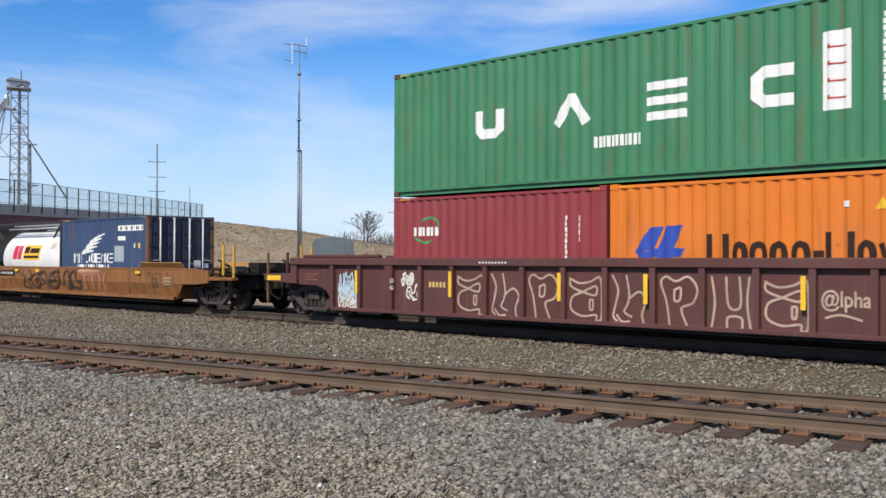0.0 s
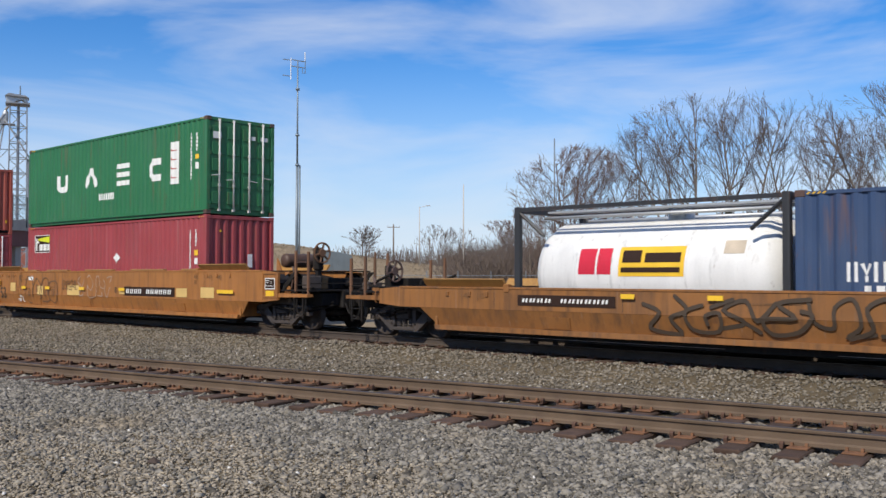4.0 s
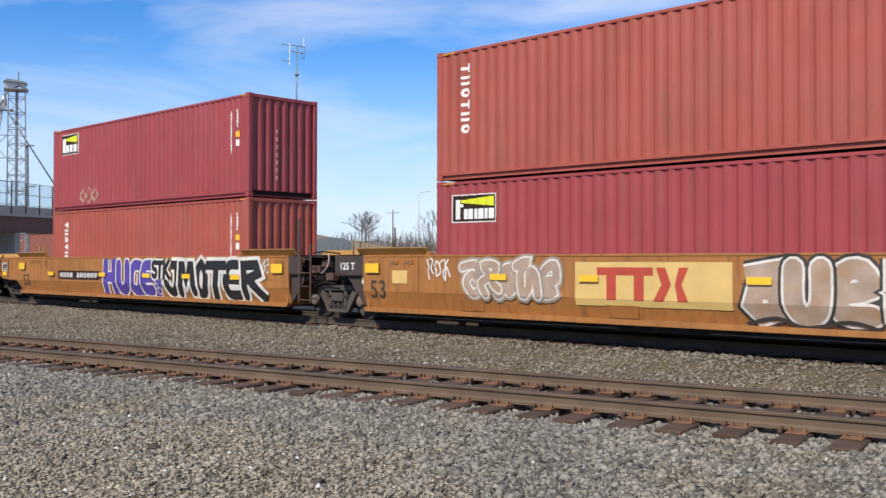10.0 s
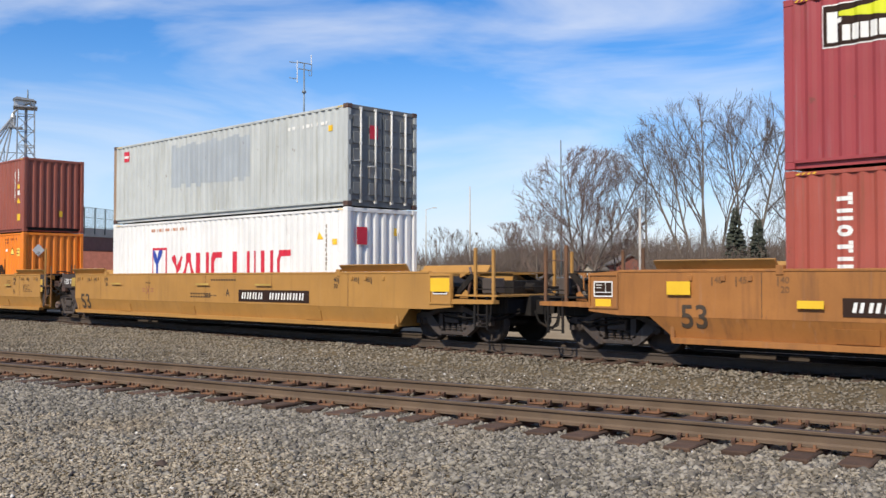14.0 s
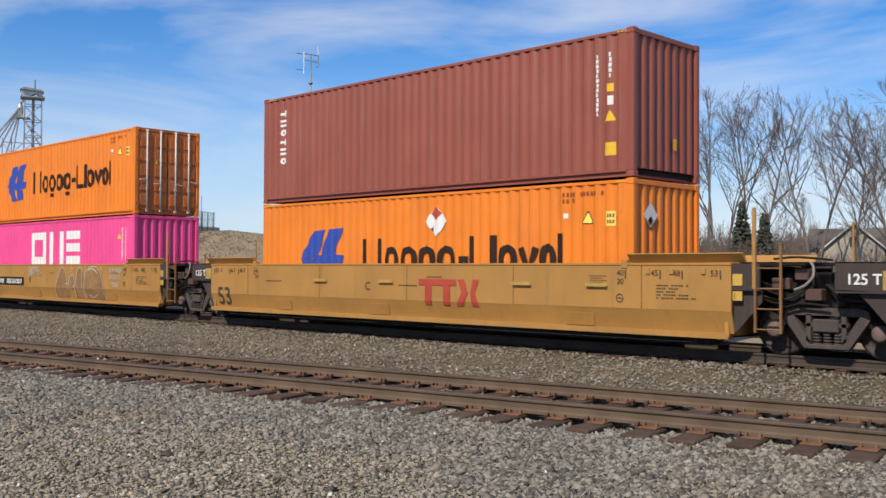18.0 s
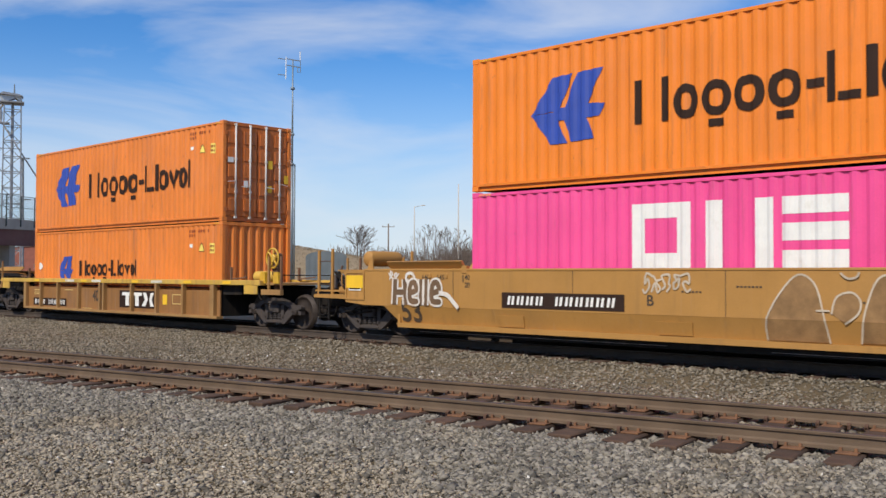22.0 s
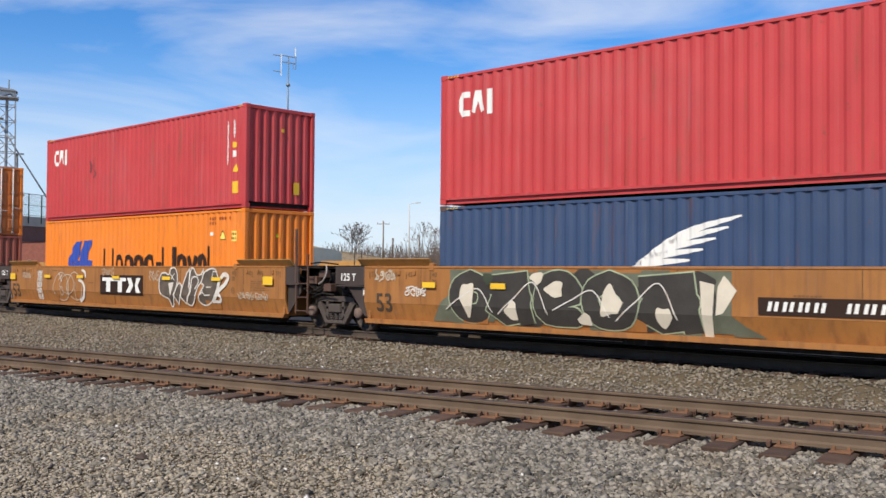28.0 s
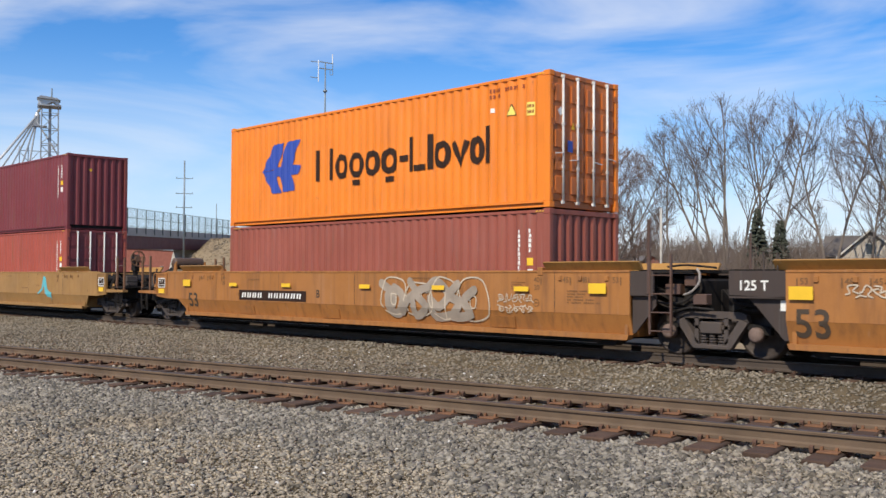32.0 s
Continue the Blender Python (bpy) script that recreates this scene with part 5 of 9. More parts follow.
    for sx in (-1, 1):
        w = Shape()
        for sy in (-1, 1):
            prof = [(0.66, 0.05), (0.66, 0.14), (0.70, 0.20), (0.735, 0.34), (0.71, radius - 0.06), (0.66, radius - 0.01), (0.672, radius + 0.024), (0.69, radius + 0.024), (0.70, radius + 0.002), (0.80, radius - 0.004), (0.805, radius - 0.06), (0.775, radius - 0.07), (0.765, 0.26), (0.80, 0.15), (0.80, 0.09)]
            w.lathe([(sy * t, r) for t, r in (prof if sy > 0 else prof[::-1])], (0, 0, 0), "y", 32)
            w.lathe([(sy * t, r) for t, r in ([(0.8, 0.085), (1.09, 0.085), (1.10, 0.075), (1.10, 0.0)] if sy > 0 else [(1.10, 0.0), (1.10, 0.075), (1.09, 0.085), (0.8, 0.085)])], (0, 0, 0), "y", 14)
            for k in range(3):
                a = 2 * math.pi * k / 3
                w.box(math.cos(a) * 0.05 - 0.014, math.cos(a) * 0.05 + 0.014, min(sy * 1.10, sy * 1.125), max(sy * 1.10, sy * 1.125), math.sin(a) * 0.05 - 0.014, math.sin(a) * 0.05 + 0.014)
        w.tube((0, -0.8, 0), (0, 0.8, 0), 0.082, n=12)
        ws = part("wheelset", w, M["wheel_steel"], tr, "dark steel wheelset")
        ws.matrix_basis = pose(sx * 0.89, 0, 0.457)
        ROLLING.append((ws, radius, sx * 0.89))
    return tr


def coupler(ob, s, x0, x1):
    c = Shape()
    c.box(min(s * x0, s * (x1 - 0.35)), max(s * x0, s * (x1 - 0.35)), -0.16, 0.16, 0.70, 1.02, 0.01)
    c.box(min(s * (x1 - 0.36), s * (x1 - 0.12)), max(s * (x1 - 0.36), s * (x1 - 0.12)), -0.10, 0.10, 0.78, 0.98, 0.02)
    c.prism([(s * (x1 - 0.2), 0.72), (s * (x1 - 0.2), 1.02), (s * (x1 + 0.03), 1.0), (s * (x1 + 0.03), 0.74)], -0.15, -0.02)
    c.prism([(s * (x1 - 0.2), 0.76), (s * (x1 - 0.2), 0.98), (s * (x1 - 0.02), 0.96), (s * (x1 - 0.02), 0.78)], 0.02, 0.14)
    part("coupler", c, M["underframe_black"], ob, "dusty black knuckle coupler")
    h = Shape()
    pts = [(s * (x1 - 0.35), -0.45, 0.80), (s * (x1 - 0.25), -0.42, 0.55), (s * (x1 - 0.05), -0.32, 0.42), (s * (x1 + 0.02), -0.28, 0.44)]
    for a, b in zip(pts, pts[1:]):
        h.tube(a, b, 0.025, n=6)
    part("brake_hose", h, M["underframe_black"], ob)


def ladder(ob, x, w, z0, z1, y, key, rungs=4):
    s = Shape()
    for k in (x, x + w):
        s.box(k - 0.02, k + 0.02, y - 0.02, y + 0.02, z0, z1)
    for i in range(rungs):
        z = z0 + 0.06 + i * (z1 - z0 - 0.45) / max(1, rungs - 1)
        s.tube((x, y, z), (x + w, y, z), 0.014, n=6)
    part("ladder", s, M[key], ob)


def hand_brake(ob, x, z, key, y, stand_key, facing):
    """Spoked wheel on a narrow stand; facing 'side' or 'end'."""
    s, n, R = Shape(), 20, 0.26

    def at(u, v, w):
        """u out of the wheel's face, v along it, w up."""
        return (x + v, y - u, z + w) if facing == "side" else (x + u, y + v, z + w)

    for i in range(n):
        a, b = 2 * math.pi * i / n, 2 * math.pi * (i + 1) / n
        s.tube(at(0, R * math.cos(a), R * math.sin(a)), at(0, R * math.cos(b), R * math.sin(b)), 0.026, n=6)
    for i in range(6):
        a = 2 * math.pi * i / 6 + 0.3
        s.tube(at(-0.02, 0, 0), at(0, (R - 0.01) * math.cos(a), (R - 0.01) * math.sin(a)), 0.028, n=6)
    s.tube(at(-0.04, 0, 0), at(0.03, 0, 0), 0.13, 0.10, n=14)
    part("brake_wheel", s, M[key], ob, "spoked hand-brake wheel")
    q = at(-0.16, 0, 0)
    p = Shape().box(q[0] - 0.11, q[0] + 0.11, q[1] - 0.11, q[1] + 0.11, z - 0.45, z + 0.14, 0.03)
    p.box(q[0] - 0.06, q[0] + 0.06, q[1] - 0.06, q[1] + 0.06, z - 0.95, z - 0.45)
    part("brake_stand", p, M[stand_key], ob)


LENGTHS = (("53", 8.08), ("48", 7.32), ("45", 6.86), ("40", 6.10))
LENGTH_TEXT = {(feet, k): text_mesh(feet, 0.155, M[k]) for feet in ("53", "48", "45", "40", "20") for k in ("stencil_black", "faint_stencil")}


def pipe_run(line, r, n=6):
    """A bent pipe or hose through a few points."""
    s = Shape()
    soft = [Vector(line[0])]
    for k in range(1, len(line) - 1):
        p, q, w = Vector(line[k - 1]), Vector(line[k]), Vector(line[k + 1])
        soft += [q.lerp(p, 0.3), q.lerp(p, 0.08).lerp(w, 0.08), q.lerp(w, 0.3)]
    soft.append(Vector(line[-1]))
    for a, b in zip(soft, soft[1:]):
        s.tube(a, b, r, n=n)
    return s


def well_unit(x, label, key, lead, rear, lead_bogie, rear_bogie, tanks=(-1,), zt=1.61):
    """One 53-foot well: lead and rear are 'joint' (shares a bogie with its neighbour) or 'coupler'."""
    ob = thing("well_car", label, "railway wagon", "well cars", (x, YC, 0))
    LEANING.add(ob.name)
    m = M[key]
    zs, zl, dz = 0.32, KNEE, zt - 1.61
    ends = {1: lead, -1: rear}
    xe = {s: (8.28 if ends[s] == "joint" else 9.28) for s in (1, -1)}
    for sy in (-1, 1):
        up, low = [], []
        y0, y1 = sorted((sy * CS, sy * (CS - 0.05)))
        up = [(-xe[-1], zl), (xe[1], zl), (xe[1], zt), (-xe[-1], zt)]
        if lead == "coupler":
            up[1:2] = [(8.62, zl), (8.62, zl - 0.02), (xe[1], zl - 0.02)]
        part("side_sheet", Shape().prism([(a, max(b, zl)) for a, b in up], y0, y1), m, ob)
        xa, xb = (-8.28 if rear == "joint" else -8.62), (8.28 if lead == "joint" else 8.62)
        xa2, xb2 = (-8.28 if rear == "joint" else -8.18), (8.28 if lead == "joint" else 8.18)
        # the lower sheet leans in under the upper one
        s, pts = Shape(), []
        for d in (0.0, 0.04):
            pts += [(xa, sy * (CS - 0.004 - d), zl), (xb, sy * (CS - 0.004 - d), zl), (xb2, sy * (CS - 0.004 - 0.38 * LEAN - d), zs + 0.10), (xa2, sy * (CS - 0.004 - 0.38 * LEAN - d), zs + 0.10)]
        fs = [(3, 2, 1, 0), (4, 5, 6, 7), (0, 1, 5, 4), (1, 2, 6, 5), (2, 3, 7, 6), (3, 0, 4, 7)]
        part("lower_sheet", s.face_set(pts, fs if sy < 0 else [q[::-1] for q in fs]), m, ob)
        y0, y1 = sorted((sy * (CS + 0.012), sy * (CS - 0.16)))
        part("side_sill", Shape().prism([(xa2 + 0.02, zs + 0.10), (xb2 - 0.02, zs + 0.10), (xb2 - 0.06, zs), (xa2 + 0.06, zs)], y0, y1), m, ob)
        y0, y1 = sorted((sy * (CS + 0.014), sy * (CS - 0.12)))
        part("top_chord", Shape().box(-xe[-1], xe[1], y0, y1, zt - 0.004, zt + 0.045, 0.008), m, ob)
        for s in (1, -1):
            g, a, b = Shape(), 6.15, 8.50
            pts = [(s * a, sy * (CS - 0.10), zt + 0.05), (s * b, sy * (CS - 0.10), zt + 0.05), (s * b, sy * (CS + 0.035), zt + 0.205), (s * a, sy * (CS + 0.035), zt + 0.205),
                   (s * a, sy * (CS - 0.16), zt + 0.05), (s * b, sy * (CS - 0.16), zt + 0.05), (s * b, sy * (CS - 0.03), zt + 0.225), (s * a, sy * (CS - 0.03), zt + 0.225)]
            fs = [(0, 1, 2, 3), (7, 6, 5, 4), (0, 4, 5, 1), (1, 5, 6, 2), (2, 6, 7, 3), (3, 7, 4, 0)]
            part("guide_flare", g.face_set(pts, fs if sy * s < 0 else [q[::-1] for q in fs]), M["flare_paint"] if key != "tan_paint" else m, ob, "flared container guide")
            part("guide_block", Shape().box(min(s * 6.0, s * 6.14), max(s * 6.0, s * 6.14), min(sy * (CS + 0.02), sy * (CS - 0.1)), max(sy * (CS + 0.02), sy * (CS - 0.1)), zt - 0.06, zt + 0.11, 0.01), m, ob)
    fl = Shape()
    for k in range(-8, 9):
        fl.box(k - 0.12, k + 0.12, -CS + 0.12, CS - 0.12, zs + 0.01, zs + 0.095)
    fl.box(-8.1, 8.1, -0.25, 0.25, zs + 0.005, zs + 0.09)
    part("well_floor", fl, M["underframe_black"], ob)
    for sy in (-1, 1):
        y0, y1 = sorted((sy * (CS - 0.17), sy * (CS - 0.42)))
        part("well_beam", Shape().prism([(-8.0, zs), (8.0, zs), (7.8, zs - 0.13), (-7.8, zs - 0.13)], y0, y1), M["underframe_black"], ob)
    for x0, x1, z in ((-7.6, -1.2, 0.235), (0.8, 7.4, 0.225)):
        part("sill_pipe", Shape().tube((x0, -CS + 0.19, z), (x1, -CS + 0.19, z), 0.022, n=6), M["grey_hose"], ob, "thin grey pipe under the sill")
    for xx in (-1.35, 4.6, -5.2):
        pl = Shape()
        pts = [(xx, -CS + 0.12 * LEAN + 0.004, 0.68), (xx + 0.75, -CS + 0.12 * LEAN + 0.004, 0.68), (xx + 0.72, -CS + 0.36 * LEAN + 0.004, 0.44), (xx + 0.03, -CS + 0.36 * LEAN + 0.004, 0.44)]
        pts += [(a, b - 0.022, c2) for a, b, c2 in pts]
        part("access_plate", pl.face_set(pts, [(3, 2, 1, 0), (7, 6, 5, 4)[::-1], (0, 1, 5, 4), (1, 2, 6, 5), (2, 3, 7, 6), (3, 0, 4, 7)]), m, ob)
    for s in (1, -1):
        part("bulkhead", Shape().prism([(s * 8.12, zs + 0.05), (s * 8.12, zt), (s * 8.20, zt), (s * 8.20, zs + 0.05)], -CS + 0.06, CS - 0.06), m, ob)
        if ends[s] == "joint":
            for sy in (-1, 1):
                y0, y1 = sorted((sy * (CS - 0.01), sy * (CS - 0.06)))
                yi, yj = sorted((sy * (CS - 0.10), sy * (CS - 0.14)))
                if s == 1:
                    part("end_plate", Shape().prism([(8.28, 1.20), (8.80, 1.20), (8.80, zt + 0.03), (8.28, zt + 0.03)], y0, y1), M["end_black"], ob, "dark brown end plate")
                    part("end_gusset", Shape().prism([(8.28, zs + 0.14), (8.34, zs + 0.14), (8.80, 0.98), (8.80, 1.20), (8.28, 1.20)], yi, yj), M["end_black"], ob)
                    part("plate_edge", Shape().box(8.28, 8.80, min(y0, yi), max(y1, yj), 1.175, 1.20), M["end_black"], ob)
                else:
                    part("end_plate", Shape().prism([(-8.28, 1.18), (-8.28, zt + 0.03), (-9.34, zt + 0.03), (-9.34, 1.22)], y0, y1), M["end_black"], ob, "dark brown end plate")
                    part("end_gusset", Shape().prism([(-8.28, zs + 0.14), (-8.28, 1.18), (-9.05, 1.20), (-8.86, 1.02), (-8.36, zs + 0.14)], yi, yj), M["end_black"], ob)
                    part("plate_edge", Shape().box(-9.34, -8.28, min(y0, yi), max(y1, yj), 1.165, 1.195), M["end_black"], ob)
            b = Shape()
            b.box(min(s * 8.2, s * 9.62), max(s * 8.2, s * 9.62), -0.42, 0.42, 0.76, 1.30, 0.02)
            b.prism([(s * 8.2, zt), (s * 9.5, 1.42), (s * 9.5, 1.30), (s * 8.2, 1.1)], -0.9, 0.9)
            for yy in (-1.1, 1.1):
                b.prism([(s * 8.22, 1.5), (s * 8.22, 1.38), (s * 9.45, 0.92), (s * 9.45, 1.04)], yy - 0.06, yy + 0.06)
            part("end_beam", b, M["underframe_black"], ob)
            part("articulation_block", Shape().box(min(s * 8.9, s * 9.6), max(s * 8.9, s * 9.6), -1.05, 1.05, 0.86, 1.50, 0.04), M["underframe_black"], ob)
            for k, yy in enumerate((-1.25, -1.12, 1.15)):
                line = [(s * 8.4, yy, 1.25 - 0.1 * k), (s * 8.9, yy - 0.03, 1.02 - 0.08 * k), (s * 9.3, yy, 1.05 - 0.1 * k), (s * 9.6, yy + 0.05, 1.3)]
                part("air_hose", pipe_run(line, 0.025), M["underframe_black"], ob)
            if s == 1:
                part("air_hose", pipe_run([(9.30, -1.22, 1.20), (9.50, -1.28, 1.26), (9.66, -1.28, 1.42), (9.64, -1.24, 1.60), (9.56, -1.2, 1.68)], 0.022), M["grey_hose"], ob, "pale grey air hose")
                for xx, zz, w in ((9.05, 1.30, 0.16), (9.42, 1.46, 0.12), (9.62, 1.12, 0.14)):
                    part("bracket", Shape().box(xx - w, xx + w, -1.22, -1.02, zz - 0.10, zz + 0.10, 0.015), M["rusty_casting"], ob, "rusty bracket")
                part("cross_pipe", pipe_run([(8.9, -1.15, 1.72), (9.3, -1.15, 1.76), (9.9, -1.1, 1.70)], 0.022), M["underframe_black"], ob)
                part("cross_pipe", pipe_run([(9.0, -1.2, 0.86), (9.4, -1.2, 0.98), (9.9, -1.2, 0.94)], 0.022), M["underframe_black"], ob)
            pf = Shape().box(min(s * 8.25, s * 9.55), max(s * 8.25, s * 9.55), -1.35, 1.35, zt + 0.0, zt + 0.04)
            for k in range(5):
                pf.box(min(s * (8.35 + k * 0.25), s * (8.43 + k * 0.25)), max(s * (8.35 + k * 0.25), s * (8.43 + k * 0.25)), -1.3, 1.3, zt + 0.04, zt + 0.06)
            part("walkway", pf, M["underframe_black"], ob)
            if s == 1:
                ladder(ob, 8.72, 0.46, 0.46, 1.95, -CS + 0.02, "rusty_rail_paint" if key == "tan_paint" else "rusty_casting", 4)
                part("grab_post", Shape().box(8.67, 8.73, -CS - 0.01, -CS + 0.05, 1.2, 2.60, 0.01), M["rusty_casting"] if key != "tan_paint" else m, ob, "tall grab post")
                part("grab_post", Shape().box(9.18, 9.22, CS - 0.06, CS - 0.02, 1.2, 2.45, 0.008), M["rusty_casting"] if key != "tan_paint" else m, ob)
                if key == "tan_paint":
                    flat_marks("deck_yellow_paint", [rect(8.31, 8.49, 1.26, 1.46), rect(8.31, 8.49, 1.0, 1.16)], ob, "ochre reflector squares", -CS + 0.004, "reflector")
            else:
                stencil("125 T", -8.88, 1.38, 0.24, "white_marking", ob, -CS + 0.005)
                if key == "tan_paint":
                    part("grab_post", Shape().box(-8.56, -8.50, CS - 0.07, CS - 0.02, 1.3, 2.62, 0.008).box(-8.46, -8.40, CS - 0.07, CS - 0.02, 1.3, 2.62, 0.008).box(-8.56, -8.40, CS - 0.07, CS - 0.02, 2.58, 2.64), M["brake_yellow"], ob, "bright yellow grab post")
                    flat_marks("dull_yellow_marking", [rect(-8.58, -8.30, 1.22, 1.52)], ob, "dull ochre square", -CS + 0.004, "reflector")
                flat_marks("white_marking", [rect(-8.42, -8.30, 0.96, 1.14)], ob, "white sticker", -CS + 0.094)
                hp = Shape()
                for xx in (-8.45, -8.7):
                    hp.tube((xx, -CS + 0.05, zt), (xx, -CS + 0.05, zt + 0.35), 0.015, n=6)
                part("grab_iron", hp, M["bogie_grey_paint"], ob)
        else:
            for sy in (-1, 1):
                y0, y1 = sorted((sy * (CS - 0.005), sy * (CS - 0.06)))
                part("end_box", Shape().prism([(s * 9.28, 0.80), (s * 9.98, 0.86), (s * 9.98, zt - 0.02), (s * 9.28, zt + 0.03)], y0, y1), m, ob)
                y0, y1 = sorted((sy * (CS - 0.01), sy * (CS - 0.2)))
                part("end_sill", Shape().prism([(s * 9.98, 0.93), (s * 11.2, 0.95), (s * 11.2, 1.03), (s * 9.98, 1.04)], y0, y1), m, ob)
            b = Shape()
            b.box(min(s * 8.3, s * 11.3), max(s * 8.3, s * 11.3), -0.36, 0.36, 0.66, 1.12, 0.02)
            b.prism([(s * 8.2, 1.55 + dz), (s * 9.9, 1.3 + dz * 0.6), (s * 9.9, 0.9), (s * 8.2, 0.8)], -1.35, 1.35)
            for yy in (-0.95, 0.95):
                b.prism([(s * 9.9, 1.58 + dz), (s * 10.1, 1.58 + dz), (s * 11.1, 1.05), (s * 10.9, 1.05)], yy - 0.05, yy + 0.05)
            part("end_beam", b, M["underframe_black"], ob)
            pf = Shape().box(min(s * 10.0, s * 11.25), max(s * 10.0, s * 11.25), -1.40, 1.40, 1.10, 1.14)
            pf.box(min(s * 9.3, s * 10.4), max(s * 9.3, s * 10.4), -1.38, 1.38, zt, zt + 0.03)
            part("platform", pf, M["underframe_black" if key != "tan_paint" else "tan_paint"], ob)
            for xx, z1 in ((10.60, 2.16), (11.12, 2.12)):
                for sy in (-1, 1):
                    q = Shape().box(s * xx - 0.035, s * xx + 0.035, sy * 1.38 - 0.03, sy * 1.38 + 0.03, 0.98, z1 + dz * 0.5, 0.008)
                    part("hand_post", q, M["brake_yellow" if dz < -0.1 and s > 0 else "tan_paint" if key == "tan_paint" else "rusty_steel"], ob)
            hr = Shape()
            for xx, z in ((11.12, 1.30),):
                hr.tube((s * xx, -1.38, z), (s * xx, 1.38, z), 0.016, n=6)
            hr.tube((s * 10.6, -1.38, 1.26), (s * 11.12, -1.38, 1.26), 0.016, n=6)
            part("hand_rail", hr, M["underframe_black"], ob)
            ladder(ob, s * 11.0 - (0.36 if s > 0 else 0.0), 0.36, 0.40, 1.1, -CS + 0.04, "underframe_black", 2)
            if s in tanks:
                tk = Shape().lathe([(-0.54, 0.0), (-0.53, 0.12), (-0.49, 0.18), (-0.44, 0.19), (0.44, 0.19), (0.49, 0.18), (0.53, 0.12), (0.54, 0.0)], (s * 9.66, -0.55, 1.91 + dz), "y", 20)
                part("air_tank", tk, M["tank_brown_paint"] if key != "tan_paint" else m, ob, "air tank across the platform")
                for yy in (-1.10, -0.05):
                    part("tank_bracket", Shape().prism([(s * 9.40, zt), (s * 9.62, zt), (s * 9.52, zt + 0.25), (s * 9.42, zt + 0.37)], yy - 0.02, yy + 0.02), m, ob)
            for yy in (-1.32, 1.32):
                part("brace_plate", Shape().prism([(s * 9.98, 1.06), (s * 9.98, 1.22), (s * 10.42, max(1.3, 1.60 + dz)), (s * 10.62, max(1.3, 1.60 + dz))], yy - 0.02, yy + 0.02), M["underframe_black"], ob, "black diagonal brace")
                part("gusset", Shape().prism([(s * 10.10, 1.06), (s * 10.36, 1.06), (s * 10.36, 1.20), (s * 10.28, 1.24)], yy * 1.03 - 0.012, yy * 1.03 + 0.012), m, ob)
                part("gusset", Shape().prism([(s * 10.12, 1.50 + dz), (s * 10.38, 1.62 + dz), (s * 10.12, 1.62 + dz)], yy * 1.03 - 0.012, yy * 1.03 + 0.012), m, ob)
            gear = Shape().box(s * 10.5 - 0.25, s * 10.5 + 0.25, -0.3, 0.9, 1.14, 1.45, 0.02).tube((s * 10.2, 0.2, 1.3), (s * 11.0, 0.2, 1.3), 0.1, n=10)
            part("brake_gear", gear, M["underframe_black"], ob)
            # plain black block added to fill the dark void between the bogies
            part("draft_box", Shape().box(min(s * 9.9, s * 11.15), max(s * 9.9, s * 11.15), -0.95, 0.95, 0.72, 1.06, 0.02), M["underframe_black"], ob)
            for yy in (-1.15, 1.15):
                part("cross_brace", Shape().tube((s * 10.0, yy, 1.52), (s * 11.05, yy, 1.16), 0.035, n=6), M["underframe_black"], ob)
            for q in ((0.0, 0.62), (0.10, 0.54)):
                line = [(s * 9.4, -1.25 + q[0], q[1] + 0.1), (s * 10.2, -1.22 + q[0], q[1]), (s * 10.9, -0.9, q[1] + 0.06), (s * 11.2, -0.6, q[1] + 0.2)]
                for a, b in zip(line, line[1:]):
                    part("brake_pipe", Shape().tube(a, b, 0.022, n=6), M["underframe_black"], ob)
            # stirrup step, grab irons and the levers that crowd the end
            part("stirrup_step", pipe_run([(s * 10.72, -CS + 0.06, 1.0), (s * 10.74, -CS + 0.04, 0.52), (s * 11.08, -CS + 0.04, 0.52), (s * 11.10, -CS + 0.06, 1.0)], 0.018), M["underframe_black"], ob)
            part("grab_iron", pipe_run([(s * 10.05, -CS - 0.01, zt - 0.35), (s * 10.05, -CS - 0.06, zt - 0.33), (s * 10.05, -CS - 0.06, zt - 0.05), (s * 10.05, -CS - 0.01, zt - 0.03)], 0.014), m, ob)
            part("lever", pipe_run([(s * 10.30, -1.30, 1.14), (s * 10.42, -1.30, 1.52), (s * 10.34, -1.28, 1.74 + dz)], 0.03), M["rusty_casting"], ob, "rusty brake lever")
            part("valve_box", Shape().box(s * 10.78 - 0.16, s * 10.78 + 0.16, -1.20, -0.80, 1.16, 1.50 + dz * 0.4, 0.02), M["dusty_bogie_paint"], ob, "dusty valve box")
            part("post_rail", pipe_run([(s * 10.6, -1.38, 1.84 + dz * 0.5), (s * 10.86, -1.39, 1.86 + dz * 0.5), (s * 11.12, -1.38, 1.84 + dz * 0.5)], 0.014), M["rusty_casting"], ob)
            coupler(ob, s, 11.2, 11.84)
            if dz > -0.1:
                flat_marks("black_marking", [rect(s * 9.63 - 0.2, s * 9.63 + 0.2, 1.16, 1.42)], ob, "black inspection panel", -CS - 0.002)
                part("panel_frame", Shape().box(s * 9.63 - 0.32, s * 9.63 + 0.32, -CS - 0.02, -CS, 1.55, 1.60).box(s * 9.63 - 0.32, s * 9.63 + 0.32, -CS - 0.02, -CS, 0.92, 0.96).box(s * 9.63 - 0.34, s * 9.63 - 0.30, -CS - 0.02, -CS, 0.92, 1.60).box(s * 9.63 + 0.30, s * 9.63 + 0.34, -CS - 0.02, -CS, 0.92, 1.60), m, ob)
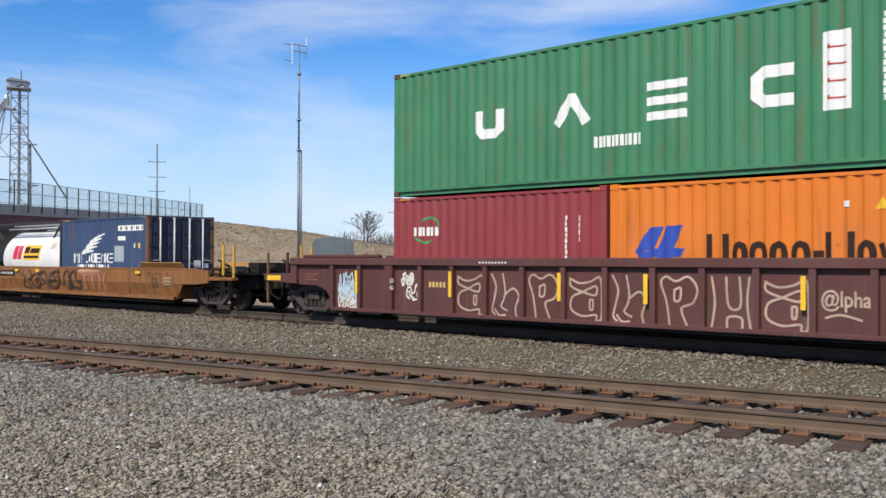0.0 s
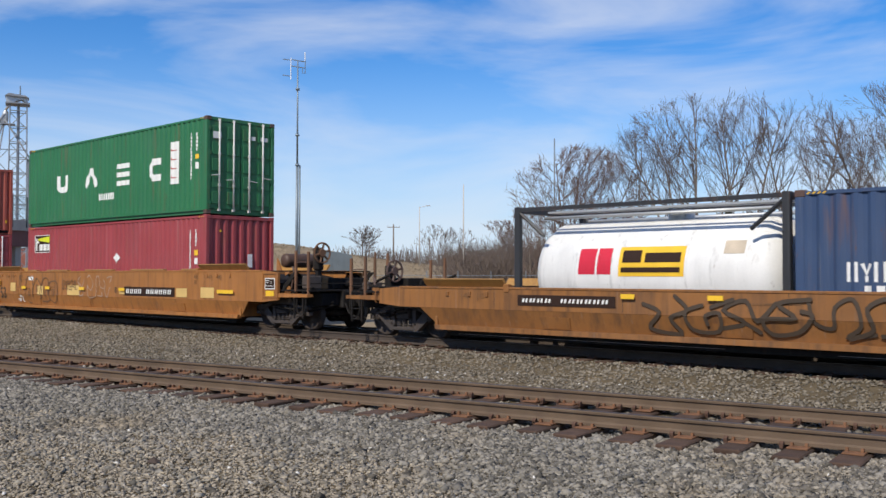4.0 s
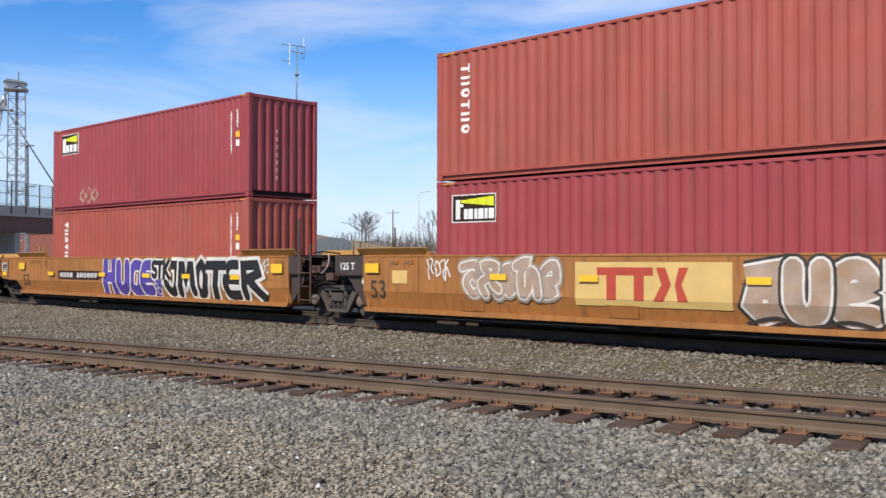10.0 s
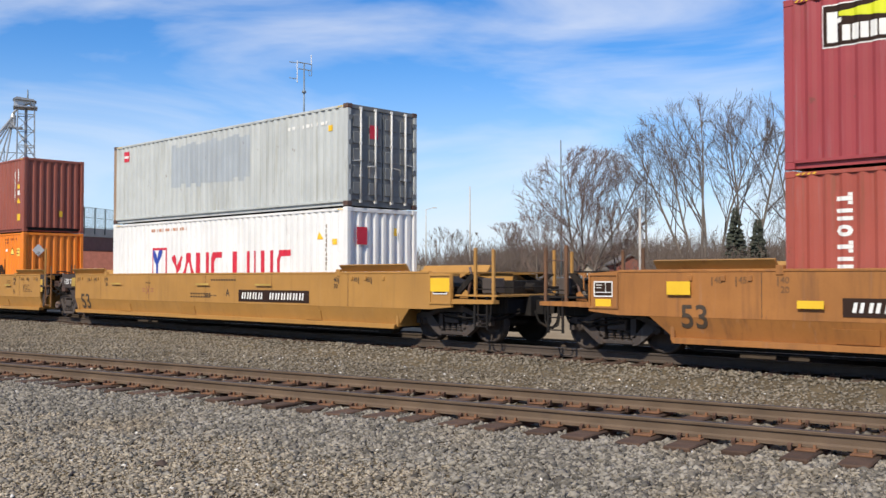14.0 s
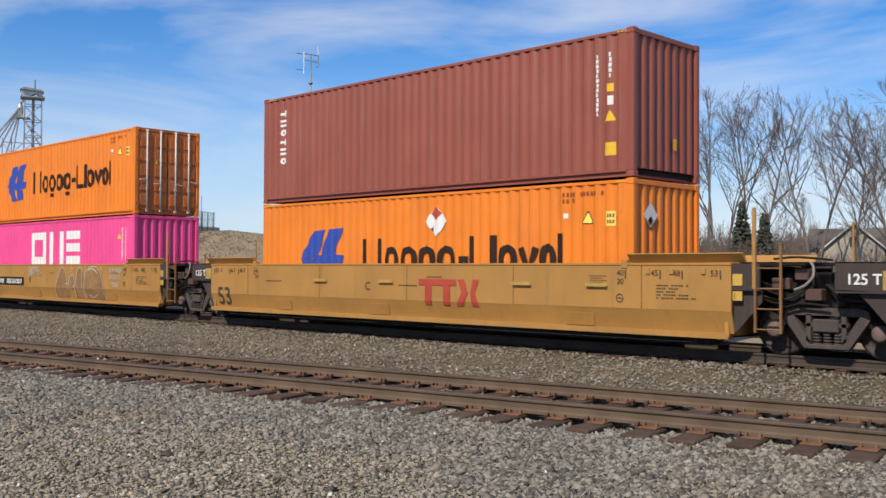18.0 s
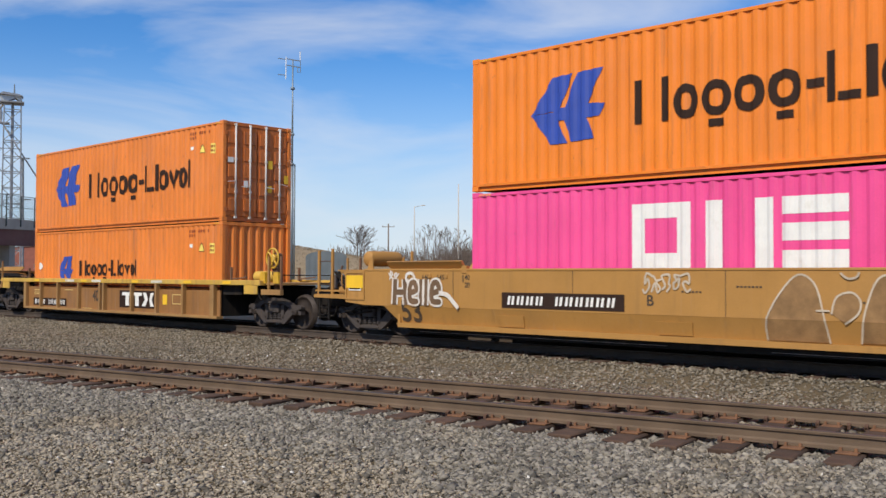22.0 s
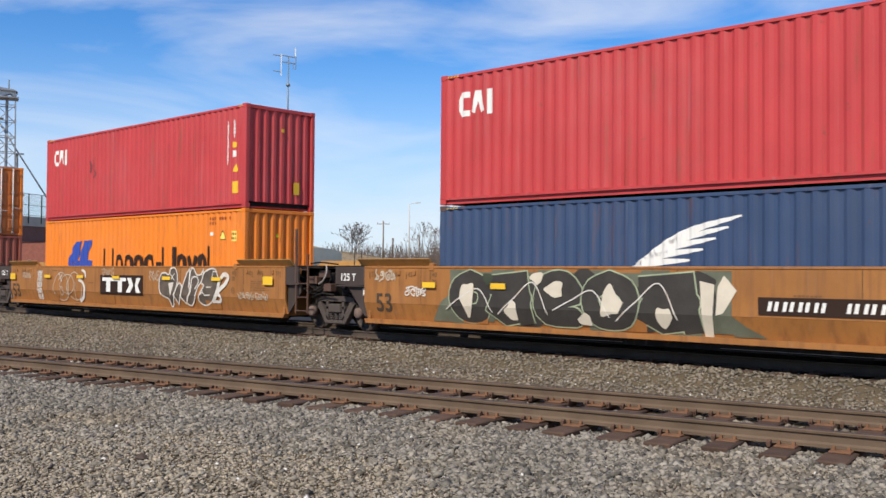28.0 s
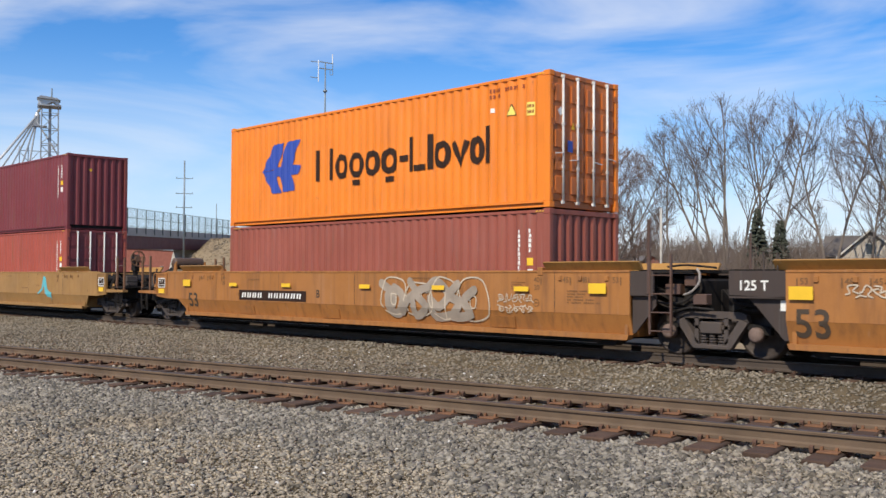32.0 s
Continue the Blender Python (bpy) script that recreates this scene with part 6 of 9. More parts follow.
                flat_marks("white_marking", frame_rect(s * 9.63 - 0.22, s * 9.63 + 0.22, 1.14, 1.44, 0.025) + [rect(s * 9.63 + 0.05, s * 9.63 + 0.062, 1.24, 1.42), rect(s * 9.63 - 0.2, s * 9.63 + 0.2, 1.22, 1.235), rect(s * 9.63 - 0.17, s * 9.63 - 0.02, 1.36, 1.375), rect(s * 9.63 - 0.17, s * 9.63 - 0.05, 1.31, 1.322)], ob, "white inspection panel")
                flat_marks("yellow_marking", [rect(s * 9.63 - 0.18, s * 9.63 + 0.18, 0.92, 1.10)] if key != "tan_paint" else [rect(s * 9.63 - 0.3, s * 9.63 + 0.3, 1.2, 1.5)], ob, "yellow reflector", -CS - 0.009)
    if lead_bogie is not None:
        bogie(ob, lead_bogie, 0.457, "dusty_bogie_paint" if lead == "joint" else "bogie_grey_paint")
    if rear_bogie is not None:
        bogie(ob, rear_bogie)
    # small stencilled lines and hooks along the side
    r = random.Random(int(-x * 10))
    lines = []
    for k in range(4):
        xx, zz = r.uniform(-6.5, 4.5), r.uniform(0.9, zt - 0.11)
        lines += [rect(xx + i * 0.07, xx + i * 0.07 + 0.045, zz, zz + 0.03) for i in range(r.randint(5, 10))]
    if ends[1] == "joint" and zt > 1.5:
        for k, wide in enumerate((0.72, 0.50, 0.42, 0.70, 0.86)):      # paragraph of small writing
            lines += [rect(6.78 + i * 0.052, 6.78 + i * 0.052 + 0.036, 1.23 - k * 0.058, 1.255 - k * 0.058) for i in range(int(wide / 0.052)) if (i + k) % 6 != 5]
        lines += [rect(5.28 + i * 0.05, 5.31 + i * 0.05, 1.40 - k * 0.045, 1.418 - k * 0.045) for k in range(4) for i in range(8 - k % 2 * 2)]
        lines += stroke([(5.97 + 0.075 * math.cos(a * 0.5236), 0.99 + 0.075 * math.sin(a * 0.5236)) for a in range(13)], 0.016) + [rect(5.93, 6.01, 0.98, 1.0)]
    flat_marks("stencil_black" if key == "tan_paint" else "faint_stencil", lines, ob, "small worn stencil lines")
    seams = [rect(q, q + 0.012, zl + 0.01, zt) for q in (-6.4, -3.2, 0.05, 3.3, 6.45)]
    flat_marks("stencil_black", seams, ob, "", -CS - 0.003, "weld_seam")
    hook = Shape().box(-0.04, 0.04, -0.03, 0.0, -0.05, 0.05, 0.005).mesh("side_hook", m)
    for k in (6.6, 7.1, 7.75, -6.6, -7.1, -7.75):
        part("side_hook", hook, None, ob).matrix_basis = pose(k, -CS, zt - 0.11)
    ticks, ink = [], "stencil_black" if key == "tan_paint" else "faint_stencil"
    for feet, at in LENGTHS:
        for s in (1, -1):
            if ends[s] == "coupler" and feet == "53":
                continue
            ticks.append(rect(s * at - 0.014, s * at + 0.014, zt - 0.25, zt - 0.09))
            tm = part("stencil", LENGTH_TEXT[feet, ink], None, ob)
            tm.matrix_basis = pose(s * at - s * 0.12, -CS - 0.006, zt - 0.15, 90)
            if feet == "40" and zt > 1.5:
                tm = part("stencil", LENGTH_TEXT["20", ink], None, ob)
                tm.matrix_basis = pose(s * at - s * 0.12, -CS - 0.006, zt - 0.31, 90)
    flat_marks(ink, ticks, ob)
    CARS.append((ob, x))
    return ob


CARS = []


def board(ob, x0, x1, z0, z1, split=0.37):
    """Black number board with white bars."""
    flat_marks("black_marking", [rect(x0, x1, z0, z1)], ob, "black number board", -CS - 0.006)
    w, n = x1 - x0, 11
    bars = []
    for i in range(n):
        if i == 4:
            continue
        a = x0 + w * (0.05 + 0.90 * i / n)
        for q in (0.0, 0.036):
            bars.append([(a + w * q, z0 + 0.07), (a + w * (q + 0.020), z0 + 0.07), (a + w * (q + 0.030), z1 - 0.07), (a + w * (q + 0.010), z1 - 0.07)])
    flat_marks("white_marking", bars, ob, "white bars on the number board", -CS - 0.011)


def sign_polys(x0, x1, z0, z1):
    """One long bar on two stems, and two chevrons point to point."""
    w, h = x1 - x0, z1 - z0
    f = lambda a, b: (x0 + a * w, z0 + b * h)
    return [rect(x0, x0 + w * 0.63, z1 - h * 0.24, z1), rect(x0 + w * 0.11, x0 + w * 0.22, z0, z1 - h * 0.24), rect(x0 + w * 0.42, x0 + w * 0.53, z0, z1 - h * 0.24),
            [f(0.66, 1), f(0.76, 1), f(0.82, 0.5), f(0.72, 0.5)], [f(0.72, 0.5), f(0.82, 0.5), f(0.74, 0), f(0.63, 0)],
            [f(0.90, 1), f(1.0, 1), f(0.93, 0.5), f(0.86, 0.5)], [f(0.86, 0.5), f(0.93, 0.5), f(1.0, 0), f(0.89, 0)]]


def chevron_logo(ob, x0, x1, z0, z1, key, base=None):
    """The wagon owner's sign as plain bars and a chevron."""
    w, h = x1 - x0, z1 - z0
    if base:
        flat_marks(base, [rect(x0 - w * 0.06, x1 + w * 0.06, z0 - h * 0.18, z1 + h * 0.18)], ob, "", -CS - 0.006)
    polys = sign_polys(x0, x1, z0, z1)
    flat_marks(key, polys, ob, "owner's sign in plain bars", -CS - 0.011)


def blob(cx, cz, rx, rz, r, n=14, wob=0.18):
    out, ph = [], r.uniform(0, 6)
    for i in range(n):
        a = 2 * math.pi * i / n
        k = 1 + wob * math.sin(3 * a + ph) + r.uniform(-wob, wob) * 0.5
        out.append((cx + math.cos(a) * rx * k, cz + math.sin(a) * rz * k))
    return out


def cushion(cx, cz, rx, rz, lean, r, n=18):
    """A rounded, leaning, uneven block."""
    out, k2, ph = [], r.uniform(0.05, 0.16), r.uniform(0, 6)
    for i in range(n):
        a = 2 * math.pi * i / n
        c, s = math.cos(a), math.sin(a)
        q = 1 + k2 * math.sin(2 * a + ph) + r.uniform(-0.05, 0.05)
        x = math.copysign(abs(c) ** 0.6, c) * rx * q
        z = math.copysign(abs(s) ** 0.6, s) * rz * q
        out.append((cx + x + lean * z, cz + z))
    return out


FORMS = ([[(0.3, 0.0), (0.0, 0.35), (0.35, 0.6), (0.1, 1.0), (0.8, 0.9), (0.6, 0.45), (1.0, 0.2)]],
         [[(0.0, 0.8), (0.4, 1.0), (0.9, 0.6), (0.5, 0.3), (0.1, 0.5), (0.3, 0.0), (1.1, 0.1)]],
         [[(0.5, 0.9), (0.15, 0.6), (0.3, 0.1), (0.8, 0.1), (0.85, 0.6), (0.55, 0.55), (0.6, 0.3)], [(0.7, 0.8), (1.15, 1.0)]],
         [[(0.0, 0.1), (0.5, 0.35), (0.05, 0.7), (0.5, 1.0), (0.75, 0.4), (1.1, 0.9)], [(0.5, 0.35), (0.8, 0.0)]],
         [[(-0.1, 1.0), (0.3, 0.75), (0.2, 0.2), (0.55, 0.0), (0.7, 0.5), (1.05, 0.55)], [(0.45, 0.9), (0.9, 0.95), (1.0, 0.75)]],
         [[(0.0, 0.0), (0.15, 0.6), (0.5, 0.75), (0.45, 0.2), (0.8, 0.0), (0.95, 0.7), (0.7, 1.0), (1.2, 0.9)]],
         [[(0.9, 0.0), (0.3, 0.1), (0.6, 0.45), (0.1, 0.55), (0.2, 0.95), (0.7, 0.85), (0.95, 0.45), (0.75, 0.3)]])


def sprayed_forms(ob, x0, x1, z0, z1, n, fill, line, halo, seed, label, y=-CS - 0.010, fat=0.24, square=False, shine=None):
    """A row of fat sprayed forms that crowd one another: halo, outline, fill, a thin gleam."""
    r = random.Random(seed)
    w, h = (x1 - x0) / n, z1 - z0
    order = list(range(len(FORMS)))
    r.shuffle(order)
    for i in range(n):
        f = fat * h * r.uniform(0.9, 1.1)
        a, b = x0 + w * i - 0.12 * w + f / 2, x0 + w * (i + 1) + 0.14 * w - f / 2
        za, zb = z0 + f / 2 + r.uniform(0, 0.08) * h, z1 - f / 2 - r.uniform(0, 0.10) * h
        lean, flip, turn = r.uniform(-0.12, 0.12) * w, r.random() < 0.5, r.random() < 0.5
        lines = []
        for p in FORMS[order[i % len(order)]]:
            p = [(1 - u if flip else u, 1 - v if turn else v) for u, v in p]
            q = [(px + lean * (pz - 0.5 * (za + zb)) / h + r.gauss(0, 0.02) * w, pz + r.gauss(0, 0.02) * h) for px, pz in in_box(p, a, b, za, zb)]
            lines.append(q if square and len(q) < 5 else smooth_line(q, 4))
        yy = y - 0.0125 * (i % 2)
        for key, wide, d in ((halo, f + 0.17, 0.0), (line, f + 0.07, 0.004), (fill, f, 0.008)):
            if key:
                flat_marks(key, [t for q in lines for t in stroke(q, wide, not square)], ob, label, yy - d, "graffiti")
        if shine:
            flat_marks(shine, [t for q in lines if len(q) > 5 for t in stroke([(px - f * 0.22, pz + f * 0.18) for px, pz in q[1:-2]], 0.028)], ob, label, yy - 0.0125, "graffiti")


GLYPH = {"H": [[(0.16, 1), (0.10, 0)], [(0.86, 1), (0.92, 0)], [(0.16, 0.48), (0.86, 0.48)]],
         "U": [[(0.06, 1), (0.06, 0.32), (0.30, 0.02), (0.70, 0.02), (0.94, 0.32), (0.94, 1)]],
         "G": [[(1.0, 0.94), (0.34, 0.96), (0.04, 0.62), (0.06, 0.22), (0.34, 0.0), (0.98, 0.0)], [(0.98, 0.0), (0.98, 0.44)]],
         "E": [[(1.0, 0.96), (0.30, 0.94), (0.06, 0.60), (0.06, 0.34), (0.30, 0.03), (1.0, 0.02)], [(0.06, 0.50), (0.82, 0.50)]],
         "S": [[(0.96, 0.86), (0.50, 1.0), (0.08, 0.80), (0.22, 0.56), (0.80, 0.44), (0.92, 0.18), (0.50, 0.0), (0.04, 0.12)]],
         "T": [[(0.0, 0.94), (1.0, 0.94)], [(0.52, 0.94), (0.44, 0)]],
         "K": [[(0.16, 1), (0.12, 0)], [(0.98, 1), (0.26, 0.46), (1.04, 0)]],
         "J": [[(0.62, 0.94), (1.0, 0.94)], [(0.86, 0.94), (0.86, 0.40), (0.74, 0.14), (0.48, 0.02), (0.20, 0.16), (0.04, 0.42)]],
         "M": [[(0.08, 0.0), (0.16, 0.92), (0.26, 0.92), (0.48, 0.42), (0.68, 0.92), (0.78, 0.92), (0.94, 0.06)]],
         "O": [[(0.5, 0.98), (0.14, 0.80), (0.04, 0.46), (0.20, 0.10), (0.5, 0.02), (0.82, 0.10), (0.96, 0.46), (0.86, 0.80), (0.5, 0.98)]],
         "R": [[(0.20, 0.0), (0.12, 0.94), (0.78, 0.96), (0.90, 0.70), (0.30, 0.50)], [(0.40, 0.52), (1.10, 0.0)]],
         "a": [[(0.10, 0.86), (0.80, 0.94), (0.90, 0.04)], [(0.90, 0.50), (0.20, 0.54), (0.06, 0.22), (0.36, 0.0), (0.90, 0.12)]],
         "e": [[(0.10, 0.46), (0.90, 0.60), (0.70, 0.96), (0.26, 0.92), (0.06, 0.50), (0.20, 0.08), (0.94, 0.04)]],
         "l": [[(0.55, 1.0), (0.45, 0.0)]],
         "k": [[(0.10, 1.0), (0.10, 0.1)], [(0.86, 0.92), (0.16, 0.52), (1.0, 0.0)]]}


def sprayed_letters(ob, letters, z0, z1, fill, line, halo, label, fat=0.28, y=-CS - 0.010, rim=0.055, shine=None):
    """Fat sprayed letters (sign, from, to) that crowd one another: halo, edge and fill."""
    h = z1 - z0
    for i, (sign, xa, xb) in enumerate(letters):
        f = min(fat * h, 0.40 * (xb - xa))
        lines = [in_box(p, xa + f / 2, xb - f / 2, z0 + f / 2, z1 - f / 2) for p in GLYPH[sign]]
        lines = [smooth_line(q, 3) if len(q) > 5 and sign != "M" else q for q in lines]
        for k, q in enumerate(lines):
            if q[0] != q[-1] and math.hypot(q[0][0] - q[-1][0], q[0][1] - q[-1][1]) < 1e-6:
                q[-1] = q[0]
            elif len(q) < 5:                      # square ends reach the letter's full height
                lines[k] = [tuple(2 * Vector(q[0]) - Vector(q[0]).lerp(Vector(q[1]), 0.5 * f / (Vector(q[1]) - Vector(q[0])).length))] + q[1:-1] + [tuple(2 * Vector(q[-1]) - Vector(q[-1]).lerp(Vector(q[-2]), 0.5 * f / (Vector(q[-2]) - Vector(q[-1])).length))]
        yy = y - 0.0125 * (i % 2)
        for key, wide, d in ((halo, f + 4.4 * rim, 0.0), (line, f + 2 * rim, 0.004), (fill, f, 0.008)):
            if key:
                flat_marks(key, [t for q in lines for t in stroke(q, wide, len(q) > 4)], ob, label, yy - d, "graffiti")
        if shine:
            flat_marks(shine, [t for q in lines for t in stroke([(px - f * 0.2, pz + f * 0.2) for px, pz in q], 0.03)], ob, label, yy - 0.0122, "graffiti")


def outline_forms(ob, x0, x1, z0, z1, n, key, seed, width=0.035, label="thin sprayed outlines", y=-CS - 0.012, fat=0.30):
    """Hollow swollen forms: only their outlines are sprayed."""
    r = random.Random(seed)
    w, h = (x1 - x0) / n, z1 - z0
    for i in range(n):
        a, b = x0 + i * w, x0 + (i + 1) * w
        top, foot = z1 - r.uniform(0, 0.14) * h, z0 + r.uniform(0, 0.14) * h
        g = w * 0.08
        arch = [(a, foot + 0.18 * h), (a - g, (foot + top) / 2), (a + 0.15 * w, top - 0.08 * h), ((a + b) / 2, top), (b - 0.12 * w, top - 0.10 * h), (b + g * 0.4, (foot + top) / 2), (b - 0.05 * w, foot + 0.14 * h), ((a + b) / 2, foot), (a + 0.1 * w, foot + 0.10 * h)]
        arch = [(px + r.gauss(0, 0.03) * w, pz + r.gauss(0, 0.03) * h) for px, pz in arch]
        polys = stroke(smooth_line(arch, 4), width)
        cx, cz = (a + b) / 2, (foot + top) / 2 + r.uniform(-0.1, 0.15) * h
        if r.random() < 0.6:
            polys += stroke(smooth_line([(cx - 0.1 * w, cz + 0.12 * h), (cx + 0.1 * w, cz + 0.10 * h), (cx + 0.08 * w, cz - 0.12 * h), (cx - 0.08 * w, cz - 0.10 * h), (cx - 0.1 * w, cz + 0.12 * h)], 3), width * 0.85)
        else:
            polys += stroke([(cx, foot + 0.02 * h), (cx + r.uniform(-0.08, 0.08) * w, cz)], width * 0.85)
        flat_marks(key, polys, ob, label, y, "graffiti")


def scribble(ob, x0, x1, z0, z1, n, key, seed, width=0.03, label="thin sprayed scribble", y=-CS - 0.013):
    """A quick tag: small looped and angular marks in a row."""
    r = random.Random(seed)
    w, h = (x1 - x0) / n, z1 - z0
    for i in range(n):
        a = x0 + i * w
        f, flip, turn = FORMS[r.randrange(len(FORMS))], r.random() < 0.5, r.random() < 0.5
        polys = []
        for p in f:
            p = [(1 - u if flip else u, 1 - v if turn else v) for u, v in p]
            q = [(px + r.gauss(0, 0.07) * w, pz + r.gauss(0, 0.05) * h) for px, pz in in_box(p, a + 0.05 * w, a + 0.92 * w, z0 + r.uniform(0, 0.15) * h, z1 - r.uniform(0, 0.15) * h)]
            polys += stroke(smooth_line(q, 4), width)
        flat_marks(key, polys, ob, label, y, "graffiti")


def reflectors(ob, xs, z=0.98, w=0.42, h=0.12, key="yellow_marking"):
    flat_marks(key, [rect(x, x + w, z, z + h) for x in xs], ob, "yellow reflective strips", -CS - 0.058, "reflector")


def patches(ob, spots):
    flat_marks("cream_marking", [rect(*s) for s in spots], ob, "pale repaint patches", -CS - 0.008, "patch")


# dark red car with outside posts
def post_car(x):
    ob = thing("well_car", "dark maroon steel well car with outside posts and pale graffiti", "railway wagon", "well cars", (x, YC, 0))
    m, zt, zs = M["tuscan_paint"], 1.46, 0.30
    arch = [(-8.15, zs), (-8.20, 0.55), (-8.40, 0.78), (-8.75, 0.88), (-9.5, 0.90)]
    for sy in (-1, 1):
        y0, y1 = sorted((sy * (CS - 0.10), sy * (CS - 0.14)))
        lower = arch + [(-9.5, zt)] + [(9.5, zt)] + [(-a, b) for a, b in arch[::-1]]
        part("side_sheet", Shape().prism(lower, y0, y1), m, ob)
        y0, y1 = sorted((sy * (CS + 0.02), sy * (CS - 0.16)))
        part("top_chord", Shape().box(-9.75, 9.75, y0, y1, zt - 0.06, zt + 0.12, 0.015), m, ob)
        part("side_sill", Shape().box(-8.1, 8.1, y0, y1, zs - 0.02, zs + 0.06, 0.01), m, ob)
        k = -8.02
        xs = [-8.06, -7.04, -5.98, -4.95, -3.95, -2.97, -1.95, -0.90, 0.10, 1.16, 2.17, 3.19, 4.17, 5.16, 6.2, 7.2, 8.06]
        for q in xs:
            w = 0.12 if abs(abs(q) - 5.98) < 0.1 else 0.055
            y0, y1 = sorted((sy * CS, sy * (CS - 0.11)))
            p = Shape().prism([(q - w, zs + 0.05), (q + w, zs + 0.05), (q + w * 1.1, zt - 0.05), (q - w * 1.1, zt - 0.05)], y0, y1)
            part("post", p, m, ob)
        for s in (-1, 1):
            y0, y1 = sorted((sy * (CS + 0.01), sy * (CS - 0.12)))
            part("guide_flare", Shape().box(min(s * 6.3, s * 9.2), max(s * 6.3, s * 9.2), y0, y1, zt + 0.12, zt + 0.20, 0.02), m, ob, "raised container guide")
    fl = Shape()
    for k in range(-8, 9):
        fl.box(k - 0.1, k + 0.1, -CS + 0.15, CS - 0.15, zs + 0.02, zs + 0.1)
    part("well_floor", fl, M["underframe_black"], ob)
    for s in (-1, 1):
        part("bulkhead", Shape().box(min(s * 8.1, s * 8.2), max(s * 8.1, s * 8.2), -CS + 0.15, CS - 0.15, zs + 0.05, zt), m, ob)
        b = Shape().box(min(s * 8.2, s * 11.2), max(s * 8.2, s * 11.2), -0.36, 0.36, 0.68, 1.12, 0.02)
        b.prism([(s * 8.2, zt), (s * 9.6, 1.25), (s * 9.6, 0.95), (s * 8.2, 0.9)], -1.3, 1.3)
        part("end_beam", b, M["underframe_black"], ob)
        for sy in (-1, 1):
            e = Shape()
            y0, y1 = sorted((sy * (CS - 0.02), sy * (CS - 0.10)))
            e.prism([(s * 9.5, 0.92), (s * 10.9, 0.98), (s * 10.9, 1.12), (s * 9.75, 1.14), (s * 9.75, zt - 0.08), (s * 9.5, zt - 0.05)], y0, y1)
            part("end_box", e, m, ob)
        part("platform", Shape().box(min(s * 9.7, s * 11.1), max(s * 9.7, s * 11.1), -1.38, 1.38, 1.12, 1.16), m, ob)
        for xx in (10.0, 10.85):
            for sy in (-1, 1):
                part("hand_post", Shape().box(s * xx - 0.03, s * xx + 0.03, sy * 1.38 - 0.025, sy * 1.38 + 0.025, 0.4 if xx > 10.5 else 1.0, 1.72), M["tuscan_paint" if xx < 10.5 else "rusty_steel"], ob)
        flat_marks("yellow_marking", [rect(s * 10.45 - 0.3, s * 10.45 + 0.3, 0.99, 1.12)], ob, "yellow reflector", -CS + 0.01, "reflector")
        coupler(ob, s, 11.0, 11.78)
        bogie(ob, s * 9.25)
    flat_marks("yellow_marking", [rect(q, q + 0.09, 0.72, 1.28) for q in (-7.16, -4.02, -1.02, 0.98, 3.98, 6.9)], ob, "yellow reflective strips", -CS - 0.006, "reflector")
    yb = -CS + 0.094
    for k, (z, key) in enumerate(((0.95, "blue_white_spray"), (0.62, "white_spray"), (0.80, "blue_white_spray"))):
        scribble(ob, -7.9, -7.15, z - 0.28, z + 0.26, 5, key, 5 + k, 0.035, "blue-white sprayed tag", yb - 0.001 * k)
    scribble(ob, -7.8, -7.2, 0.36, 0.55, 2, "white_spray", 9, 0.04, "blue-white sprayed tag", yb - 0.003)
    scribble(ob, -5.62, -5.2, 0.92, 1.22, 3, "white_spray", 6, 0.05, "white sprayed tag", yb)
    scribble(ob, -5.5, -5.0, 0.6, 0.95, 2, "white_spray", 7, 0.045, "white sprayed tag", yb)
    loops = ([[(0.02, 0.92), (0.3, 0.82), (0.65, 0.86), (0.93, 0.95), (0.98, 0.5), (0.96, 0.04), (0.82, 0.0), (0.80, 0.12), (0.4, 0.08), (0.05, 0.22), (0.08, 0.5), (0.4, 0.62), (0.8, 0.76), (0.80, 0.56), (0.5, 0.60), (0.05, 0.74), (0.02, 0.92)], [(0.62, 0.45), (0.72, 0.44), (0.70, 0.24), (0.62, 0.25), (0.62, 0.45)]],
             [[(0.02, 1.0), (0.18, 0.7), (0.10, 0.35), (0.04, 0.12), (0.14, 0.02)], [(0.42, 1.0), (0.50, 0.62), (0.46, 0.40), (0.36, 0.22), (0.56, 0.12)], [(0.52, 0.52), (0.78, 0.66), (0.98, 0.48), (0.86, 0.20), (0.90, 0.0)], [(0.14, 0.14), (0.30, 0.0), (0.5, 0.02)]],
             [[(0.25, 0.0), (0.16, 0.5), (0.02, 0.86), (0.16, 1.0), (0.42, 0.90), (0.74, 1.0), (0.97, 0.76), (0.86, 0.46), (0.56, 0.34), (0.70, 0.0)], [(0.38, 0.72), (0.54, 0.76), (0.52, 0.52), (0.38, 0.50), (0.38, 0.72)]],
             [[(0.04, 1.0), (0.12, 0.5), (0.04, 0.0)], [(0.40, 1.0), (0.46, 0.42), (0.74, 0.42), (0.72, 1.0)], [(0.96, 1.0), (0.90, 0.5), (0.98, 0.0)], [(0.42, 0.0), (0.44, 0.20), (0.76, 0.20), (0.78, 0.0)]])
    for k, q in zip((0, 1, 2, 0, 1, 2, 3, 0), xs[4:]):
        polys = [t for p in loops[k] for t in stroke(smooth_line(in_box(p, q + 0.12, q + 0.90, 0.37, 1.24), 4), 0.042)]
        flat_marks("loop_spray", polys, ob, "pale sprayed outline letters", yb, "graffiti")
    stencil("@lpha", 4.68, 0.90, 0.36, "loop_spray", ob, yb - 0.002, 0.85)
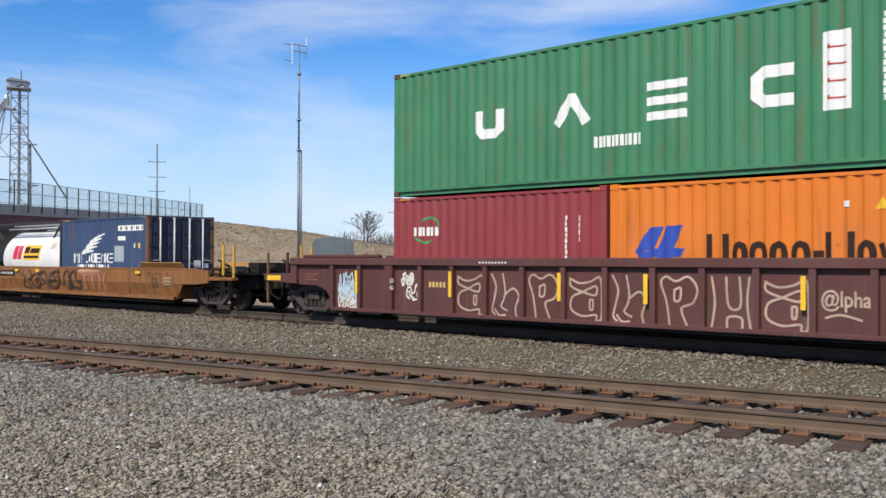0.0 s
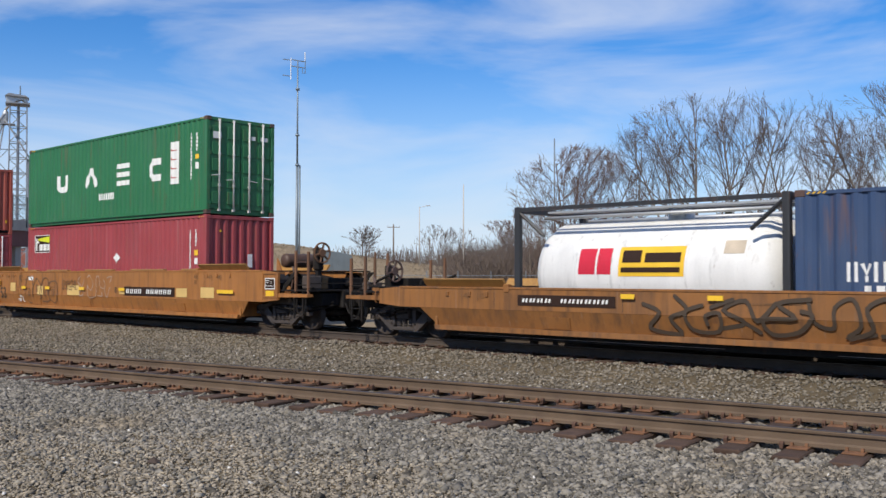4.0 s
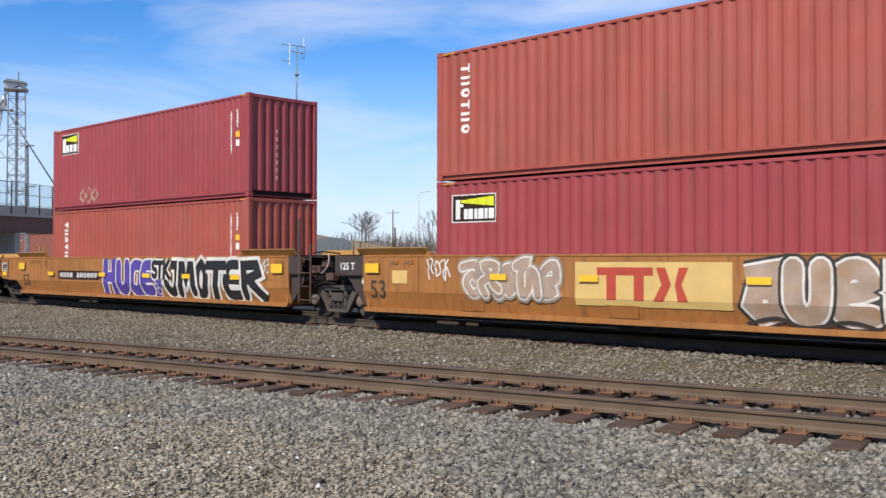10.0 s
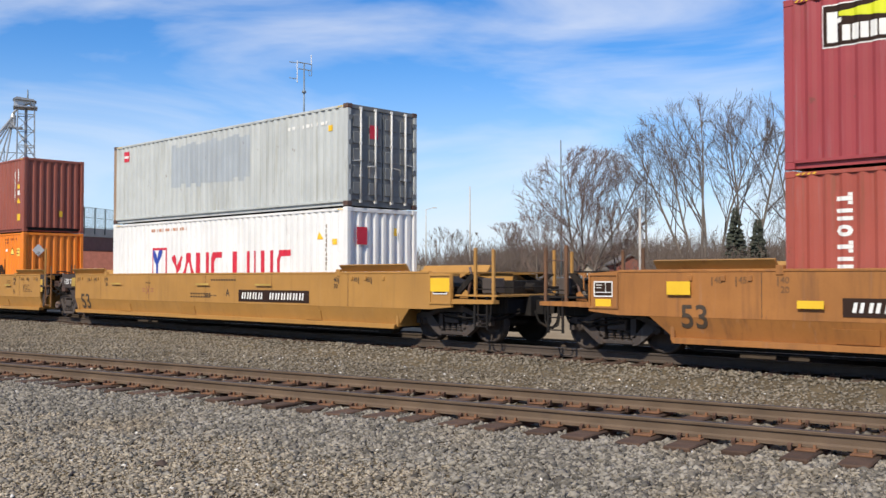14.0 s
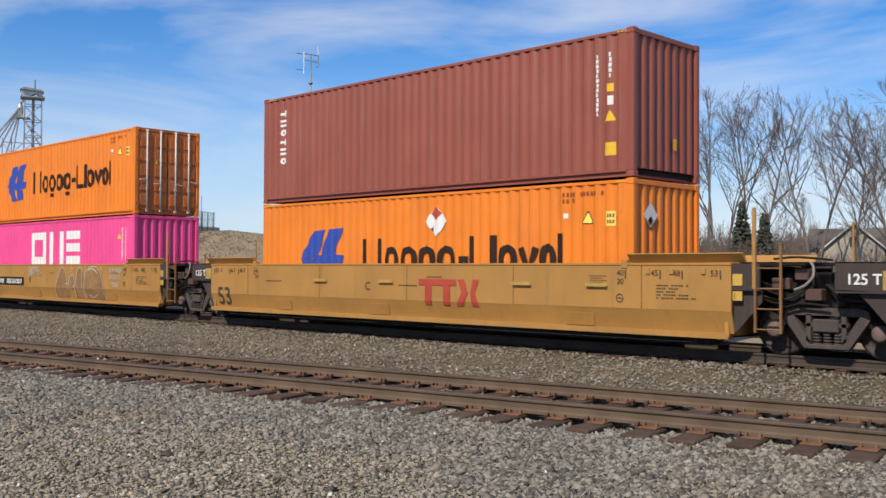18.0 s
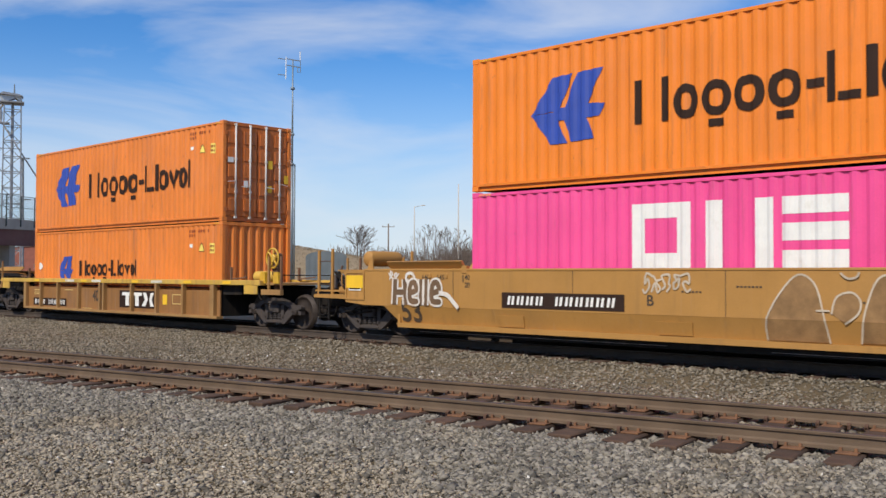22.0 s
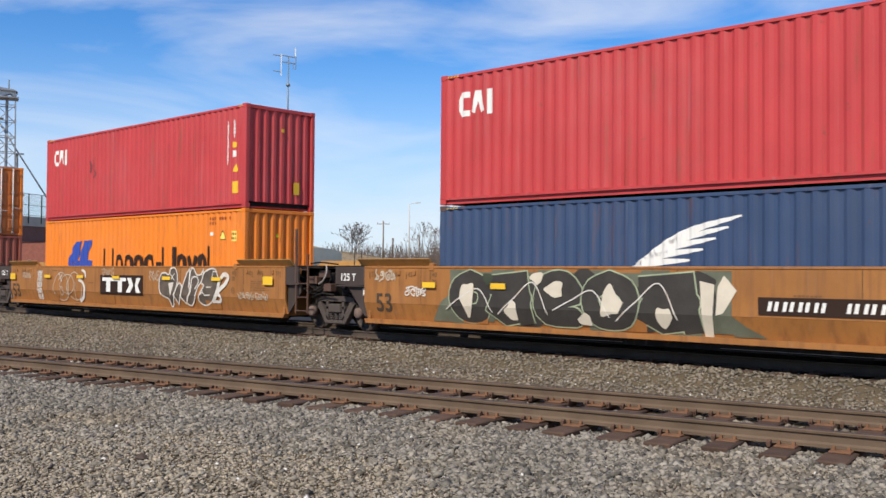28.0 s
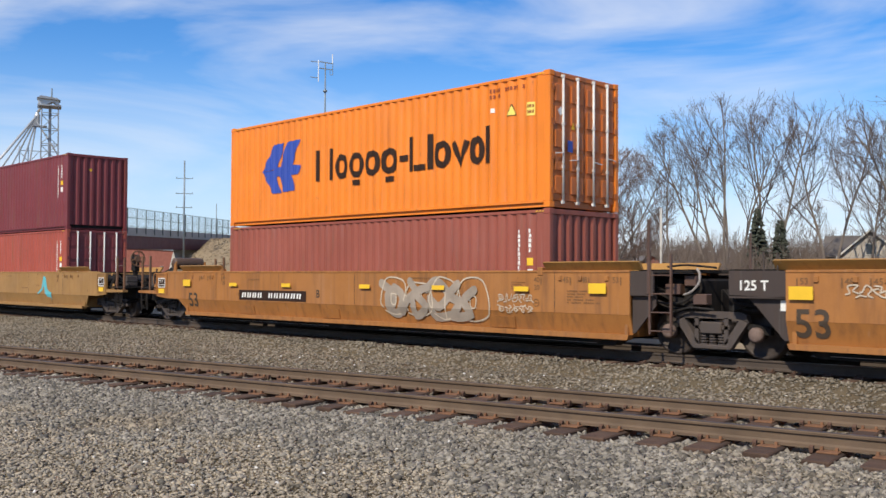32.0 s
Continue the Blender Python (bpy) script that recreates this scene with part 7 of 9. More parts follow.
    flat_marks("loop_spray", ribbon(smooth_line([(4.35, 0.60), (4.6, 0.66), (4.95, 0.58)], 5), 0.04), ob, "pale sprayed outline letters", yb, "graffiti")
    flat_marks("white_marking", [rect(-3.1 + i * 0.09, -3.05 + i * 0.09, zt + 0.0, zt + 0.035) for i in range(9)], ob, "small white stencil marks", -CS - 0.026)
    stencil("20", -5.86, 1.04, 0.14, "faded_white", ob)
    stencil("40", -5.86, 0.88, 0.14, "faded_white", ob)
    flat_marks("cream_marking", [rect(-4.72 + i * 0.11, -4.65 + i * 0.11, 0.92, 1.04) for i in range(5)], ob, "faded yellow stencil bars", yb)
    flat_marks("faded_red_marking", [rect(-9.2, -8.7, 1.16, 1.18), rect(-9.15, -8.8, 1.10, 1.12), rect(-9.2, -8.75, 1.02, 1.04)], ob, "small worn stencil lines", yb)
    CARS.append((ob, x))
    return ob


post_car(X_MAROON)
J, E = 9.77, 9.60

c = well_unit(X_BLUE, "dirty ochre single well car with dark scrawled graffiti", "dirty_ochre_paint", "coupler", "coupler", E, -E, (), 1.225)
hand_brake(c, -10.4, 1.62, "rusty_casting", -0.6, "underframe_black", "end")
board(c, -5.75, -3.35, 0.90, 1.12)
chevron_logo(c, 2.1, 3.9, 0.52, 1.10, "faded_red_marking")
flat_marks("faded_pink", [[(1.9, 1.08), (2.5, 1.04), (3.3, 1.10), (3.5, 1.17), (2.9, 1.20), (1.95, 1.20)]], c, "faded pink patch", -CS - 0.008)
sprayed_forms(c, -2.7, 2.0, 0.45, 1.19, 6, "stencil_black", None, None, 3, "dark sprayed outline letters", fat=0.10)
stencil("53", 6.98, 0.80, 0.42, "stencil_black", c)
flat_marks("pale_spray", frame_rect(7.54, 7.94, 0.76, 0.98, 0.022) + [rect(7.72, 7.74, 0.78, 0.96), rect(7.56, 7.92, 0.86, 0.875)], c, "pale inspection panel")
reflectors(c, (-3.2, -1.4, 5.9), 1.08, 0.3, 0.09)

c = well_unit(X_B1, "rusty ochre well car with a black number board, brake end leading", "ochre_paint", "coupler", "joint", E, None, (1,))
board(c, 1.79, 4.87, 0.86, 1.14)
stencil("53", -7.65, 0.81, 0.58, "stencil_black", c)
stencil("B", 1.25, 1.02, 0.26, "stencil_black", c)
patches(c, [(6.28, 6.98, 0.86, 1.16), (-2.2, -1.3, 0.82, 1.16), (-4.6, -4.1, 0.8, 1.12), (-6.95, -6.5, 0.9, 1.22), (4.95, 5.55, 0.86, 1.12), (1.5, 1.85, 0.9, 1.08)])
reflectors(c, (-8.1,), 1.12, 0.3, 0.22)
reflectors(c, (-5.85, -3.85, -1.2, 1.55), 1.0, 0.36, 0.1)
reflectors(c, (7.2,), 1.0, 0.8, 0.1)
outline_forms(c, -5.6, -3.0, 0.45, 1.42, 4, "grey_brown_spray", 31, 0.035, "faint dark sprayed outlines")
scribble(c, -2.6, -1.5, 1.0, 1.35, 4, "grey_brown_spray", 33, 0.03, "faint dark sprayed tag")
scribble(c, -6.3, -5.95, 0.6, 1.5, 1, "grey_brown_spray", 34, 0.03, "faint dark sprayed tag")
flat_marks("white_marking", [rect(-5.35, -4.95, 1.32, 1.45)], c, "small white sticker")
scribble(c, -6.3, -5.8, 0.5, 0.75, 1, "white_spray", 35, 0.05, "small white sprayed mark")
scribble(c, -1.4, 1.0, 0.75, 1.5, 4, "loop_spray", 32, 0.026, "pale sprayed tag")
hand_brake(c, 11.02, 2.10, "rusty_steel", -0.85, "underframe_black", "end")
for a, b in ((-5.4, -4.7), (-3.8, -2.2), (-0.9, 1.0), (2.2, 4.2), (5.2, 6.1)):
    part("chord_pad", Shape().box(a, b, -CS - 0.02, -CS + 0.12, 1.655, 1.70, 0.01), M["faded_ochre_paint"], c)

c = well_unit(X_C1, "ochre well car with a red owner's sign and white-grey graffiti", "ochre_paint", "joint", "joint", J, None)
part("strut", Shape().tube((J + 0.06, -1.18, 1.50), (J + 0.30, -1.18, 0.98), 0.05, 0.06, 10).tube((J + 0.22, -1.18, 0.97), (J + 0.40, -1.18, 0.97), 0.075, n=10), M["rusty_rail_paint"], c, "rusty orange diagonal strut")
part("brace_plate", Shape().prism([(J - 0.36, 1.66), (J - 0.26, 1.68), (J + 0.10, 1.24), (J + 0.02, 1.20)], -1.16, -1.10), M["dusty_bogie_paint"], c)
flat_marks("cream_marking", [rect(-2.02, 1.32, 0.66, 1.50)], c, "pale yellow panel", -CS - 0.006)
chevron_logo(c, -1.50, 0.47, 0.78, 1.40, "dull_red_marking")
sprayed_forms(c, -5.0, -2.4, 0.70, 1.57, 5, "silver_spray", "white_spray", "grey_spray", 11, "silver and white bubble graffiti", fat=0.20)
scribble(c, -6.1, -5.4, 1.1, 1.55, 3, "white_spray", 14, 0.04)
sprayed_letters(c, (("a", 1.50, 2.36), ("U", 2.22, 3.06), ("e", 2.94, 3.86), ("k", 3.80, 5.04)), 0.46, 1.56, "silver_spray", "white_spray", "shadow_spray", "silver bubble graffiti with dark shadows", fat=0.29, rim=0.045)
flat_marks("shadow_spray", ribbon(smooth_line([(1.55, 0.44), (2.1, 0.56), (2.6, 0.42), (3.3, 0.54), (3.8, 0.42)], 5), 0.07) + ribbon(smooth_line([(3.95, 0.86), (4.3, 0.66), (4.55, 0.42)], 5), 0.14), c, "dark sprayed shadow", -CS - 0.032, "graffiti")
scribble(c, 4.9, 5.8, 1.0, 1.55, 4, "white_spray", 13, 0.045)
patches(c, [(6.2, 6.92, 0.92, 1.28), (-7.25, -6.75, 1.0, 1.3)])
reflectors(c, (7.58, -8.15), 1.24, 0.48, 0.22)
reflectors(c, (-4.2, -1.9, 1.6, 4.0), 1.12, 0.45, 0.13)
stencil("53", -7.75, 0.83, 0.58, "stencil_black", c)
flat_marks("faded_red_marking", [[(8.42, 1.35), (8.6, 1.15), (8.72, 1.3), (8.7, 1.5), (8.55, 1.52)]], c, "pink spray mark", -CS + 0.004)

c = well_unit(X_A1, "ochre well car covered in purple and black graffiti", "ochre_paint", "joint", "coupler", J, -E, ())
board(c, -5.02, -1.95, 0.88, 1.18)
stencil("53", -7.68, 0.79, 0.58, "stencil_black", c)
sprayed_letters(c, (("H", -1.80, -0.72), ("U", -0.84, 0.10), ("G", -0.02, 0.88), ("E", 0.70, 1.58)), 0.44, 1.57, "purple_spray", "white_spray", None, "purple sprayed letters with a white edge", fat=0.285, rim=0.06)
flat_marks("white_spray", [cushion(1.74, 0.68, 0.28, 0.27, 0.1, random.Random(24))], c, "small purple bubble with a white edge", -CS - 0.008, "graffiti")
flat_marks("purple_spray", [cushion(1.74, 0.68, 0.24, 0.23, 0.1, random.Random(24))], c, "small purple bubble with a white edge", -CS - 0.012, "graffiti")
flat_marks("white_spray", stroke(in_box(ROUND, 1.58, 1.74, 0.66, 0.84), 0.03) + stroke(in_box(ROUND, 1.70, 1.92, 0.50, 0.70), 0.03), c, "small purple bubble with a white edge", -CS - 0.016, "graffiti")
sprayed_letters(c, (("J", 2.08, 3.10), ("M", 2.84, 3.98), ("O", 3.80, 4.56), ("T", 4.44, 5.46), ("E", 5.26, 6.20), ("R", 6.06, 7.22)), 0.42, 1.58, "black_spray", "white_spray", "white_spray", "black sprayed letters with a white halo", fat=0.235, rim=0.045)
sprayed_letters(c, (("S", 1.42, 1.82), ("T", 1.74, 2.16), ("K", 2.06, 2.50)), 0.96, 1.56, "black_spray", "white_spray", None, "small black sprayed letters", fat=0.24, y=-CS - 0.036, rim=0.055)
scribble(c, 7.0, 7.45, 1.18, 1.56, 3, "white_spray", 24, 0.03)
reflectors(c, (7.6, -8.2), 1.2, 0.48, 0.24)
reflectors(c, (-5.75, -1.95, 0.9, 3.2, 5.7), 1.0, 0.45, 0.13)

c = well_unit(X_A2, "clean tan well car with a black number board", "tan_paint", "coupler", "joint", E, None)
board(c, 1.75, 4.92, 0.86, 1.18)
stencil("53", -7.52, 0.69, 0.70, "stencil_black", c)
stencil("A", 1.2, 1.08, 0.28, "stencil_black", c)
reflectors(c, (-5.6, -0.4, 2.6), 1.30, 0.7, 0.05, "dull_yellow_marking")
flat_marks("stencil_black", [rect(-0.75 + 0.14 * i, -0.66 + 0.14 * i, z, z + 0.045) for i in range(8) for z in (0.94, 1.03)] + [rect(0.35 + 0.13 * i, 0.43 + 0.13 * i, 1.43, 1.48) for i in range(10)], c, "small dark stencilled lines")
flat_marks("faded_red_marking", stroke([(-3.35, 1.02), (-3.15, 1.24)], 0.03) + stroke([(-3.35, 1.24), (-3.15, 1.02)], 0.03) + [rect(-3.6, -3.42, z, z + 0.03) for z in (1.08, 1.16)] + [rect(-3.08, -2.9, z, z + 0.03) for z in (1.08, 1.16)], c, "small pink chalk mark")
flat_marks("dull_red_marking", [rect(-7.9, -7.0, 0.33, 0.40), rect(5.0, 7.2, 0.33, 0.40)], c, "dull red sill strips", -CS - 0.018)

c = well_unit(X_C2, "clean tan well car with a red owner's sign", "tan_paint", "joint", "joint", J, None)
chevron_logo(c, 0.46, 2.34, 0.72, 1.30, "dull_red_marking")
stencil("53", -7.6, 0.71, 0.70, "stencil_black", c)
stencil("C", -1.33, 1.1, 0.28, "stencil_black", c)
reflectors(c, (-3.4, -0.9, 3.3, 5.2), 1.20, 0.5, 0.07, "dull_yellow_marking")

c = well_unit(X_B2, "tan well car with pale outline graffiti and a black number board", "tan_paint", "joint", "coupler", J, -E)
board(c, -5.0, -2.0, 0.84, 1.16)
stencil("53", -7.72, 0.67, 0.70, "stencil_black", c)
stencil("B", -1.45, 1.05, 0.28, "stencil_black", c)
sprayed_letters(c, (("H", -8.34, -7.76), ("e", -7.80, -7.42), ("l", -7.50, -7.26), ("l", -7.32, -7.08), ("e", -7.12, -6.72)), 0.84, 1.42, "grey_brown_spray", "white_spray", None, "brown sprayed letters with a white edge", fat=0.22, rim=0.045)
flat_marks("white_spray", stroke(in_box(ROUND, -7.84, -7.58, 1.34, 1.56), 0.07) + ribbon(smooth_line([(-6.80, 1.12), (-6.55, 1.08), (-6.35, 0.92), (-6.22, 0.80)], 5), 0.10), c, "brown sprayed letters with a white edge", -CS - 0.030, "graffiti")
scribble(c, -8.45, -8.1, 1.40, 1.58, 2, "white_spray", 41, 0.035)
HUMPS = ([(0.78, 0.44), (0.80, 0.80), (1.05, 1.25), (1.35, 1.54), (1.62, 1.40), (1.76, 0.95), (1.84, 0.44)],
         [(1.90, 0.92), (1.98, 1.18), (2.22, 1.26), (2.36, 1.12), (2.32, 0.92), (2.12, 0.76)],
         [(2.34, 0.46), (2.44, 1.00), (2.62, 1.46), (2.84, 1.52), (2.98, 1.30), (2.92, 0.80), (3.02, 0.46)],
         [(3.18, 0.46), (3.10, 1.02), (3.30, 1.40), (3.72, 1.57), (4.14, 1.48), (4.44, 1.10), (4.62, 0.44)])
for k, hump in enumerate(HUMPS):
    soft = smooth_line(hump, 4)
    flat_marks("hump_spray", [soft], c, "brown sprayed hump", -CS - 0.006 - 0.002 * k, "graffiti")
    flat_marks("pale_spray", stroke(soft, 0.032), c, "pale sprayed edge", -CS - 0.016 - 0.001 * k, "graffiti")
flat_marks("pale_spray", stroke(smooth_line([(2.06, 1.56), (2.16, 1.48), (2.30, 1.50), (2.34, 1.57)], 4), 0.035) + stroke([(1.66, 0.96), (1.86, 0.96)], 0.03) + stroke(smooth_line([(3.44, 1.44), (3.78, 1.50), (4.06, 1.36)], 4), 0.045) + stroke(smooth_line([(3.46, 0.58), (3.70, 0.50), (4.10, 0.62)], 4), 0.03)
           + stroke([(4.30, 1.52), (4.46, 1.36)], 0.03) + stroke([(4.36, 1.56), (4.54, 1.40)], 0.03), c, "pale sprayed strokes", -CS - 0.024, "graffiti")
scribble(c, -1.6, -0.6, 1.2, 1.55, 5, "pale_spray", 143, 0.04)
for k, z in enumerate((1.36, 1.14)):
    scribble(c, 4.95, 5.8, z, z + 0.17, 5, "pale_spray", 44 + k, 0.026)
stencil("trail", 5.36, 0.98, 0.26, "pale_spray", c, -CS - 0.012, 1.1)

c = well_unit(X_A3, "ochre well car with camouflage-like graffiti and a black number board", "ochre_paint", "coupler", "joint", E, None)
rg = random.Random(51)
flat_marks("teal_spray", [rect(-5.5 + k * 0.6, -5.5 + (k + 1) * 0.6, 0.42 + 0.06 * (k % 3), 1.58 - 0.05 * (k % 2)) for k in range(11)] + [[(-6.1, 0.44), (-5.5, 0.44), (-5.5, 1.05), (-5.75, 0.9)], [(1.1, 0.44), (1.7, 0.44), (1.35, 0.62), (1.1, 0.8)]], c, "grey-green sprayed ground", -CS - 0.002, "graffiti")
flat_marks("shadow_spray", [blob(cx, cz, 0.55, 0.42, rg, 18, 0.16) for cx, cz in ((-4.6, 1.05), (-3.2, 0.86), (-2.0, 1.15), (-0.7, 0.9), (0.35, 1.12))], c, "dark sprayed forms", -CS - 0.0035, "graffiti")
sprayed_letters(c, (("O", -5.55, -4.25), ("a", -4.45, -3.15), ("e", -3.25, -1.95), ("O", -2.05, -0.70), ("a", -0.85, 0.62)), 0.44, 1.58, "shadow_spray", "pale_green_spray", None, "dark sprayed letters with pale green edges", fat=0.34, y=-CS - 0.006, rim=0.028)
for k, (cx, cz, wide, tall) in enumerate(((-4.98, 0.98, 0.20, 0.34), (-3.78, 0.74, 0.16, 0.20), (-2.66, 1.20, 0.22, 0.16), (-1.36, 0.98, 0.24, 0.30), (-0.22, 0.74, 0.16, 0.20), (-4.40, 1.40, 0.14, 0.12), (-1.95, 0.62, 0.16, 0.12), (-3.10, 1.42, 0.16, 0.12))):
    egg = smooth_line(blob(cx, cz, wide, tall, rg, 8, 0.22), 3)
    flat_marks("sprayed_cream" if k != 5 else "olive_spray", [egg], c, "cream sprayed ovals", -CS - 0.030, "graffiti")
flat_marks("sprayed_cream", [[(0.55, 0.42), (0.72, 0.42), (0.78, 1.34), (0.50, 1.40)], [(0.80, 0.80), (0.94, 0.84), (1.20, 1.24), (0.96, 1.50), (0.84, 1.30)]], c, "cream sprayed bars", -CS - 0.010, "graffiti")
for k in range(4):
    x0 = -5.6 + k * 1.45
    sweep = smooth_line([(x0, 0.62 + 0.2 * rg.random()), (x0 + 0.45, 1.0), (x0 + 0.95, 1.05 + 0.3 * rg.random()), (x0 + 1.3, 0.7)], 5)
    flat_marks("white_spray", stroke(sweep, 0.024), c, "thin white edges", -CS - 0.034, "graffiti")
scribble(c, -7.9, -7.2, 1.3, 1.58, 4, "pale_spray", 55, 0.035, "pale sprayed tag")
scribble(c, -6.9, -6.2, 0.98, 1.2, 4, "white_spray", 56, 0.03, "white sprayed tag")
board(c, 1.58, 4.80, 0.84, 1.14)
stencil("53", -7.6, 0.79, 0.58, "stencil_black", c)
reflectors(c, (-4.3, -6.3, 5.9), 1.18, 0.4, 0.12)

c = well_unit(X_C3, "ochre well car with a white sign on black and grey graffiti", "ochre_paint", "joint", "joint", J, None)
chevron_logo(c, -1.32, 1.08, 0.82, 1.28, "white_marking", "black_marking")
SLATE = (("leaf", [(2.31, 1.44), (2.18, 1.24), (2.21, 0.88), (2.45, 0.74), (2.68, 0.67), (2.74, 0.47), (2.86, 0.49), (2.96, 0.75), (3.14, 1.08), (3.18, 1.37), (3.06, 1.58), (2.82, 1.58), (2.71, 1.40), (2.52, 1.45)]),
         ("dart", [(2.96, 0.80), (3.16, 0.53), (3.32, 0.76), (3.42, 1.08), (3.27, 1.17), (3.12, 1.03)]),
         ("blade", [(3.34, 0.75), (3.47, 1.08), (3.68, 1.44), (3.83, 1.57), (3.81, 1.25), (3.78, 1.06), (3.88, 0.93), (3.57, 0.55)]),
         ("hook", [(3.81, 1.19), (3.91, 1.57), (4.06, 1.57), (4.20, 1.40), (4.44, 1.42), (4.54, 1.56), (4.47, 1.25), (4.27, 1.06), (4.15, 0.87), (4.05, 0.68), (3.84, 0.51), (3.61, 0.61), (3.88, 0.97)]),
         ("hump", [(4.27, 0.65), (4.32, 0.82), (4.56, 1.10), (4.44, 1.17), (4.56, 1.44), (4.83, 1.56), (5.06, 1.58), (5.21, 1.46), (5.28, 1.26), (5.19, 0.96), (4.96, 0.67), (4.55, 0.53)]))
for k, (kind, edge) in enumerate(SLATE):
    soft = edge + edge[:1] if kind in ("dart", "blade") else smooth_line(edge + edge[:1], 3)
    flat_marks("slate_spray", [soft[:-1]], c, "grey sprayed letter", -CS - 0.006 - 0.001 * k, "graffiti")
    flat_marks("white_spray", stroke(soft, 0.042), c, "white sprayed edge", -CS - 0.014 - 0.001 * k, "graffiti")
flat_marks("white_spray", [[(2.70, 1.15), (2.80, 0.76), (2.99, 1.17)]] + stroke([(2.80, 1.42), (3.02, 1.24)], 0.03) + stroke([(3.02, 1.42), (2.82, 1.24)], 0.03) + stroke(smooth_line([(3.92, 1.02), (3.96, 1.30), (4.20, 1.34), (4.30, 1.20), (4.12, 1.0)], 4), 0.04)
           + stroke([(4.36, 0.84), (4.50, 0.92), (4.62, 0.82), (4.86, 0.84)], 0.03) + stroke([(4.96, 1.30), (5.04, 1.50), (5.20, 1.50)], 0.03) + stroke([(4.70, 1.06), (4.92, 1.06)], 0.03), c, "white sprayed strokes", -CS - 0.022, "graffiti")
flat_marks("white_spray", stroke(smooth_line([(5.02, 0.66), (5.24, 0.92), (5.34, 1.22), (5.56, 1.42), (5.76, 1.34), (5.62, 1.16), (5.34, 0.98), (5.24, 0.86)], 5), 0.12) + stroke(smooth_line([(5.08, 0.66), (5.34, 0.66), (5.40, 0.78), (5.30, 0.86)], 4), 0.08), c, "thick white sprayed tail", -CS - 0.020, "graffiti")
scribble(c, 6.2, 7.6, 0.75, 0.95, 7, "pale_spray", 67, 0.025)
outline_forms(c, -4.68, -2.75, 0.40, 1.5, 2, "pale_spray", 62, 0.032, "pale outline graffiti")
for k in range(5):
    scribble(c, -6.05, -5.65, 0.46 + k * 0.21, 0.66 + k * 0.21, 2, "white_spray", 63 + k, 0.04, "upright white tag")
flat_marks("white_spray", ribbon(smooth_line([(-2.95, 1.20), (-2.66, 1.10), (-2.52, 0.88), (-2.66, 0.62), (-2.98, 0.46)], 5), 0.11) + ribbon(smooth_line([(-2.72, 1.52), (-2.50, 1.44), (-2.46, 1.26)], 5), 0.09) + stroke([(-4.4, 1.42), (-4.15, 1.12)], 0.03) + stroke([(-4.42, 1.15), (-4.12, 1.36)], 0.03), c, "thick white sprayed strokes", -CS - 0.015, "graffiti")
outline_forms(c, -4.2, -3.3, 0.62, 1.36, 1, "pale_spray", 162, 0.03, "pale outline graffiti", -CS - 0.0135)
scribble(c, -1.35, -0.55, 1.34, 1.58, 4, "pale_spray", 163, 0.022)
scribble(c, 1.6, 2.2, 1.2, 1.5, 3, "pale_spray", 164, 0.025)
scribble(c, -7.25, -6.6, 1.2, 1.42, 3, "pale_spray", 165, 0.025)
stencil("53", -7.82, 0.74, 0.66, "stencil_black", c)
reflectors(c, (-8.2, 7.4), 1.16, 0.42, 0.22)
reflectors(c, (-5.4, -3.0, -0.6, 2.4, 5.0), 1.24, 0.45, 0.1)

c = well_unit(X_B3, "ochre well car with white outline graffiti and a black number board", "ochre_paint", "joint", "coupler", J, -E)
board(c, -5.15, -1.95, 0.84, 1.12)
stencil("53", -7.7, 0.77, 0.58, "stencil_black", c)
stencil("B", -1.45, 1.05, 0.28, "stencil_black", c)
sprayed_forms(c, 1.2, 4.2, 0.5, 1.52, 4, "grey_spray", None, None, 74, "faint grey sprayed forms", fat=0.2, y=-CS - 0.004)
outline_forms(c, 1.1, 4.6, 0.5, 1.54, 4, "pale_spray", 71, 0.035, "pale outline graffiti", -CS - 0.014)
for k, z in enumerate((0.98, 0.76)):
    scribble(c, 4.9, 5.9, z, z + 0.18, 5, "pale_spray", 172 + k, 0.022)
reflectors(c, (-8.2, 7.35), 1.2, 0.42, 0.2)
reflectors(c, (-5.6, -3.0, 0.3, 2.9, 5.4), 1.22, 0.4, 0.1)

c = well_unit(X_LAST, "faded ochre well car with a small blue-green mark", "faded_ochre_paint", "coupler", "coupler", E, -E)
flat_marks("cyan_spray", ribbon(smooth_line([(4.2, 0.8), (4.6, 1.0), (4.8, 1.4), (5.0, 0.9), (5.4, 0.7)]), [0.05 + 0.012 * i for i in range(25)]), c, "turquoise sprayed mark")
hand_brake(c, 11.02, 2.10, "rusty_steel", -0.85, "underframe_black", "end")


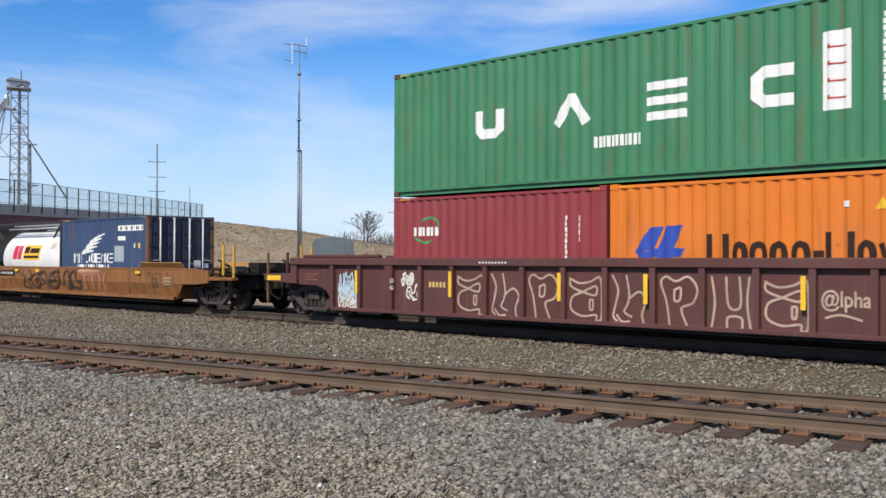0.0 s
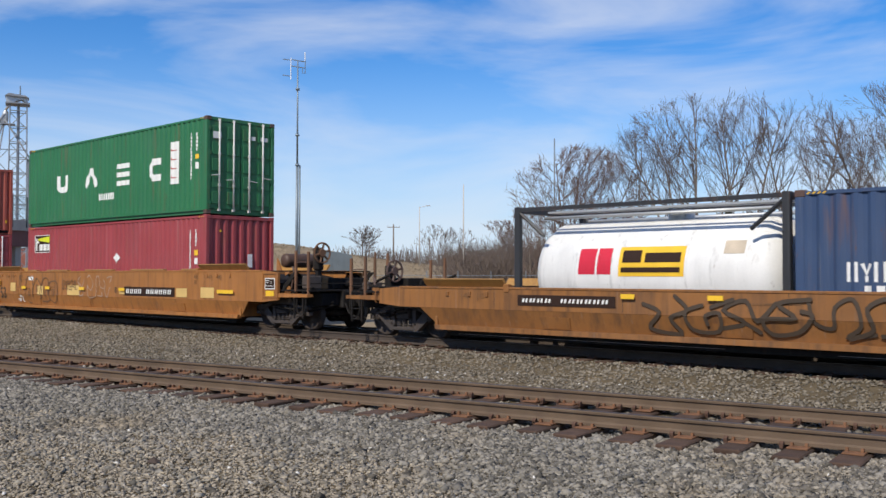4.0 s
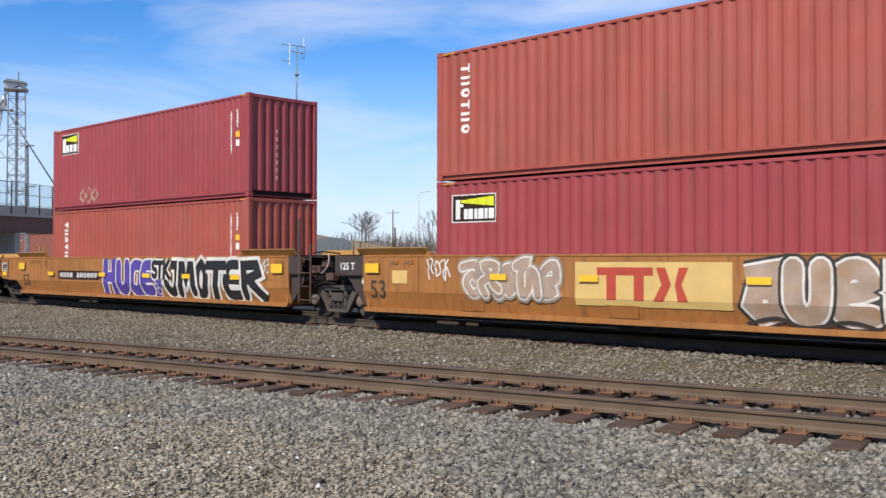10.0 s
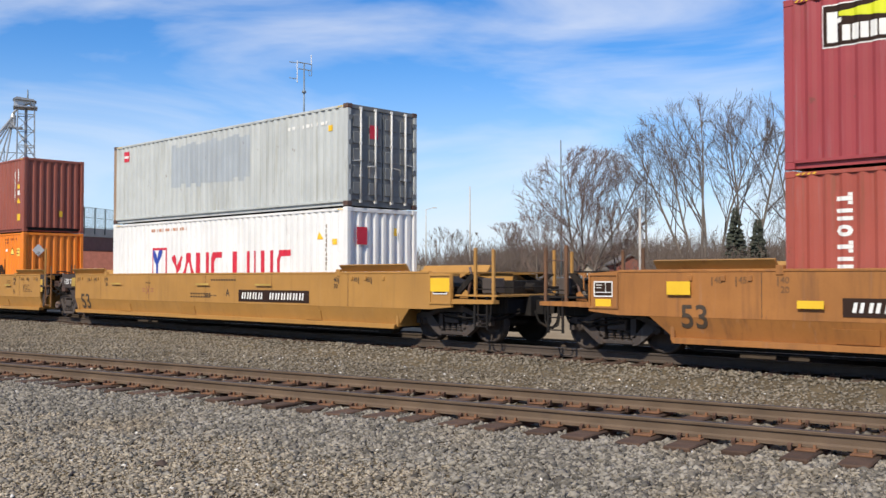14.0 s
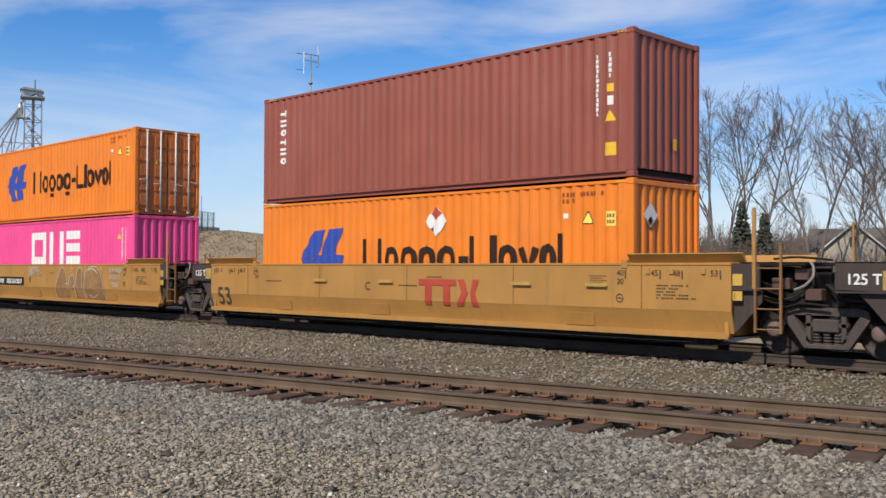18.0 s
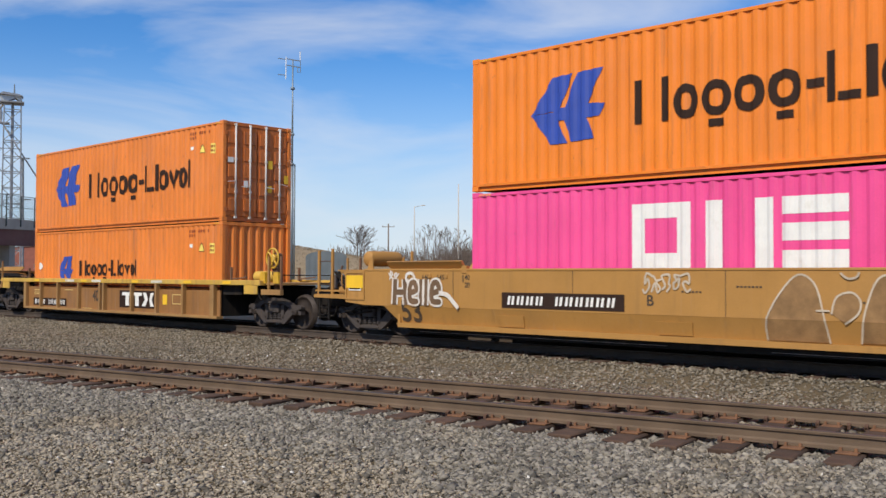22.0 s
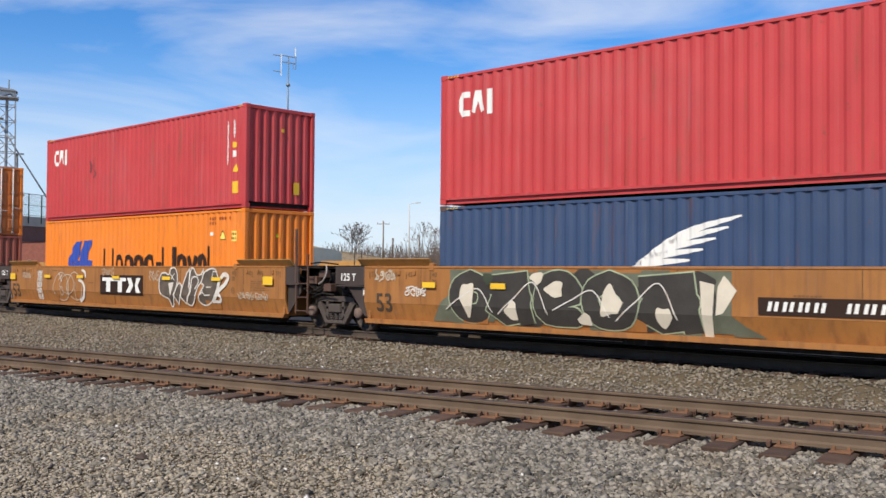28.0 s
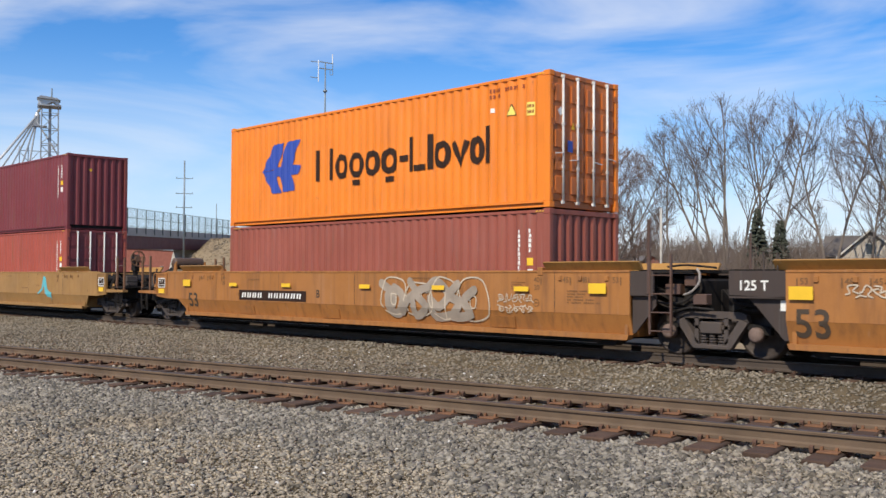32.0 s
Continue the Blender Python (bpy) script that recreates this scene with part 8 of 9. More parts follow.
# short car with a yellow deck edge and posts
def short_car(x):
    ob = thing("well_car", "short ochre well car with side posts and a yellow deck edge", "railway wagon", "well cars", (x, YC, 0))
    m, dk, zt, zs = M["faded_ochre_paint"], M["deck_yellow_paint"], 1.22, 0.28
    for sy in (-1, 1):
        y0, y1 = sorted((sy * (CS - 0.09), sy * (CS - 0.13)))
        part("side_sheet", Shape().box(-6.3, 6.3, y0, y1, zs + 0.05, zt - 0.16), M["panel_ochre"], ob)
        part("deck_pipe", Shape().tube((-6.25, sy * (CS - 0.14), zt - 0.09), (6.25, sy * (CS - 0.14), zt - 0.09), 0.022, n=6), M["underframe_black"], ob)
        part("inner_beam", Shape().box(-6.25, 6.25, min(sy * 0.95, sy * 1.15), max(sy * 0.95, sy * 1.15), zs + 0.1, zt, 0.01), M["underframe_black"], ob)
        y0, y1 = sorted((sy * (CS + 0.03), sy * (CS - 0.20)))
        part("deck_edge", Shape().box(-8.35, 8.35, y0, y1, zt, zt + 0.14, 0.012), dk, ob, "scuffed yellow deck edge")
        part("side_sill", Shape().box(-6.3, 6.3, y0, y1, zs - 0.02, zs + 0.06, 0.01), m, ob)
        for q in (-6.2, -4.95, -3.6, -2.05, -0.55, -0.28, 1.5, 3.0, 4.5, 6.05):
            w = 0.10 if abs(q) > 6 else 0.045
            y0, y1 = sorted((sy * CS, sy * (CS - 0.10)))
            part("post", Shape().prism([(q - w, zs + 0.02), (q + w, zs + 0.02), (q + w, zt), (q - w, zt)], y0 - (0.03 if sy < 0 else 0), y1 + (0.03 if sy > 0 else 0)), m, ob)
    fl = Shape()
    for k in range(-6, 7):
        fl.box(k - 0.1, k + 0.1, -CS + 0.15, CS - 0.15, zs + 0.08, zs + 0.16)
    part("well_floor", fl, M["underframe_black"], ob)
    for s in (-1, 1):
        part("bulkhead", Shape().box(min(s * 6.2, s * 6.28), max(s * 6.2, s * 6.28), -CS + 0.15, CS - 0.15, zs + 0.05, zt), M["underframe_black"], ob)
        b = Shape().box(min(s * 6.25, s * 9.3), max(s * 6.25, s * 9.3), -0.36, 0.36, 0.68, 1.16, 0.02)
        b.box(min(s * 6.3, s * 7.2), max(s * 6.3, s * 7.2), -1.3, 1.3, 0.95, 1.2)
        part("end_beam", b, M["underframe_black"], ob)
        part("platform", Shape().box(min(s * 6.3, s * 9.15), max(s * 6.3, s * 9.15), -1.36, 1.36, zt + 0.02, zt + 0.07), M["faded_ochre_paint"], ob)
        part("end_sill", Shape().box(min(s * 8.35, s * 9.2), max(s * 8.35, s * 9.2), -CS, -CS + 0.1, 0.98, 1.12).box(min(s * 8.35, s * 9.2), max(s * 8.35, s * 9.2), CS - 0.1, CS, 0.98, 1.12), m, ob)
        part("step_plate", Shape().box(min(s * 7.6, s * 8.2), max(s * 7.6, s * 8.2), -CS - 0.025, -CS + 0.02, 0.98, 1.22, 0.01), dk, ob, "yellow step plate")
        for xx in (9.1, 8.55):
            for sy in (-1, 1):
                part("hand_post", Shape().box(s * xx - 0.03, s * xx + 0.03, sy * 1.38 - 0.025, sy * 1.38 + 0.025, 1.0, 2.0), m if xx < 9 else M["rusty_steel"], ob)
        hr = Shape()
        for z in (1.5,):
            hr.tube((s * 9.1, -1.38, z), (s * 9.1, 1.38, z), 0.016, n=6)
        part("hand_rail", hr, M["underframe_black"], ob)
        for sy in (-1, 1):
            cb = Shape().box(s * 6.55 - 0.03, s * 6.55 + 0.03, sy * 1.2 - 0.03, sy * 1.2 + 0.03, zt + 0.1, zt + 0.5)
            cb.tube((s * 6.5, sy * 1.2, zt + 0.16), (s * 7.3, sy * 1.2, zt + 0.22), 0.02, n=6)
            part("locking_bar", cb, M["rusty_steel"], ob)
        coupler(ob, s, 9.2, 9.92)
        bogie(ob, s * 8.38, 0.457, "bogie_grey_paint")
    tk = Shape().lathe([(-0.45, 0.0), (-0.43, 0.12), (-0.37, 0.15), (0.37, 0.15), (0.43, 0.12), (0.45, 0.0)], (7.75, -0.9, zt + 0.24), "x", 18)
    part("air_tank", tk, M["deck_yellow_paint"], ob, "pale yellow air tank")
    hand_brake(ob, 8.60, 1.95, "brake_yellow", -1.30, "rusty_steel", "side")
    for q in (8.30, 8.88):
        part("stand_bracket", Shape().prism([(q - 0.12, zt + 0.06), (q + 0.12, zt + 0.06), (q + 0.08, zt + 0.36), (q - 0.10, zt + 0.36)], -1.40, -1.30), M["brake_yellow"], ob, "yellow bracket")
    ch = Shape()
    sag = smooth_line([(8.15, 1.12), (8.28, 0.88), (8.42, 0.86), (8.58, 1.10)], 5)
    for (xa, za), (xb, zb) in zip(sag, sag[1:]):
        ch.tube((xa, -CS + 0.03, za), (xb, -CS + 0.03, zb), 0.018, n=6)
    part("brake_chain", ch, M["underframe_black"], ob)
    yb = -CS + 0.084
    flat_marks("black_marking", [rect(0.62, 2.92, 0.46, 1.0)], ob, "black panel", yb)
    chevron_logo_at(ob, 0.8, 2.75, 0.52, 0.94, "white_marking", yb - 0.006)
    stencil("40", -0.98, 0.78, 0.52, "stencil_black", ob, yb - 0.002, 0.8)
    bars = []
    for i in range(11):
        if i != 4:
            bars += [rect(-5.55 + i * 0.22, -5.505 + i * 0.22, 0.45, 0.61), rect(-5.46 + i * 0.22, -5.415 + i * 0.22, 0.45, 0.61)]
    flat_marks("black_marking", [rect(-5.7, -3.1, 0.40, 0.66)], ob, "black number board", yb)
    flat_marks("white_marking", bars, ob, "white bars on the number board", yb - 0.006)
    flat_marks("cream_marking", frame_rect(3.8, 4.3, 0.62, 0.92, 0.03) + [rect(-5.6, -5.1, 0.92, 0.96), rect(-5.6, -5.2, 0.84, 0.87), rect(-5.6, -5.15, 0.78, 0.81), rect(-3.2, -2.6, 0.95, 0.98), rect(-1.9, -1.2, 0.36, 0.38)], ob, "pale stencilled panel", yb - 0.004)
    flat_marks("worn_white", [rect(-2.95 + i * 1.9, -2.3 + i * 1.9, zt + 0.03, zt + 0.11) for i in (0, 1, 3)], ob, "worn white deck marks", -CS - 0.036)
    flat_marks("yellow_marking", [rect(q, q + 0.4, zt + 0.03, zt + 0.11) for q in (-5.4, -1.8, 1.6, 4.6, 6.6)] , ob, "yellow reflective strips", -CS - 0.036, "reflector")
    flat_marks("yellow_marking", [rect(3.25, 3.5, 0.6, 0.9)], ob, "yellow panel mark", yb)
    CARS.append((ob, x))


def chevron_logo_at(ob, x0, x1, z0, z1, key, y):
    w, h = x1 - x0, z1 - z0
    polys = sign_polys(x0, x1, z0, z1)
    flat_marks(key, polys, ob, "owner's sign in plain bars", y)


short_car(X_40)

# ---- background ----
def far_ground(x, y):
    return hill_height(x, y)


def bare_tree(name, az, r, top_el, width, seed, key="twig", label="bare winter tree with many fine upright twigs", trunks=1, density=1.0, start=0.26, fine=0.0125, broad=1.0, dome=0.36, apart=0.17):
    rg = random.Random(seed)
    base = polar(az, r)
    zg = far_ground(base.x, base.y) - 0.1
    H = height_at(top_el, r) - zg
    ob = thing(name, label, "tree", "bare trees", (base.x, base.y, zg))
    trunk, crown = Shape(), Shape()

    def limb(p, d, length, rad, level):
        steps = (7, 5, 3, 2, 1)[level]
        seg = length / steps
        pts, ds = [p], [d]
        for k in range(steps):
            wob = (0.07, 0.11, 0.14, 0.15, 0.13)[level]
            d = (d + Vector((rg.gauss(0, wob), rg.gauss(0, wob), rg.gauss(0, wob * 0.6) + (0.03, 0.085, 0.10, 0.12, 0.12)[level]))).normalized()
            q = pts[-1] + d * seg
            if level > 0 and (q.x * q.x + q.y * q.y) / (dome * H) ** 2 + ((q.z - 0.60 * H) / (0.42 * H)) ** 2 > 1.0 + 0.25 * rg.random():
                break
            r0 = max(rad * (1 - 0.75 * k / steps), fine)
            r1 = max(rad * (1 - 0.75 * (k + 1) / steps), fine * 0.7)
            (trunk if level == 0 else crown).tube(pts[-1], q, r0, r1, (6, 4, 3, 3, 3)[level], False)
            pts.append(q)
            ds.append(d)
        steps = len(pts) - 1
        if level >= 4 or steps < 1:
            return
        count = (int(11 * density), int(6 * density + 0.5), 5, 3)[level]
        for k in range(count):
            f = (k + rg.random()) / count
            f = start + (1 - start) * f if level == 0 else 0.12 + 0.88 * f
            i = min(steps - 1, int(f * steps))
            p2 = pts[i].lerp(pts[i + 1], f * steps - i)
            dd = ds[i + 1]
            a = rg.uniform(0, 2 * math.pi)
            side = dd.cross(Vector((math.cos(a), math.sin(a), 0.2))).normalized()
            opening = (width if level == 0 else 0.60) * rg.uniform(0.6, 1.2)
            d2 = (dd + side * opening).normalized()
            l2 = length * (0.62 - 0.36 * f) if level == 0 else length * rg.uniform(0.32, 0.56)
            limb(p2, d2, l2, rad * 0.48 * (1.15 - 0.6 * f), level + 1)

    for k in range(trunks):
        a = 2 * math.pi * (k + rg.random() * 0.5) / max(1, trunks)
        spread_out = 0.0 if trunks == 1 else apart * rg.uniform(0.3, 1.0)
        lean = Vector((math.cos(a) * spread_out, math.sin(a) * spread_out, 1)).normalized()
        limb(Vector((math.cos(a) * 0.2, math.sin(a) * 0.2, 0)), lean, H * (0.80 + 0.16 * rg.random()), H * 0.0075 + 0.02, 0)
    top = max(v[2] for v in crown.v)
    for s in (trunk, crown):                   # grown to the tree's full height
        s.v = [(x * broad * H / top, y * broad * H / top, z * H / top) for x, y, z in s.v]
    part("trunk", trunk, M["bark"], ob)
    part("crown", crown, M[key], ob)
    return ob


ROUND_TREE = "bare tree with a broad rounded reddish crown"
TALL_TREE = "tall bare tree with upswept limbs and fine twigs"
bare_tree("tree", 36.3, 100, 7.6, 1.2, 1, "budding_twig", ROUND_TREE, 3, 1.25, 0.12, 0.015, 1.12, 0.44, 0.30)
bare_tree("tree", 38.9, 112, 4.4, 0.9, 12, "budding_twig", "smaller bare tree with reddish twigs", 2, 0.9, 0.15, 0.014, 0.9)
bare_tree("tree", 34.4, 104, 4.6, 1.1, 17, "budding_twig", ROUND_TREE, 2, 0.9, 0.2, 0.014, 1.1)
bare_tree("tree", 32.5, 95, 8.4, 0.8, 14, "twig", "slender bare winter tree", 1, 0.9, 0.3)
bare_tree("tree", 29.8, 92, 10.4, 0.80, 2, "twig", "tall bare tree with a broad fan of upswept limbs", 5, 0.75, 0.34, 0.0125, 1.0, 0.46, 0.36)
bare_tree("tree", 27.3, 93, 10.4, 0.80, 13, "twig", TALL_TREE, 2, 0.95, 0.36, 0.0125, 1.0, 0.25)
bare_tree("tree", 24.2, 94, 10.2, 0.80, 4, "twig", TALL_TREE, 2, 0.95, 0.38, 0.0125, 1.0, 0.25)
bare_tree("tree", 22.0, 98, 8.2, 0.9, 15, "twig", TALL_TREE, 1, 0.95, 0.3)
bare_tree("tree", 20.1, 90, 10.3, 0.95, 5, "twig", "tall bare tree with a dense crown", 3, 0.95, 0.3, 0.0125, 1.15)
bare_tree("tree", 17.8, 98, 9.4, 0.9, 6, "twig", "tall bare tree with a dense crown", 2, 1.0)
bare_tree("tree", 15.6, 94, 9.8, 0.9, 7, "twig", TALL_TREE, 2, 0.95)
bare_tree("tree", 25.9, 112, 4.6, 0.9, 8, "twig", "low bare tree with many fine twigs", 2, 0.8)
bare_tree("tree", 21.4, 110, 5.4, 0.9, 19, "twig", "low bare tree with many fine twigs", 2, 0.8)
bare_tree("tree", 48.6, 236, 2.95, 1.2, 9, "twig", "low bare bushy tree on the skyline", 4, 0.7, 0.12, 0.020, 1.5, 0.6)
bare_tree("tree", 44.3, 228, 3.0, 0.8, 10, "twig", "thin bare tree on the skyline", 2, 0.7, 0.12, 0.020, 1.2, 0.5)
bare_tree("tree", 43.2, 220, 2.8, 0.8, 18, "twig", "thin bare tree on the skyline", 2, 0.7, 0.12, 0.020, 1.1, 0.5)
bare_tree("tree", 40.6, 170, 3.3, 1.0, 11, "budding_twig", "low bare bushy tree", 3, 0.8, 0.10, 0.020, 1.3, 0.5)

# distant brush and small trees, too many to count
brush = Shape()
rb = random.Random(77)
for k in range(880):
    az = rb.uniform(12, 43.5)
    r = rb.uniform(125, 230)
    el = rb.uniform(0.7, 2.1) * (1.35 if az < 40 else 1.0)
    b = polar(az, r, -0.2)
    top = (height_at(el, r) + 0.6)
    for j in range(16):
        d = Vector((rb.gauss(0, 0.35), rb.gauss(0, 0.35), 1)).normalized()
        p = b + Vector((rb.gauss(0, 1.4), rb.gauss(0, 1.4), 0))
        q = p + d * top * rb.uniform(0.5, 1.0)
        brush.tube(p, q, 0.055, 0.022, 3, False)
        for i in range(3):
            s0 = p.lerp(q, rb.uniform(0.35, 0.95))
            brush.tube(s0, s0 + (d + Vector((rb.gauss(0, 0.6), rb.gauss(0, 0.6), 0.1))).normalized() * top * 0.22, 0.026, 0.018, 3, False)
for k in range(340):
    az, r = rb.uniform(38.5, 56), rb.uniform(300, 380)
    b = polar(az, r, -0.2)
    top = height_at(rb.uniform(0.8, 1.3) * (1.45 if az < 50 else 1.0), r)
    for j in range(14):
        p = b + Vector((rb.gauss(0, 3), rb.gauss(0, 3), 0))
        brush.tube(p, p + Vector((rb.gauss(0, 0.25), rb.gauss(0, 0.25), 1)) * top * rb.uniform(0.5, 1.0), 0.10, 0.05, 3, False)
# stems added as a stand-in for the shaded bank under the bridge
for k in range(170):
    az, r = rb.uniform(56, 76), rb.uniform(330, 420)
    b = polar(az, r, -0.2)
    top = height_at(rb.uniform(1.0, 1.9), r)
    for j in range(16):
        p = b + Vector((rb.gauss(0, 3), rb.gauss(0, 3), 0))
        brush.tube(p, p + Vector((rb.gauss(0, 0.25), rb.gauss(0, 0.25), 1)) * top * rb.uniform(0.5, 1.0), 0.14, 0.08, 3, False)
for k in range(300):
    az, r = rb.uniform(13, 32.7), rb.uniform(80, 99)
    b = polar(az, r, -0.2)
    top = height_at(rb.uniform(0.6, 2.5), r) + 0.3
    if 19.0 < az < 24.6:                       # lower and thinner before the houses
        if rb.random() < 0.35:
            continue
        top *= 0.75
    for j in range(9):
        d = Vector((rb.gauss(0, 0.28), rb.gauss(0, 0.28), 1)).normalized()
        p = b + Vector((rb.gauss(0, 0.9), rb.gauss(0, 0.9), 0))
        q = p + d * top * rb.uniform(0.5, 1.0)
        brush.tube(p, q, 0.028, 0.012, 3, False)
        for i in range(4):
            s0 = p.lerp(q, rb.uniform(0.3, 0.95))
            brush.tube(s0, s0 + (d + Vector((rb.gauss(0, 0.6), rb.gauss(0, 0.6), 0.15))).normalized() * top * 0.25, 0.014, 0.009, 3, False)
tagged(part("far_woods", brush, M["brush"]), "grey-brown leafless brush and woods beyond the tracks", "woods", kind="stuff")


def spruce(az, r, top_el, seed):
    rg = random.Random(seed)
    b = polar(az, r)
    H = height_at(top_el, r) + 0.6
    ob = thing("spruce", "dark green spruce with drooping branches", "tree", "spruces", (b.x, b.y, -0.2))
    part("trunk", Shape().tube((0, 0, 0), (0, 0, H), 0.14, 0.02, 7), M["bark"], ob)
    s = Shape()
    z = 0.5
    while z < H - 0.1:
        k = (1 - z / H)
        rad = 0.22 + H * 0.225 * k ** 0.85
        for i in range(int(10 + 16 * k)):
            a = rg.uniform(0, 2 * math.pi)
            l = rad * rg.uniform(0.65, 1.12)
            tip = Vector((math.cos(a) * l, math.sin(a) * l, z - 0.18 * l + rg.uniform(-0.1, 0.15)))
            root = Vector((0, 0, z + 0.12))
            side = Vector((-math.sin(a), math.cos(a), 0)) * l * 0.22
            mid = root.lerp(tip, 0.6)
            s.face_set([root, mid + side + Vector((0, 0, -0.1)), tip, mid - side + Vector((0, 0, -0.1)), mid + Vector((0, 0, 0.12)), mid - Vector((0, 0, 0.22))],
                       [(0, 1, 4), (1, 2, 4), (2, 3, 4), (3, 0, 4), (1, 0, 5), (2, 1, 5), (3, 2, 5), (0, 3, 5)])
        z += 0.20
    part("crown", s, M["spruce"], ob)


spruce(27.95, 88, 3.6, 1)
spruce(26.75, 88, 3.05, 2)


def house(az, r, turn, w, d, eave, ridge, wall_key, roof_key, label, windows=2, name="house"):
    b = polar(az, r)
    ob = thing(name, label, "house", "houses beyond the tracks", (b.x, b.y, -0.14), az + turn)
    wall = Shape().prism([(-w / 2, 0), (w / 2, 0), (w / 2, eave), (0, ridge), (-w / 2, eave)], -d / 2, d / 2)
    part("wall", wall, M[wall_key], ob)
    for s in (-1, 1):
        rf = Shape().prism([(0, ridge + 0.16), (0, ridge + 0.02), (s * (w / 2 + 0.3), eave - 0.16), (s * (w / 2 + 0.3), eave - 0.02)], -d / 2 - 0.3, d / 2 + 0.3)
        part("roof", rf, M[roof_key], ob)
    for k in range(windows):
        x = (k - (windows - 1) / 2) * w / (windows + 0.6)
        win = part("window", Shape().box(x - 0.45, x + 0.45, -d / 2 - 0.05, -d / 2 - 0.005, eave * 0.38, eave * 0.38 + 1.2), M["siding_white"], ob)
        part("pane", Shape().box(x - 0.36, x + 0.36, -d / 2 - 0.07, -d / 2 - 0.052, eave * 0.38 + 0.09, eave * 0.38 + 1.11), M["window_dark"], win)
    return ob


home = house(22.2, 104, 0, 5.2, 9, 3.75, 6.15, "siding_white", "roof_shingle", "pale gabled house with a long wing and a dark shingle roof", 2)
part("wing_wall", Shape().prism_x([(0.4, 0), (7.4, 0), (7.4, 4.0), (3.9, 5.9), (0.4, 4.0)], -4.0, 6.2), M["siding_white"], home)
for ya in (0.1, 7.7):
    part("wing_roof", Shape().prism_x([(3.9, 6.06), (3.9, 5.92), (ya, 3.84), (ya, 3.98)], -4.3, 6.5), M["roof_shingle"], home)
for xw, zw in ((-3.3, 1.0), (3.4, 1.0), (5.0, 1.0), (0.0, 3.9)):
    yw = -4.5 if xw == 0.0 else 0.4
    frame_part = part("window", Shape().box(xw - 0.45, xw + 0.45, yw - 0.05, yw - 0.005, zw, zw + 1.1), M["siding_trim"], home, "white window frame")
    part("pane", Shape().box(xw - 0.36, xw + 0.36, yw - 0.07, yw - 0.052, zw + 0.09, zw + 1.01), M["window_dark"], frame_part)
for s in (-1, 1):
    part("barge_board", Shape().prism([(0, 6.33), (0, 6.13), (s * 2.95, 3.55), (s * 2.95, 3.75)], -4.86, -4.81), M["siding_trim"], home, "white barge board")
house(19.0, 104, 20, 8, 9, 3.4, 5.4, "siding_tan", "roof_shingle", "tan gabled house with a dark roof")
house(25.5, 100, 0, 3.4, 5, 2.2, 2.9, "siding_white", "roof_shingle", "small white garage with a dark roof", 1, "garage")
house(33.95, 118, 12, 3.4, 6, 3.3, 4.2, "brick_red", "roof_shingle", "small brick building with a grey roof")
house(36.15, 114, 0, 1.9, 4, 2.2, 3.2, "siding_white", "roof_shingle", "narrow white shed with a pointed gable", 1, "shed")
house(39.8, 150, 80, 6, 12, 2.6, 3.4, "siding_tan", "roof_shingle", "long low tan building")
house(64.5, 300, -20, 58, 14, 8.6, 9.6, "brick_red", "roof_shingle", "red brick building seen under the bridge", 4)
house(31.5, 120, 75, 6, 14, 2.7, 3.6, "siding_white", "roof_shingle", "long low white building")


def pole(name, az, r, top_el, rad, key, label, arms=(), lamp=False, sink=0.6):
    b = polar(az, r)
    zg = far_ground(b.x, b.y) - 0.2
    H = height_at(top_el, r) - zg
    ob = thing(name, label, "pole", "poles", (b.x, b.y, zg), az)
    part("shaft", Shape().tube((0, 0, 0), (0, 0, H), rad * 1.2, rad * 0.8, 8), M[key], ob)
    for z, w in arms:
        a = Shape().box(-w / 2, w / 2, -0.06, 0.06, H - z - 0.06, H - z + 0.06)
        for x in (-w / 2 + 0.1, w / 2 - 0.1):
            a.tube((x, 0, H - z), (x, 0, H - z + 0.28), 0.05, 0.04, 6)
        part("cross_arm", a, M[key], ob)
    if lamp:
        part("arm", Shape().tube((0, 0, H - 0.1), (1.5, 0, H + 0.25), 0.06, 0.05, 6), M[key], ob)
        part("lamp_head", Shape().box(1.3, 2.1, -0.15, 0.15, H + 0.15, H + 0.32, 0.04), M[key], ob)
    return ob


p3 = pole("power_pole", 60.27, 182, 6.47, 0.16, "mast_steel", "steel power pole with three pairs of short arms", ((3.2, 3.0), (5.9, 3.0), (8.4, 2.8)))
pole("street_lamp", 58.5, 205, 4.1, 0.09, "mast_steel", "slim street lamp on the embankment")
pole("utility_pole", 46.9, 190, 3.0, 0.14, "pole_wood", "wooden utility pole with a cross-arm", ((0.6, 2.4),))
pole("street_lamp", 45.4, 190, 4.0, 0.10, "pole_pale", "street lamp with a long arm", (), True)
pole("utility_pole", 42.85, 150, 5.3, 0.10, "pole_pale", "tall thin pale pole")
pole("utility_pole", 33.15, 82, 3.96, 0.10, "pole_pale", "pale wooden utility pole")
pole("utility_pole", 44.8, 210, 2.2, 0.10, "pole_wood", "short weathered wooden pole")
pole("utility_pole", 37.6, 125, 7.9, 0.10, "mast_steel", "thin dark antenna pole behind a tree")
pole("utility_pole", 48.3, 230, 2.0, 0.10, "pole_wood", "short weathered wooden pole")

